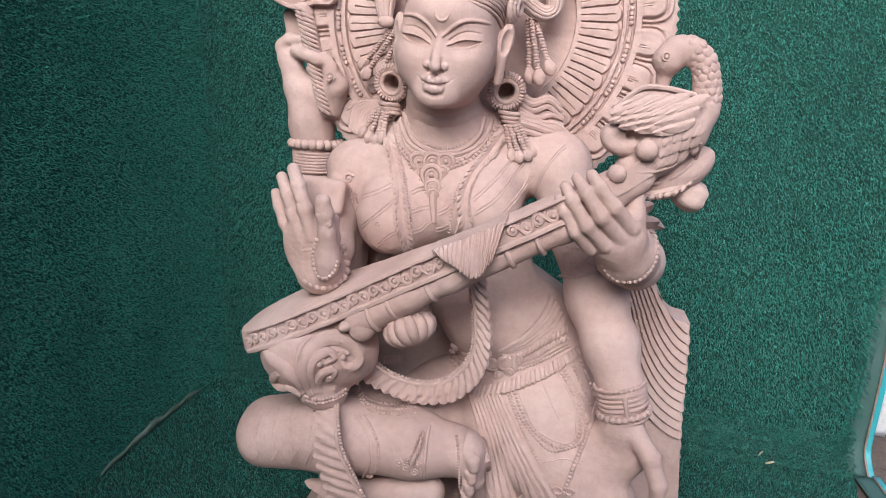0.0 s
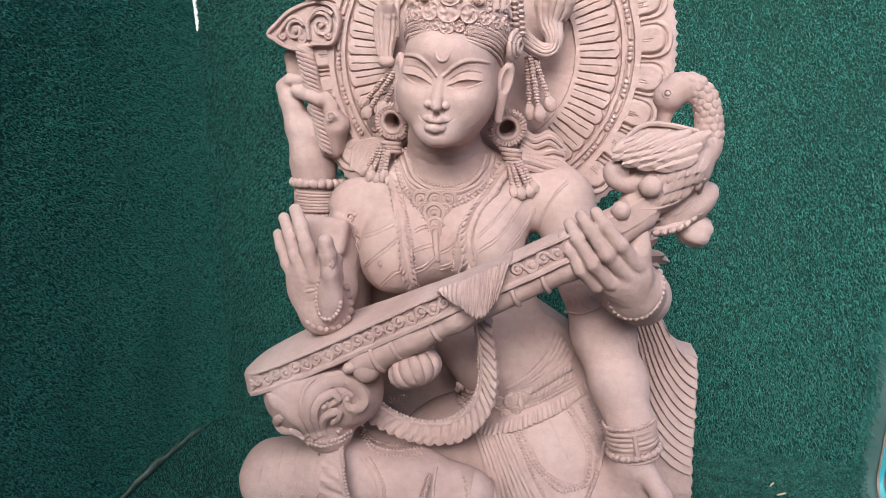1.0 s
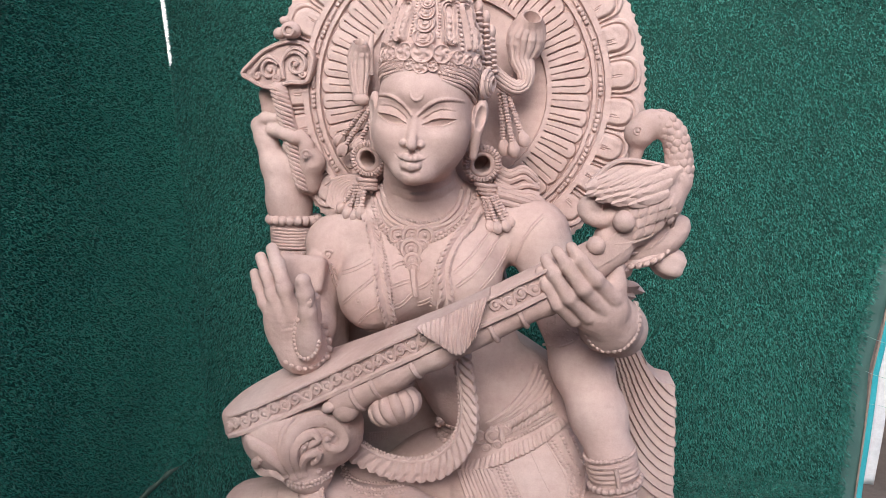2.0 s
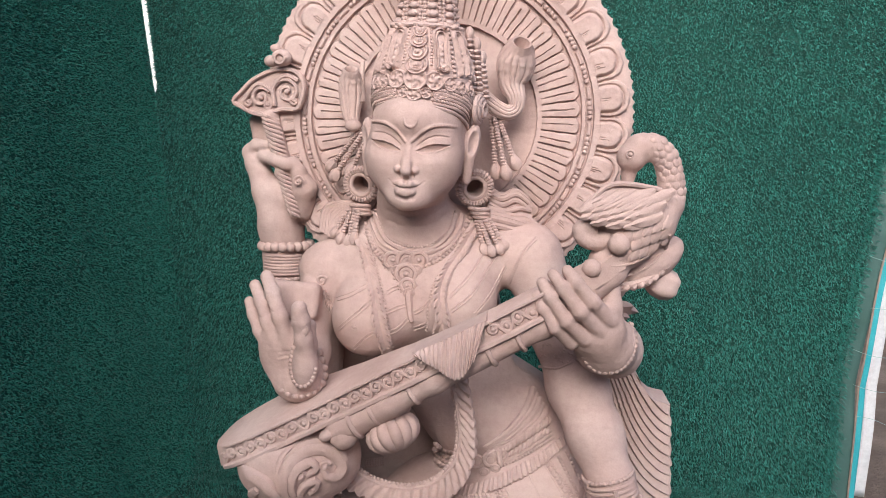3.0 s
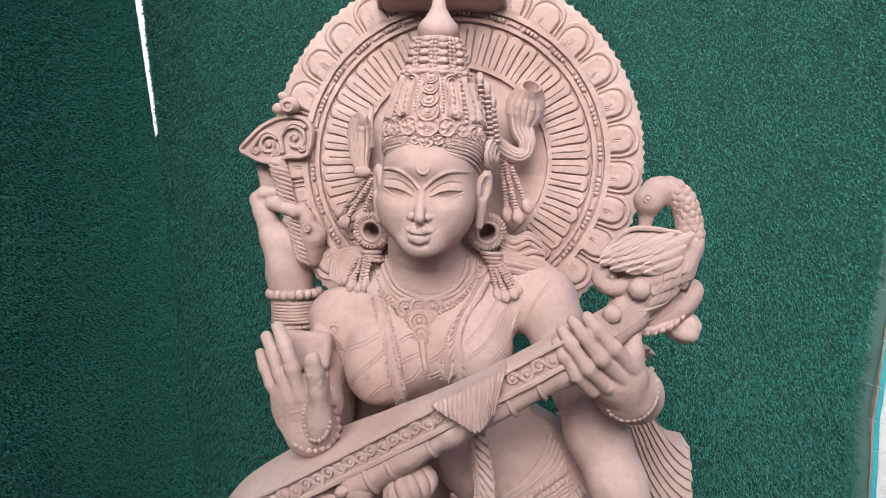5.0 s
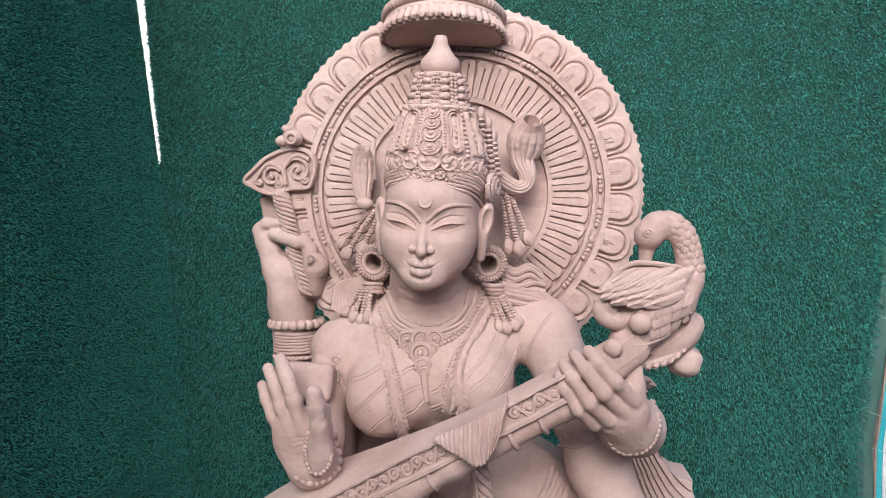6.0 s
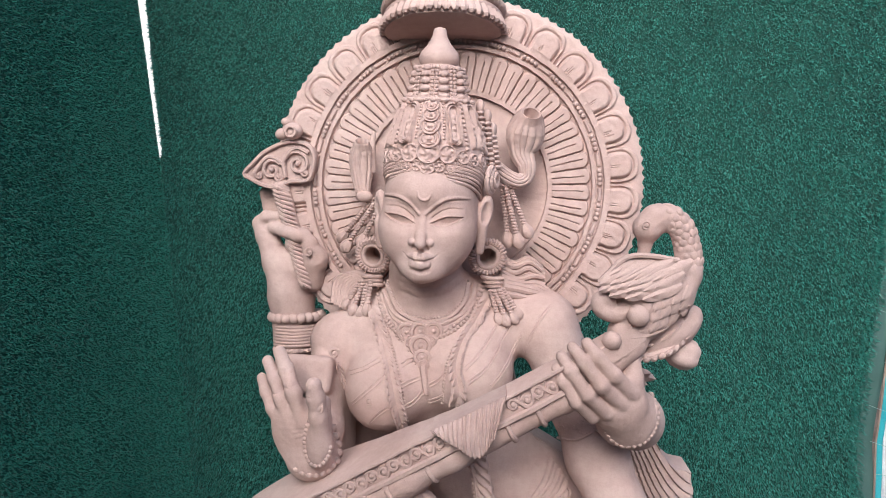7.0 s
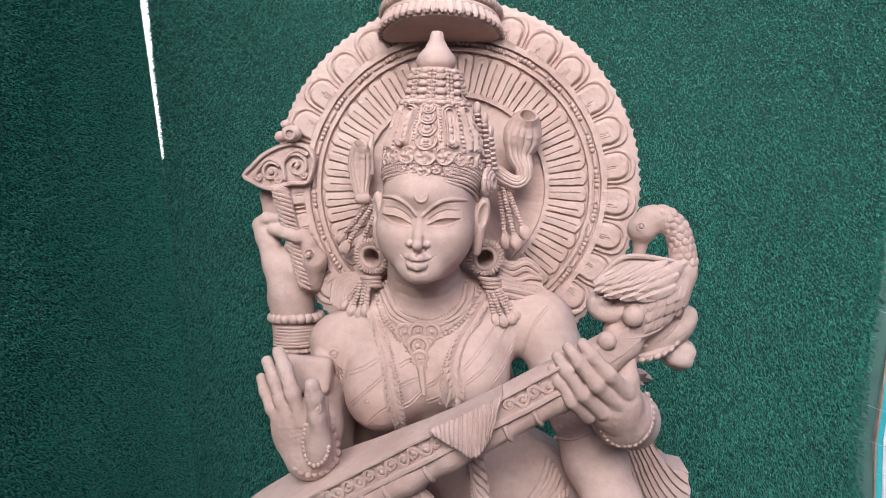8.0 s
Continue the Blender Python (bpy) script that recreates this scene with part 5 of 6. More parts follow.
# ---- bird: wing, scales, eye, bud ----
WING = [(0.089, 1.140, 1.313), (0.105, 1.140, 1.327), (0.124, 1.140, 1.347), (0.146, 1.140, 1.355), (0.182, 1.142, 1.351), (0.218, 1.150, 1.346), (0.226, 1.150, 1.319), (0.215, 1.148, 1.292), (0.195, 1.140, 1.277), (0.159, 1.135, 1.282), (0.124, 1.135, 1.289), (0.099, 1.138, 1.300)]
wing = along(WING, count=48, closed=True)
wc = wing.mean(0)
carving.loft([[tuple(wc + (p - wc) * k + np.array((0, dy, 0))) for p in wing] for dy, k in ((0.045, 0.85), (0.004, 0.97), (-0.003, 0.93), (-0.008, 0.72), (-0.010, 0.30))])
for row in range(7):
    f = row / 6
    n = 3 + (row > 1) - (row > 5)
    for q in range(n):
        g = (q + 0.25 + 0.5 * (row % 2)) / (n + 0.25)
        top = np.array((0.130, 1.134, 1.344)) * f + np.array((0.216, 1.136, 1.341)) * (1 - f)
        low = np.array((0.116, 1.132, 1.294)) * f + np.array((0.199, 1.132, 1.282)) * (1 - f)
        p = top * (1 - g) + low * g + np.array((-0.010 * math.sin(math.pi * g), -0.004 * math.sin(math.pi * g), 0))
        size = 0.038 * random.uniform(0.9, 1.08)
        ang = radians(10 + 26 * (1 - g))
        leaf(p + np.array((size * 0.5, 0.003, size * 0.20)), p + np.array((-size * 0.75 * math.cos(ang), -0.0040, -size * 0.75 * math.sin(ang))), size * 0.27, (0.05, -1, 0.1), 0.0030)
for q in range(7):
    a = np.array((0.125, 1.132, 1.341)) * (1 - q / 6) + np.array((0.131, 1.128, 1.300)) * (q / 6)
    b = np.array((0.090, 1.134, 1.316)) * (1 - q / 6) + np.array((0.100, 1.132, 1.301)) * (q / 6)
    leaf(a, b, 0.0062, (0, -1, 0), 0.0028)
carving.tube(along([(0.089, 1.138, 1.313), (0.104, 1.134, 1.328), (0.123, 1.132, 1.348), (0.145, 1.132, 1.356), (0.181, 1.136, 1.353), (0.215, 1.146, 1.346)], 0.006), 0.0045, 7)
# scaly breast under the wing
for row in range(3):
    for q in range(5 - row):
        a, b = np.array((0.171, 1.150, 1.269)), np.array((0.237, 1.160, 1.294))
        c = a + (b - a) * ((q + 0.5 * (row % 2)) / 4.5) + np.array((0.004 * row, 0.0, -0.0145 * row))
        c, e = lay(c + np.array((0.003, 0, 0.011)), 0.0, upper), lay(c + np.array((-0.007, 0, -0.013)), 0.003, upper)
        leaf(c, e, 0.0098, (0.1, -1, 0.1), 0.0026)
neck_line = along([(0.208, 1.180, 1.271), (0.237, 1.180, 1.321), (0.237, 1.180, 1.361), (0.226, 1.180, 1.395), (0.205, 1.180, 1.413), (0.191, 1.180, 1.413)], 0.0108)
nt = np.gradient(neck_line, axis=0)
for i, (p, d) in enumerate(zip(neck_line, nt)):
    d = d / np.linalg.norm(d)
    r = float(np.interp(i / (len(neck_line) - 1), [0, 0.25, 0.5, 1.0], [0.030, 0.0215, 0.0178, 0.0176]))
    a = np.array((d[2], 0, -d[0]))
    n = 9
    for q in range(n):
        g = 2 * math.pi * (q + 0.5 * (i % 2)) / n
        o = math.cos(g) * a + math.sin(g) * np.array((0, -1.0, 0))
        if o[1] > 0.5:
            continue
        c = p + o * r
        m_ = Matrix.Translation(c) @ Matrix((tuple(np.cross(d, o)), tuple(o), tuple(d))).transposed().to_4x4()
        carving.ball((0, 0, 0), (0.0075, 0.0048, 0.0085), 8, 6, m=m_)
hoop((0.166, 1.157, 1.401), (0, 1, 0), 0.006, 0.0018, 14, 6)
carving.ball((0.166, 1.157, 1.401), (0.004, 0.003, 0.004))
BUD = Matrix.Translation((0.219, 1.215, 1.184)) @ Vector((0.9, 0.0, -0.32)).to_track_quat("Z", "Y").to_matrix().to_4x4()
carving.lathe([(0.0, -0.010), (0.018, -0.004), (0.026, 0.010), (0.029, 0.026), (0.026, 0.040), (0.019, 0.047), (0.012, 0.044), (0.0, 0.040)], 30, BUD, wave=lambda a, j: 0.86 + 0.16 * abs(math.cos(a * 2.5 + 0.4)))
TAIL = [(0.156, 1.178, 1.180), (0.185, 1.178, 1.184), (0.212, 1.182, 1.194), (0.231, 1.188, 1.210), (0.244, 1.195, 1.226), (0.253, 1.205, 1.246)]
for dz, r in ((0.0, 0.0062), (0.016, 0.0028), (0.032, 0.0026)):
    carving.tube(along([p if not dz else lay(Vector(p) + Vector((-0.35 * dz, 0, dz)), 0.001, upper) for p in TAIL], 0.006), r, 7)
for p in along(TAIL, 0.0125):
    carving.ball(p + np.array((0.003, -0.002, -0.004)), (0.0078, 0.008, 0.0055), 7, 5, rot=(0, -55, 0))
for a, b in (((0.184, 1.450, 1.095), (0.216, 1.430, 1.114)), ((0.185, 1.450, 1.080), (0.242, 1.430, 1.066)), ((0.187, 1.450, 1.068), (0.230, 1.420, 1.082)), ((0.188, 1.450, 1.056), (0.225, 1.430, 1.055))):
    leaf(a, b, 0.014, (0, -1, 0.2), 0.008)
carving.tube([(0.154, 1.460, 1.063), (0.210, 1.450, 1.066)], 0.022, 8)


# ---- the head ----
HEAD = Matrix.Translation((-0.203, 1.235, 1.416)) @ Euler((radians(3), radians(4), radians(-3))).to_matrix().to_4x4()
head = Stone((-0.13, -0.06, -0.185), (0.13, 0.26, 0.17), 0.0014)
head.ell((0, 0.108, 0.012), (0.087, 0.112, 0.125), 0.01)
head.ell((0, 0.130, 0.020), (0.094, 0.100, 0.095), 0.01)
head.ell((0, 0.084, 0.040), (0.078, 0.088, 0.052), 0.020)
head.ell((0, 0.076, -0.057), (0.066, 0.074, 0.056), 0.050)
head.ell((0, 0.070, -0.076), (0.044, 0.066, 0.036), 0.030)
for s in (-1, 1):
    head.ell((s * 0.036, 0.050, -0.048), (0.030, 0.036, 0.036), 0.030)
head.tube([(0, 0.13, -0.02), (0.0, 0.15, -0.12)], [0.058, 0.056], 0.02)
for s in (-1, 1):
    head.ell((s * 0.044, 0.050, -0.024), 0.035, 0.045)
    head.ell((s * 0.038, -0.020, 0.004), (0.034, 0.026, 0.018), 0.024, (0, s * 6, 0), cut=True)
    head.ell((s * 0.042, 0.027, 0.004), (0.031, 0.0225, 0.0195), 0.008, (0, s * -4, s * 14))
head.tube([(0, 0.0085, 0.013), (0, 0.000, -0.010), (0, -0.0095, -0.030), (0, -0.0160, -0.0445)], [0.0060, 0.0062, 0.0076, 0.0100], 0.006)
head.ell((0, 0.014, -0.096), (0.034, 0.022, 0.021), 0.030)
head.ell((0, 0.010, -0.1020), (0.019, 0.015, 0.011), 0.014)
for s in (-1, 1):
    head.ell((s * 0.0162, -0.0030, -0.0432), (0.0074, 0.0110, 0.0078), 0.0020)
head.tube([(-0.031, 0.014, -0.0625), (-0.020, -0.002, -0.0690), (-0.007, -0.0150, -0.0675), (0, -0.0145, -0.0692), (0.007, -0.0150, -0.0675), (0.020, -0.002, -0.0690), (0.031, 0.014, -0.0625)], [0.002, 0.0058, 0.0070, 0.0062, 0.0070, 0.0058, 0.002], 0.002)
head.tube([(-0.023, 0.010, -0.0715), (-0.011, -0.0080, -0.0810), (0, -0.0115, -0.0825), (0.011, -0.0080, -0.0810), (0.023, 0.010, -0.0715)], [0.003, 0.0080, 0.0090, 0.0080, 0.003], 0.002)
for s in (-1, 1):
    # eye under a half-lowered lid: lens-shaped opening, fold of the upper lid, rim of the lower one
    ex, top_z, low_z, fold_z = [0.014, 0.022, 0.032, 0.044, 0.055, 0.070], [-0.0100, -0.0068, -0.0010, 0.0022, 0.0030, 0.0030], [-0.0110, -0.0138, -0.0142, -0.0118, -0.0072, 0.0012], [-0.0020, 0.0045, 0.0120, 0.0168, 0.0175, 0.0158]

    def eye_depth(x, z, s=s):
        q = x * s
        zu, zl, zc = np.interp(q, ex, top_z), np.interp(q, ex, low_z), np.interp(q, ex, fold_z)
        fade = min(1.0, max(0.0, (q - 0.013) / 0.005)) * min(1.0, max(0.0, (0.073 - q) / 0.006))
        step = 0.0034 * (1 / (1 + math.exp((z - zc) / 0.0007))) * math.exp(-max(0.0, zc - z) / 0.006)
        wu, wl = min(1.0, max(0.0, (zu - z) / 0.0014 + 0.5)), min(1.0, max(0.0, (z - zl) / 0.0014 + 0.5))
        e = step * (1 - wu) + 0.0014 * math.exp(-((z - zc) / 0.0011) ** 2)
        v = min(1.0, max(0.0, (z - zl) / max(1e-4, zu - zl)))
        e += (0.0028 + 0.0042 * (1 - v) + 0.0022 * math.exp(-((zu - z) / 0.0014) ** 2)) * wu * wl
        e -= 0.0020 * math.exp(-((z - zu) / 0.0034) ** 2) * (1 - wu)
        if z < zl:
            e -= 0.0016 * math.exp(-((z - zl) / 0.0026) ** 2)
        return e * fade

    head.relief(min(s * 0.012, s * 0.072), max(s * 0.012, s * 0.072), -0.022, 0.026, eye_depth)
    head.line([(s * 0.078, 0.0325), (s * 0.060, 0.0355), (s * 0.040, 0.0335), (s * 0.022, 0.0235), (s * 0.011, 0.0120), (s * 0.006, 0.0060)], [0.0014, 0.0026, 0.0030, 0.0030, 0.0028, 0.0024], -0.0002, 0.0020, False)
    head.line([(s * 0.076, 0.0285), (s * 0.060, 0.0310), (s * 0.041, 0.0290), (s * 0.025, 0.0195), (s * 0.014, 0.0075)], 0.0011)
    head.ell((s * 0.0105, -0.009, -0.0525), (0.0052, 0.0085, 0.0045), 0.0012, cut=True)
    head.ell((s * 0.0335, 0.010, -0.0615), (0.0022, 0.0050, 0.0026), 0.0015, cut=True)
    # ear
    head.ell((s * 0.099 + 0.003, 0.105, 0.0), (0.014, 0.020, 0.037), 0.004, (0, s * 8, s * -20))
    head.ell((s * 0.106, 0.088, 0.002), (0.0085, 0.013, 0.025), 0.003, (0, s * 8, s * -20), cut=True)
    head.tube([(s * 0.098, 0.10, -0.025), (s * 0.096, 0.10, -0.070)], [0.011, 0.008], 0.004)
head.line([(-0.032, -0.0630), (-0.022, -0.0715), (-0.008, -0.0738), (0, -0.0752), (0.008, -0.0738), (0.022, -0.0715), (0.032, -0.0630)], [0.0012, 0.0014, 0.0018, 0.0018, 0.0018, 0.0014, 0.0012], 0.0, 0.001, True, 30)
head.line([(-0.016, -0.0935), (0, -0.0952), (0.016, -0.0935)], [0.0014, 0.0036, 0.0014], -0.001, 0.004)
head.line([(0.0, -0.0575), (0.0, -0.0635)], [0.003, 0.0025], -0.0005, 0.003)
head.ell((0.003, 0.002, 0.044), (0.0120, 0.0045, 0.0120), 0.001)
head.line([(-0.009, 0.046), (-0.006, 0.036), (0.003, 0.0315), (0.012, 0.036), (0.015, 0.046)], [0.0008, 0.0020, 0.0024, 0.0020, 0.0008], 0.0, 0.001, False)
smooth_from = carving.n
carving.add(*head.skin(), HEAD)
smooth_to = carving.n

# ---- nimbus ----
HALO_X, HALO_Z, HALO_R = -0.161, 1.463, 0.381
HALO_Y = 1.492


def halo_point(r, a):
    """Front face of the nimbus: radius and angle to a point, with petals, bead moulding, rays and hub."""
    edge = HALO_R * (1.035 - 0.014 * abs(math.cos(a * 58 + 0.6 * math.sin(a * 7))))
    y = HALO_Y
    q = r / HALO_R
    if q > 0.845:
        p = (a * 29 / (2 * math.pi)) % 1.0 - 0.5
        petal_no = int(a * 29 / (2 * math.pi))
        w = (q - 0.845) / 0.19
        grow = 1.0 + 0.05 * math.sin(petal_no * 3.7)
        tongue = abs(p / (0.345 * grow)) ** 2.15 + (max(0.0, w - 0.26) / (0.37 * grow)) ** 2.15
        lip = abs(p / 0.485) ** 2.5 + (max(0.0, w - 0.26) / (0.58 * grow)) ** 2.4
        y += 0.006
        if lip < 1:
            y -= 0.0075 * min(1.0, (1 - lip) * 7)
        if 1.0 < tongue < 1.5:
            y += 0.0048 * math.sin(math.pi * (tongue - 1.0) / 0.5)
        if tongue < 1:
            y -= 0.0060 * min(1.0, (1 - tongue) * 3) ** 0.5
            for k_ in range(2 + petal_no % 2):
                at = 0.10 * math.sin(petal_no * 5.1) + 0.058 * (k_ - 0.8)
                if 0.03 < w < 0.22 + 0.07 * math.sin(petal_no * 2.3 + k_ * 2.0):
                    y += 0.0032 * max(0.0, 1 - abs(p - at) / 0.017)
        y += 0.006 * max(0.0, (w - 0.82) / 0.18)
    elif q > 0.81 or 0.745 < q <= 0.768:
        y -= 0.006
    elif q > 0.768:
        y += 0.003
    elif q > 0.53:
        w = (q - 0.53) / 0.215
        p = (a * 50 / (2 * math.pi)) % 1.0 - 0.5
        tip = 0.825 + 0.135 * math.sqrt(max(0.0, 1 - (2.02 * p) ** 2)) + 0.012 * math.sin(a * 37.0)
        k = min(1.0, max(0.0, (tip - w) / 0.045 + 0.5))
        y += 0.005 * (1 - k) - k * (0.0045 - 0.0012 * (2 * p) ** 2)
        if w > 0.03:
            y += 0.0085 * k * min(1.0, max(0.0, (abs(p) - 0.440) / 0.030))
        ray_no = int(a * 50 / (2 * math.pi))
        if 0.03 < w < 0.80 + 0.05 * math.sin(ray_no * 2.3):
            cut_w = 0.048 + 0.014 * math.sin(ray_no * 2.9)
            y += (0.0064 + 0.0014 * math.sin(ray_no * 4.3 + w * 5)) * k * max(0.0, 1 - abs(p - 0.05 * math.sin(ray_no * 3.1) + 0.03 * math.sin(ray_no * 1.7 + w * 3.0)) / cut_w)
    elif q > 0.505:
        y -= 0.003
    else:
        y += 0.008
    return (HALO_X + min(r, edge) * math.cos(a), y, HALO_Z + min(r, edge) * math.sin(a))


NA = 2030
radii = [0.12] + [HALO_R * q for q in np.concatenate([[0.45, 0.50, 0.504, 0.508, 0.526, 0.532], np.linspace(0.54, 0.74, 48), [0.743, 0.747, 0.765, 0.770, 0.79, 0.808, 0.812, 0.842, 0.847], np.linspace(0.853, 1.036, 34)])]
grid = [[halo_point(r, 2 * math.pi * i / NA) for i in range(NA)] for r in radii]
rim_v = [p for row in grid for p in row]
for dy, k in ((0.05, 1.0), (0.055, 0.98), (0.055, 0.3)):
    rim_v += [(HALO_X + (p[0] - HALO_X) * k, HALO_Y + dy, HALO_Z + (p[2] - HALO_Z) * k) for p in grid[-1]]
rows_n = len(radii) + 3
fi = np.arange(rows_n - 1)[:, None] * NA + np.arange(NA)[None]
fj = np.arange(rows_n - 1)[:, None] * NA + (np.arange(NA)[None] + 1) % NA
halo_from = carving.n
carving.add(rim_v, np.stack([fi, fj, fj + NA, fi + NA], axis=-1).reshape(-1, 4))
halo_to = carving.n
carving.lathe([(0.0, 0.0), (0.15, 0.0)], 48, Matrix.Translation((HALO_X, HALO_Y + 0.010, HALO_Z)) @ Euler((radians(90), 0, 0)).to_matrix().to_4x4())
for g in range(26):
    a0 = 2 * math.pi * g / 26
    for q in range(4):
        a = a0 + 0.030 * q
        carving.ball((HALO_X + 0.789 * HALO_R * math.cos(a), HALO_Y - 0.001, HALO_Z + 0.789 * HALO_R * math.sin(a)), 0.0052, 8, 5)
    arc_pts = [(HALO_X + 0.789 * HALO_R * math.cos(a0 + b), HALO_Y + 0.001, HALO_Z + 0.789 * HALO_R * math.sin(a0 + b)) for b in np.linspace(0.123, 0.208, 6)]
    carving.tube(arc_pts, 0.0048, 6)

# ---- lower slab with stepped drapery ----
carving.loft([[(x, y, z) for x, z in ((-0.33, 0.30), (0.370, 0.30), (0.361, 0.42), (0.348, 0.56), (0.24, 0.72), (0.12, 0.84), (-0.02, 0.93), (-0.06, 1.15), (-0.45, 1.17), (-0.46, 0.86), (-0.45, 0.70), (-0.34, 0.60))] for y in (1.502, 1.57)])
SLAB_TOP = [(0.12, 1.03), (0.205, 0.965), (0.2300, 0.945), (0.2460, 0.923), (0.2650, 0.896), (0.2810, 0.864), (0.3010, 0.849), (0.3320, 0.841)]
SLAB_X, SLAB_Z = [p[0] for p in SLAB_TOP], [p[1] for p in SLAB_TOP]


def slab_side(z):
    return float(np.interp(z, [0.50, 0.60, 0.70, 0.80, 0.841], [0.355, 0.346, 0.342, 0.337, 0.332])) + 0.0014 * math.sin(z * 190.0)


def slab_depth(x, z):
    """Folds that fall steeply beside the arm and run out level at the slab's edge."""
    dx = max(0.0, 0.344 - x)
    c = 4.2 + 3.2 * min(1.0, max(0.0, (z - 0.56) / 0.30))
    zr = z - c * dx ** 1.8
    ph = (zr / 0.0232 + 0.10 * math.sin(x * 40.0)) % 1.0
    step = 0.25 + 0.75 * (1 - ph) ** 0.8 if ph > 0.16 else ph / 0.16
    return 0.002 + 0.0105 * step if zr > 0.560 else 0.004


NU, NV = 70, 330
dr = []
for i in range(NU + 1):
    xx = 0.12 + (0.332 - 0.12) * i / NU
    for j in range(NV + 1):
        v = j / NV
        z = float(np.interp(xx, SLAB_X, SLAB_Z)) * (1 - v) + 0.505 * v
        x = 0.12 + (slab_side(z) - 0.12) * i / NU
        dr.append((x, 1.500 - slab_depth(x, z) + (0.004 if i == NU or j == 0 else 0.0), z))
k = NV + 1
df = [(i * k + j, i * k + j + 1, (i + 1) * k + j + 1, (i + 1) * k + j) for i in range(NU) for j in range(NV)]
edge_ids = [i * k for i in range(NU + 1)] + [NU * k + j for j in range(1, NV + 1)]
o = len(dr)
dr += [(dr[q][0], 1.575, dr[q][2]) for q in edge_ids]
df += [(p, q, o + n + 1, o + n) for n, (p, q) in enumerate(zip(edge_ids, edge_ids[1:]))]
df.append(tuple(range(o, o + len(edge_ids))) + (o + len(edge_ids),))
dr.append((0.12, 1.575, 0.505))
carving.add(dr, df)

# ---- pedestal under the seat ----
carving.loft([[(-0.20 + sx * w, 1.37 + sy * d, z) for sx, sy in ((-1, -1), (1, -1), (1, 1), (-1, 1))] for z, w, d in ((0.0, 0.40, 0.20), (0.08, 0.40, 0.20), (0.10, 0.37, 0.18), (0.28, 0.32, 0.16), (0.31, 0.32, 0.17), (0.42, 0.28, 0.16), (0.46, 0.24, 0.14))])

# ---- parasol over the head ----
PARASOL = Matrix.Translation((-0.178, 1.478, 1.770)) @ Euler((radians(-11), radians(2), 0)).to_matrix().to_4x4() @ Matrix.Scale(0.92, 4)
carving.lathe([(0.0, 0.0), (0.11, -0.003), (0.128, 0.002), (0.133, 0.012), (0.128, 0.030), (0.132, 0.034), (0.132, 0.041), (0.124, 0.044), (0.118, 0.056), (0.09, 0.085), (0.04, 0.115), (0.0, 0.12)], 90, PARASOL)
for q in range(27):
    g = math.pi + math.pi * (q - 1) / 24
    o = (PARASOL.to_3x3() @ Vector((math.cos(g), math.sin(g), 0))).normalized()
    t = (PARASOL.to_3x3() @ Vector((-math.sin(g), math.cos(g), 0))).normalized()
    base = PARASOL @ Vector((0.129 * math.cos(g), 0.129 * math.sin(g), 0.034))
    tip = PARASOL @ Vector((0.137 * math.cos(g), 0.137 * math.sin(g), 0.004))
    w = 0.0082
    carving.loft([[tuple(p) for p in (c - t * k + o * d, c + o * (d + 0.004), c + t * k + o * d, c + t * k - o * 0.008, c - t * k - o * 0.008)] for c, k, d in ((base, w, 0.0), (base.lerp(tip, 0.55), w * 1.0, 0.004), (base.lerp(tip, 0.8), w * 0.95, 0.004), (tip, w * 0.45, 0.0))])
for q in range(36):
    g = math.pi + math.pi * q / 35
    carving.ball(PARASOL @ Vector((0.127 * math.cos(g), 0.127 * math.sin(g), 0.056)), (0.012, 0.012, 0.011), 8, 6)

# ---- crown ----
CROWN = HEAD @ Matrix.Translation((0.004, 0.109, 0.001))
PROFILE = [(0.0, 0.03), (0.086, 0.044), (0.088, 0.050), (0.093, 0.062), (0.094, 0.080), (0.091, 0.105), (0.085, 0.135), (0.073, 0.170), (0.062, 0.200), (0.058, 0.207), (0.051, 0.210), (0.049, 0.230), (0.045, 0.256), (0.041, 0.263), (0.029, 0.265), (0.035, 0.272), (0.037, 0.281), (0.034, 0.291), (0.021, 0.306), (0.0135, 0.320), (0.0115, 0.332), (0.009, 0.335), (0.0, 0.336)]
carving.lathe(PROFILE, 64, CROWN)


def crown_at(deg, w, lift=0.0):
    """A point on the crown: degrees from its front, height."""
    r = float(np.interp(w, [p[1] for p in PROFILE[1:]], [p[0] for p in PROFILE[1:]])) + lift
    g = radians(deg - 90)
    return CROWN @ Vector((r * math.cos(g), r * math.sin(g), w))


def crown_ring(w, small, lift=0.0, teeth=0, tooth=0.003):
    carving.tube([crown_at(d, w, lift) for d in range(-180, 180, 6)], small, 6, True) if small else None
    for q in range(teeth):
        carving.ball(crown_at(360 * q / teeth, w, lift), tooth, 8, 5)


crown_d, crown_w = np.meshgrid(np.arange(-130, 130.01, 0.45), np.linspace(0.066, 0.206, 160))
crown_r = np.interp(crown_w, [p[1] for p in PROFILE[1:]], [p[0] for p in PROFILE[1:]])
relief = np.zeros_like(crown_d)


def spot(d0, w0):
    x = (crown_d - d0) * (math.pi / 180) * crown_r
    return x, crown_w - w0


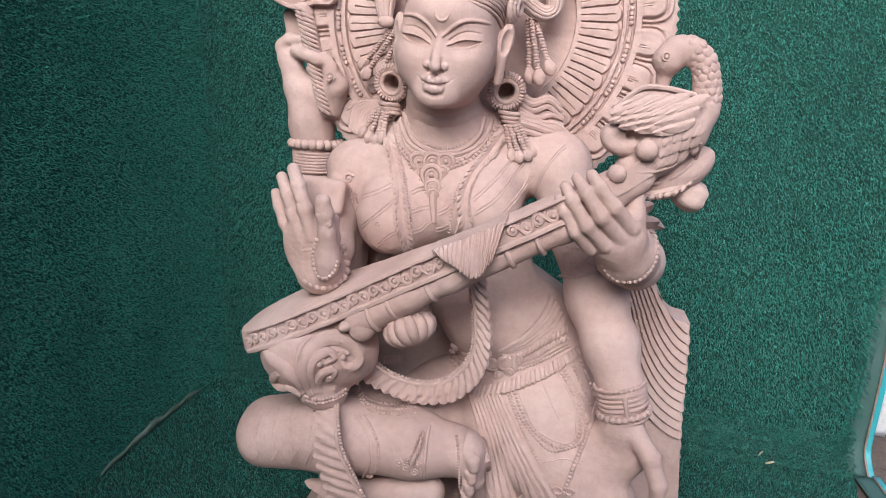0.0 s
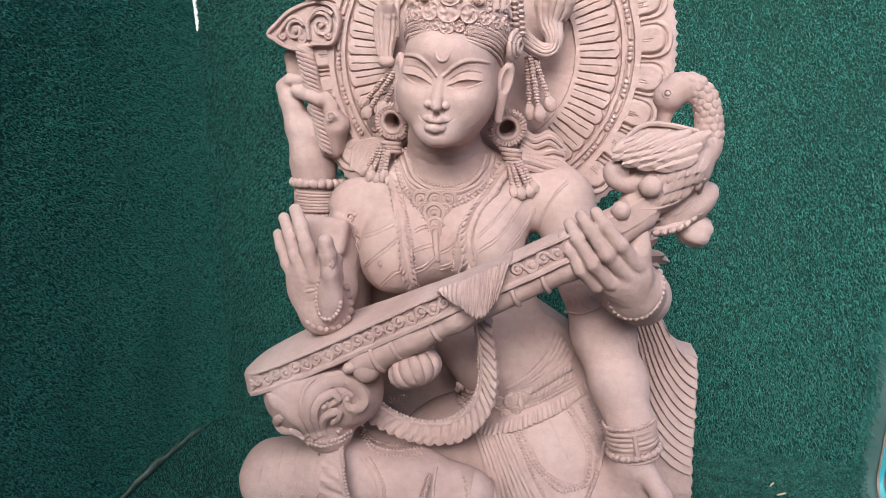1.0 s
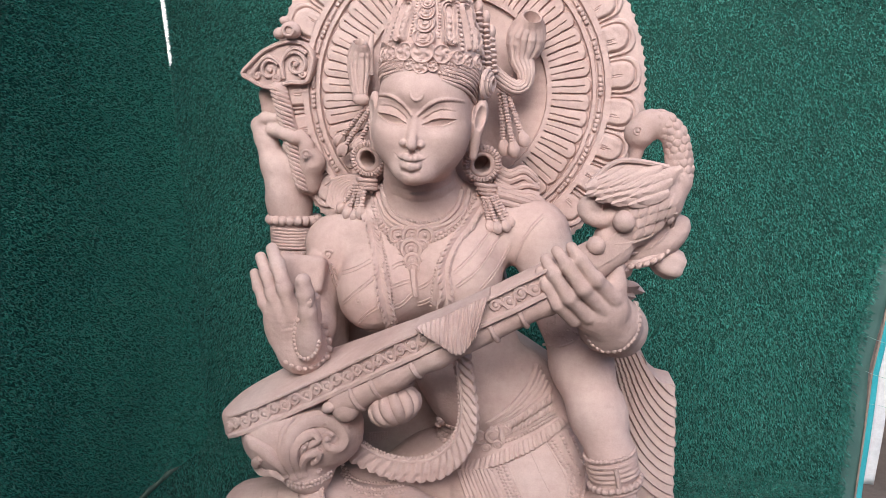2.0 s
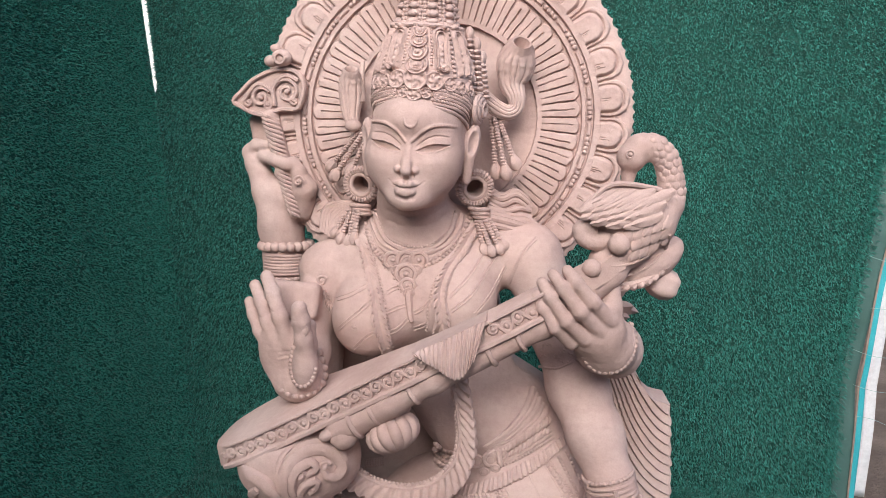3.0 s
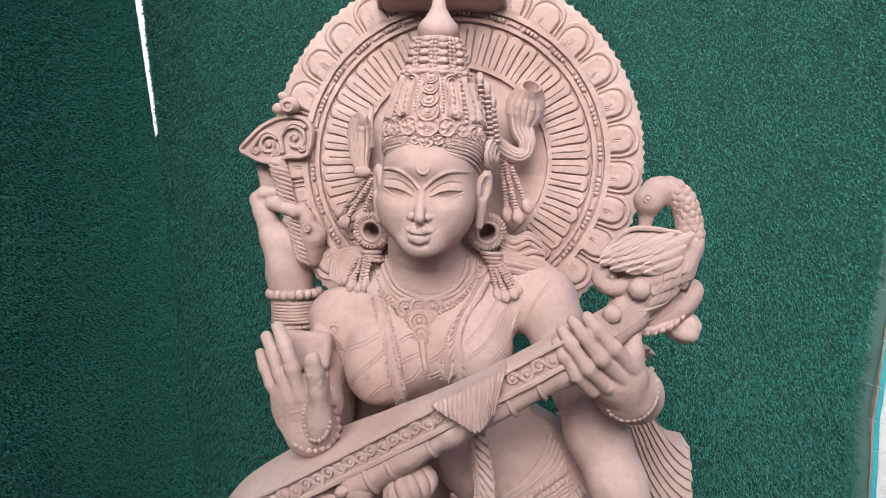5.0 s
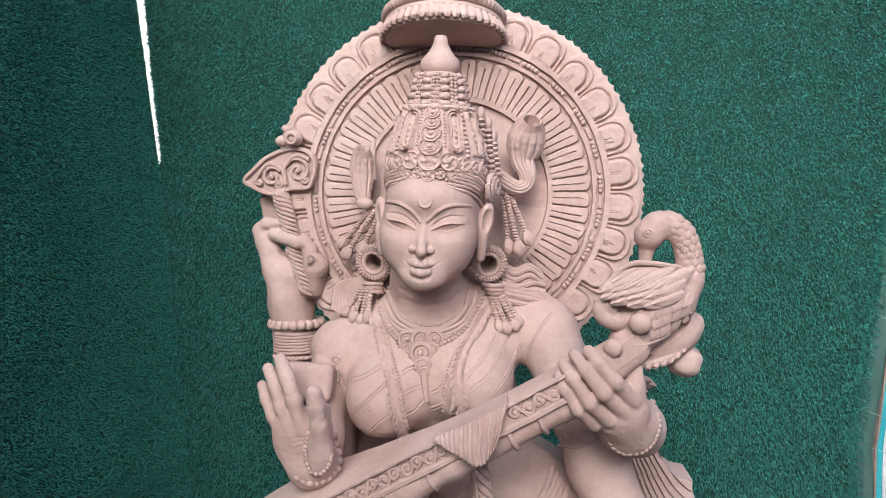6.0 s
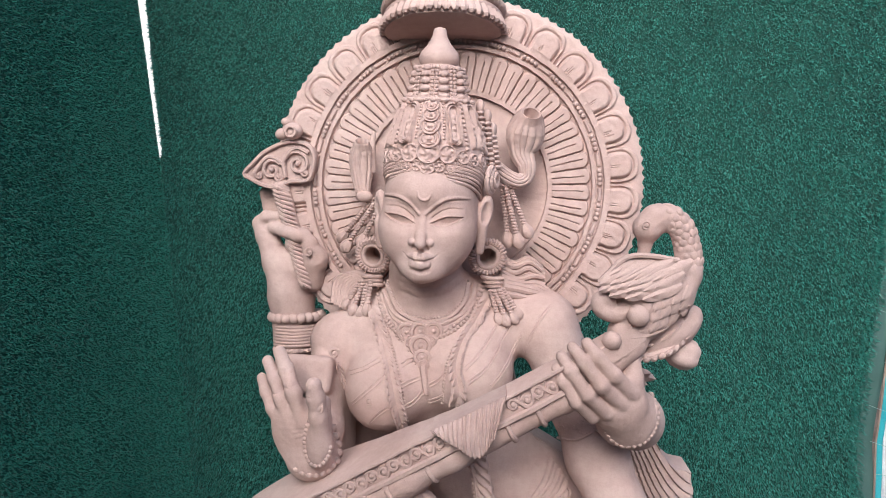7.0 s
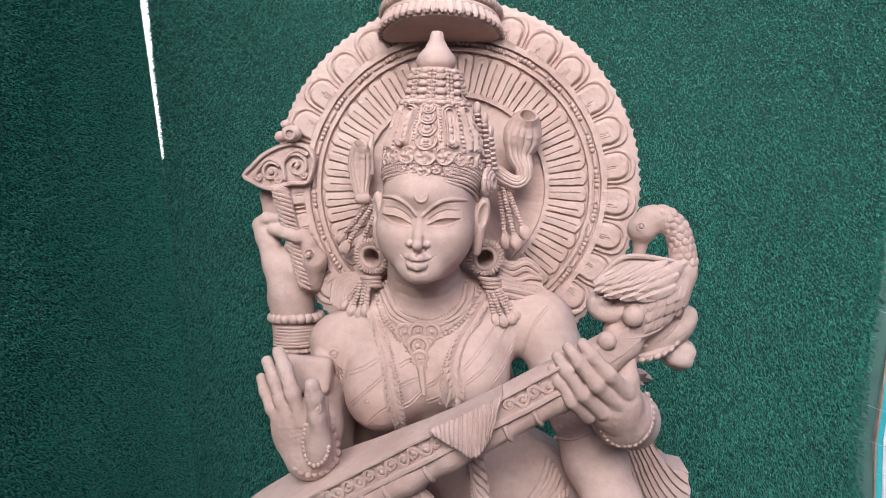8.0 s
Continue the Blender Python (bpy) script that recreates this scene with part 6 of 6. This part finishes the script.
def medallion(d0, w0, r, turn=0.0, high=0.0055, petals=5):
    """A carved disc: domed middle, swirling petals, raised rim."""
    x, z = spot(d0, w0)
    q, a = np.hypot(x, z) / r, np.arctan2(z, x)
    h = high * (0.62 + 0.30 * np.cos(petals * a + 3.5 * q + turn) * np.clip(1 - np.abs(q - 0.58) / 0.32, 0, 1)) + high * 0.55 * np.exp(-(q / 0.28) ** 2) + high * 0.40 * np.exp(-((q - 0.93) / 0.11) ** 2)
    h = h * np.clip((1.08 - q) / 0.10, 0, 1)
    np.maximum(relief, h, out=relief)


def crescent(d0, w0, r, high=0.006):
    """Nested arcs that open upwards round a boss."""
    x, z = spot(d0, w0)
    q, a = np.hypot(x, z * 1.1) / r, np.arctan2(z, x)
    low = np.clip((0.75 - np.sin(a)) / 0.25, 0, 1)
    h = high * (np.exp(-((q - 0.92) / 0.13) ** 2) * low + 0.75 * np.exp(-((q - 0.58) / 0.12) ** 2) * low + 0.95 * np.exp(-(q / 0.30) ** 2) + 0.30 * (q < 1))
    np.maximum(relief, h, out=relief)


def frond(d0, w0, w1, wide, lean=0.0, high=0.005, lobes=4):
    """A lobed leaf standing on the crown."""
    x, z = spot(d0, w0)
    v = np.clip(z / (w1 - w0), 0, 1)
    x = x - lean * v * v
    edge = wide * (0.35 + 1.1 * np.sin(math.pi * np.clip(v * 0.8 + 0.12, 0, 1))) * (0.72 + 0.28 * np.abs(np.sin(math.pi * lobes * v)))
    u = np.abs(x) / edge
    h = high * np.clip((1 - u) / 0.25, 0, 1) * (0.70 + 0.30 * np.cos(math.pi * 2 * (lobes * v - 0.6 * u))) + 0.35 * high * np.exp(-(x / (0.16 * wide)) ** 2) * (u < 1)
    np.maximum(relief, np.where((z > 0) & (z < w1 - w0), h, 0), out=relief)


def pearls(d0, w0, w1, r=0.0034, high=0.005, gap=2.1):
    x, z = spot(d0, w0)
    zz = np.mod(z, r * gap) - r * gap / 2
    h = high * np.sqrt(np.clip(1 - (x * x + zz * zz) / (r * r), 0, 1))
    np.maximum(relief, np.where((z > 0) & (z < w1 - w0), h, 0), out=relief)


def niche(d0, w0, w1, half, high=0.0065):
    """A round-headed arch of two nested cords with a bud inside."""
    x, z = spot(d0, w0)
    spring = (w1 - w0) - half
    r = np.where(z > spring, np.hypot(x, z - spring), np.abs(x))
    h = high * (np.exp(-((r - half) / 0.0019) ** 2) + 0.8 * np.exp(-((r - half * 0.60) / 0.0016) ** 2) + 0.25 * (r < half))
    h = h + 0.9 * high * np.exp(-(x / (half * 0.30)) ** 2 - ((z - 0.45 * (w1 - w0)) / (0.30 * (w1 - w0))) ** 2) * (0.75 + 0.25 * np.cos(z / 0.0016))
    np.maximum(relief, np.where(z < w1 - w0 + 0.004, h * np.clip(z / 0.006, 0, 1), 0), out=relief)


medallion(0, 0.113, 0.0200, 0.0, 0.0085)
for s_ in (-1, 1):
    medallion(s_ * 21, 0.110, 0.0160, 1.0, 0.0070)
    medallion(s_ * 39, 0.105, 0.0125, 2.0, 0.006)
    medallion(s_ * 55, 0.100, 0.0110, 0.5, 0.006)
    medallion(s_ * 72, 0.098, 0.0115, 0.5, 0.006)
    medallion(s_ * 12, 0.0885, 0.0095, 0.5, 0.0065)
    medallion(s_ * 25, 0.0865, 0.0085, 1.5, 0.006)
    medallion(s_ * 36, 0.0835, 0.0065, 2.5, 0.005)
    niche(s_ * 31, 0.124, 0.199, 0.0125, 0.0075)
    crescent(s_ * 31, 0.134, 0.0085, 0.0085)
    frond(s_ * 86, 0.112, 0.165, 0.0120, s_ * 0.004, 0.007, 2)
    frond(s_ * 88, 0.160, 0.200, 0.0100, -s_ * 0.003, 0.006, 2)
    frond(s_ * 110, 0.105, 0.190, 0.012, 0.0, 0.005, 7)
    niche(s_ * 62, 0.118, 0.197, 0.0110, 0.0070)
    pearls(s_ * 46.5, 0.116, 0.202, 0.0038, 0.0065)
    pearls(s_ * 76, 0.108, 0.202)
    pearls(s_ * 99, 0.105, 0.202)
    pearls(s_ * 17.5, 0.135, 0.202, 0.0026, 0.004)
crescent(0, 0.137, 0.0190, 0.008)
crescent(0, 0.159, 0.0165, 0.0075)
crescent(0, 0.178, 0.0140, 0.007)
crescent(0, 0.194, 0.0115, 0.006)
medallion(0, 0.0865, 0.0125, 0.4, 0.008)
cg = np.radians(crown_d - 90)
cv = np.stack([(crown_r + relief) * np.cos(cg), (crown_r + relief) * np.sin(cg), crown_w], axis=-1).reshape(-1, 3)
nr, nc = crown_d.shape
ci = np.arange(nr - 1)[:, None] * nc + np.arange(nc - 1)[None]
rough_from = carving.n
carving.add(cv, np.stack([ci, ci + 1, ci + nc + 1, ci + nc], axis=-1).reshape(-1, 4), CROWN)
rough_to = carving.n
for s_ in (-1, 1):
    for k in range(7):
        L = [crown_at(s_ * d, 0.074 + 0.0062 * k - 0.046 * (d / 95) ** 2, 0.003 - 0.0003 * k) for d in (20, 31, 45, 60, 75, 92)]
        if k in (1, 4, 6):
            for p in along(L, 0.0052):
                carving.ball(p, 0.0033, 7, 5)
        else:
            carving.tube(along(L, 0.006), 0.0031, 6)
carving.tube(along([crown_at(d, 0.068 - 0.052 * (d / 95) ** 2, 0.0035) for d in (-95, -75, -55, -35, -18, 0, 18, 35, 55, 75, 95)], 0.006), 0.0038, 7)
crown_ring(0.205, 0.0040, 0.001)
for q in range(9):
    d = 20 + q * 40
    for k, w in enumerate((0.2105, 0.2240, 0.2370, 0.2495, 0.2605)):
        r0 = 0.0112 - 0.0008 * k
        carving.ball(crown_at(d + random.uniform(-1, 1), w, 0.0), (r0, r0, 0.0062), 12, 7)
        carving.tube([crown_at(d + math.degrees(r0 * 0.95 * math.cos(b) / 0.048), w - 0.0015 + 0.0072 * math.sin(b), 0.0048 - 0.0030 * abs(math.cos(b))) for b in np.linspace(0.0, math.pi, 9)], 0.0017, 6)
    for w in np.arange(0.209, 0.265, 0.0066):
        for side_d in (15.5, 24.5):
            carving.ball(crown_at(d + side_d, w, 0.002), 0.0037, 8, 5)
    carving.tube([crown_at(d + 20, w, -0.001) for w in (0.206, 0.225, 0.245, 0.265)], 0.0018, 6)
for q in range(18):
    carving.ball(crown_at(q * 20, 0.2035, 0.002), (0.0085, 0.0085, 0.0055) if q % 2 else (0.0055, 0.0055, 0.0045), 10, 6)
crown_ring(0.266, 0.0032, 0.001)
# stepped combs standing behind the crown
for x, w0, w1, back in ((0.090, 0.10, 0.190, 0.02), (0.103, 0.09, 0.172, 0.03), (0.114, 0.085, 0.148, 0.04), (-0.090, 0.10, 0.15, 0.03)):
    for w in np.arange(w0, w1, 0.0095):
        k = (w - w0) / (w1 - w0)
        carving.ball(CROWN @ Vector((x - (0.012 * k if x > 0 else -0.012 * k), back, w)), (0.0085, 0.016, 0.0056), 10, 6)
    carving.ball(CROWN @ Vector((x - (0.012 if x > 0 else -0.012), back, w1 + 0.008)), (0.0085, 0.012, 0.014), 10, 7)
# side rosettes from which the hair loops start
for q in range(3):
    hoop(CROWN @ Vector((0.106 + 0.004 * q, -0.002 + 0.004 * q, 0.062)), CROWN.to_3x3() @ Vector((1, -0.25, 0)), 0.024 - 0.006 * q, 0.0052, 24, 7, 22, 0.0036)

# ---- hair loops, strands, ear ornaments ----
def hair_loop(path, radii, mouth, folds, groove=0.13):
    """A gathered loop of hair: combed lengthwise, swelling towards a hollow mouth that opens forward."""
    L = np.array(along(path, count=56))
    R = np.interp(np.linspace(0, 1, 56), np.linspace(0, 1, len(radii)), radii)
    T = np.gradient(L, axis=0) * np.array((1.0, 0.78, 1.0))
    T /= np.linalg.norm(T, axis=1, keepdims=True)
    side = np.array((T[0][2], 0.0, -T[0][0]))
    ang = 2 * math.pi * np.arange(96) / 96
    comb = np.exp(-(((folds * ang / (2 * math.pi) + 0.15 * np.sin(3 * ang)) % 1.0 - 0.5) / 0.15) ** 2)
    rings = []
    for q, (p, t, r) in enumerate(zip(L, T, R)):
        side = side - (side @ t) * t
        side = side / np.linalg.norm(side)
        up = np.cross(side, t)
        rr = r * (1 - groove * comb * min(1.0, (55 - q) / 12))
        rings.append([tuple(p + k * (math.cos(g) * side + 0.86 * math.sin(g) * up)) for k, g in zip(rr, ang)])
    for back, k in ((-0.003, mouth * 1.18), (-0.001, mouth), (0.010, mouth * 0.92), (0.026, mouth * 0.70), (0.032, mouth * 0.2)):
        rings.append([tuple(L[-1] - t * back + k * (math.cos(g) * side + 0.95 * math.sin(g) * up)) for g in ang])
    carving.loft(rings)


hair_loop([(-0.082, 1.415, 1.504), (-0.066, 1.425, 1.492), (-0.047, 1.430, 1.479), (-0.029, 1.435, 1.473), (-0.014, 1.440, 1.482), (-0.012, 1.440, 1.502), (-0.020, 1.446, 1.526), (-0.017, 1.447, 1.550), (-0.013, 1.442, 1.572), (-0.008, 1.430, 1.591), (-0.003, 1.412, 1.604)], [0.0175, 0.0170, 0.0165, 0.0160, 0.0165, 0.0200, 0.0280, 0.0380, 0.0400, 0.0330, 0.0210], 0.0160, 13)
hair_loop([(-0.345, 1.442, 1.448), (-0.350, 1.448, 1.472), (-0.351, 1.454, 1.502), (-0.350, 1.452, 1.526), (-0.347, 1.444, 1.546), (-0.344, 1.432, 1.559)], [0.0130, 0.0180, 0.0235, 0.0265, 0.0245, 0.0155], 0.0110, 11)
carving.tube(along([(-0.336, 1.458, 1.500), (-0.329, 1.455, 1.546), (-0.324, 1.455, 1.580)], 0.006), np.linspace(0.0150, 0.0040, len(along([(-0.336, 1.458, 1.500), (-0.329, 1.455, 1.546), (-0.324, 1.455, 1.580)], 0.006))), 10)
carving.ball((-0.344, 1.435, 1.449), (0.018, 0.012, 0.012), 12, 8)
for c, ang in (((-0.324, 1.400, 1.331), -12), ((-0.093, 1.395, 1.325), 12)):
    E = Matrix.Translation(c) @ Euler((radians(6), 0, radians(ang))).to_matrix().to_4x4()
    w = E.to_3x3() @ Vector((0, 1, 0))
    hoop(c, w, 0.0215, 0.0050, 36, 10)
    carving.lathe([(0.030, 0.0), (0.0185, -0.001), (0.0175, 0.050), (0.0, 0.055)], 30, E @ Euler((radians(-90), 0, 0)).to_matrix().to_4x4())
    hoop(Vector(c) + w * 0.003, w, 0.030, 0.0075, 40, 10)
    for q in range(30):
        g = 2 * math.pi * q / 30
        o = E.to_3x3() @ Vector((math.cos(g), 0, math.sin(g)))
        carving.tube([Vector(c) + o * 0.0265 - w * 0.004, Vector(c) + o * 0.032 - w * 0.005, Vector(c) + o * 0.0375 + w * 0.002], [0.0022, 0.0034, 0.0034], 6)
    low = Vector(c) + Vector((0.008 if ang > 0 else -0.003, 0.0, -0.042))
    for k in range(3):
        hoop(low + Vector((0.002 * k, 0, -0.008 * k)), (0.1, 0.1, 1), 0.019 - 0.002 * k, 0.0045, 22, 7, 16, 0.0045)
for a, b in (((-0.088, 1.375, 1.261), (-0.076, 1.370, 1.215)), ((-0.081, 1.370, 1.261), (-0.062, 1.365, 1.212)), ((-0.071, 1.370, 1.262), (-0.047, 1.370, 1.215)), ((-0.064, 1.375, 1.264), (-0.040, 1.375, 1.223))):
    strand([a, b], 0.0062, 0.0105)
for a, b in (((-0.336, 1.390, 1.280), (-0.349, 1.390, 1.226)), ((-0.345, 1.395, 1.280), (-0.364, 1.395, 1.231)), ((-0.353, 1.400, 1.279), (-0.379, 1.410, 1.238)), ((-0.328, 1.385, 1.279), (-0.335, 1.380, 1.234))):
    strand([a, b], 0.0062, 0.0115)
for a, b in (((-0.062, 1.440, 1.461), (-0.053, 1.430, 1.367)), ((-0.056, 1.430, 1.463), (-0.034, 1.420, 1.364)), ((-0.049, 1.440, 1.465), (-0.017, 1.430, 1.383))):
    strand([a, b], 0.0062, 0.0135)
for a, b in (((-0.324, 1.430, 1.433), (-0.383, 1.450, 1.355)), ((-0.327, 1.440, 1.444), (-0.394, 1.470, 1.373)), ((-0.315, 1.420, 1.418), (-0.346, 1.430, 1.368))):
    strand([a, b], 0.0066, 0.0135)
# loose hair on the shoulders
for q in range(9):
    f = q / 8
    a = Vector((-0.338, 1.420, 1.297)).lerp(Vector((-0.345, 1.410, 1.281)), f)
    m = Vector((-0.407, 1.440, 1.281)).lerp(Vector((-0.362, 1.410, 1.252)), f)
    b = Vector((-0.419, 1.430, 1.231)).lerp(Vector((-0.364, 1.400, 1.209)), f)
    carving.tube(along([a, m, b], 0.006), 0.0052, 6)
LOCKS = (
    (4, ((-0.069, 1.440, 1.314), (-0.040, 1.450, 1.300), (-0.011, 1.455, 1.309), (0.016, 1.465, 1.290))),
    (4, ((-0.069, 1.440, 1.293), (-0.035, 1.450, 1.274), (-0.005, 1.455, 1.280), (0.021, 1.465, 1.274))),
    (5, ((-0.069, 1.420, 1.277), (-0.029, 1.440, 1.261), (0.011, 1.450, 1.255), (0.052, 1.460, 1.221))),
    (5, ((-0.064, 1.400, 1.268), (-0.024, 1.420, 1.256), (0.016, 1.440, 1.240), (0.063, 1.455, 1.206))),
)
for n, lock in LOCKS:
    for q in range(n):
        o = Vector((0.0, -0.010 - 0.003 * (q % 2), -0.0064 * q + 0.006))
        L = along([Vector(p) + o for p in lock], 0.006)
        carving.tube(L + np.array((0, -0.004 * (q % 2), 0)), np.linspace(0.0078, 0.0046, len(L)), 7)

shape = np.concatenate(carving.v)
for i, p in enumerate(shape):
    v = Vector(p)
    fine = 0.0001 if smooth_from <= i < smooth_to else 0.0009 if rough_from <= i < rough_to or halo_from <= i < halo_to else 0.0006
    shape[i] = p + 0.0009 * np.array(noise.noise_vector(v * 34.0)) + fine * np.array(noise.noise_vector(v * 115.0))
statue = mesh_object("statue", shape, carving.f, STONE)
statue.data.set_sharp_from_angle(angle=radians(42))
tagged(statue, "carved pink sandstone seated figure with nimbus and stringed instrument", "statue")
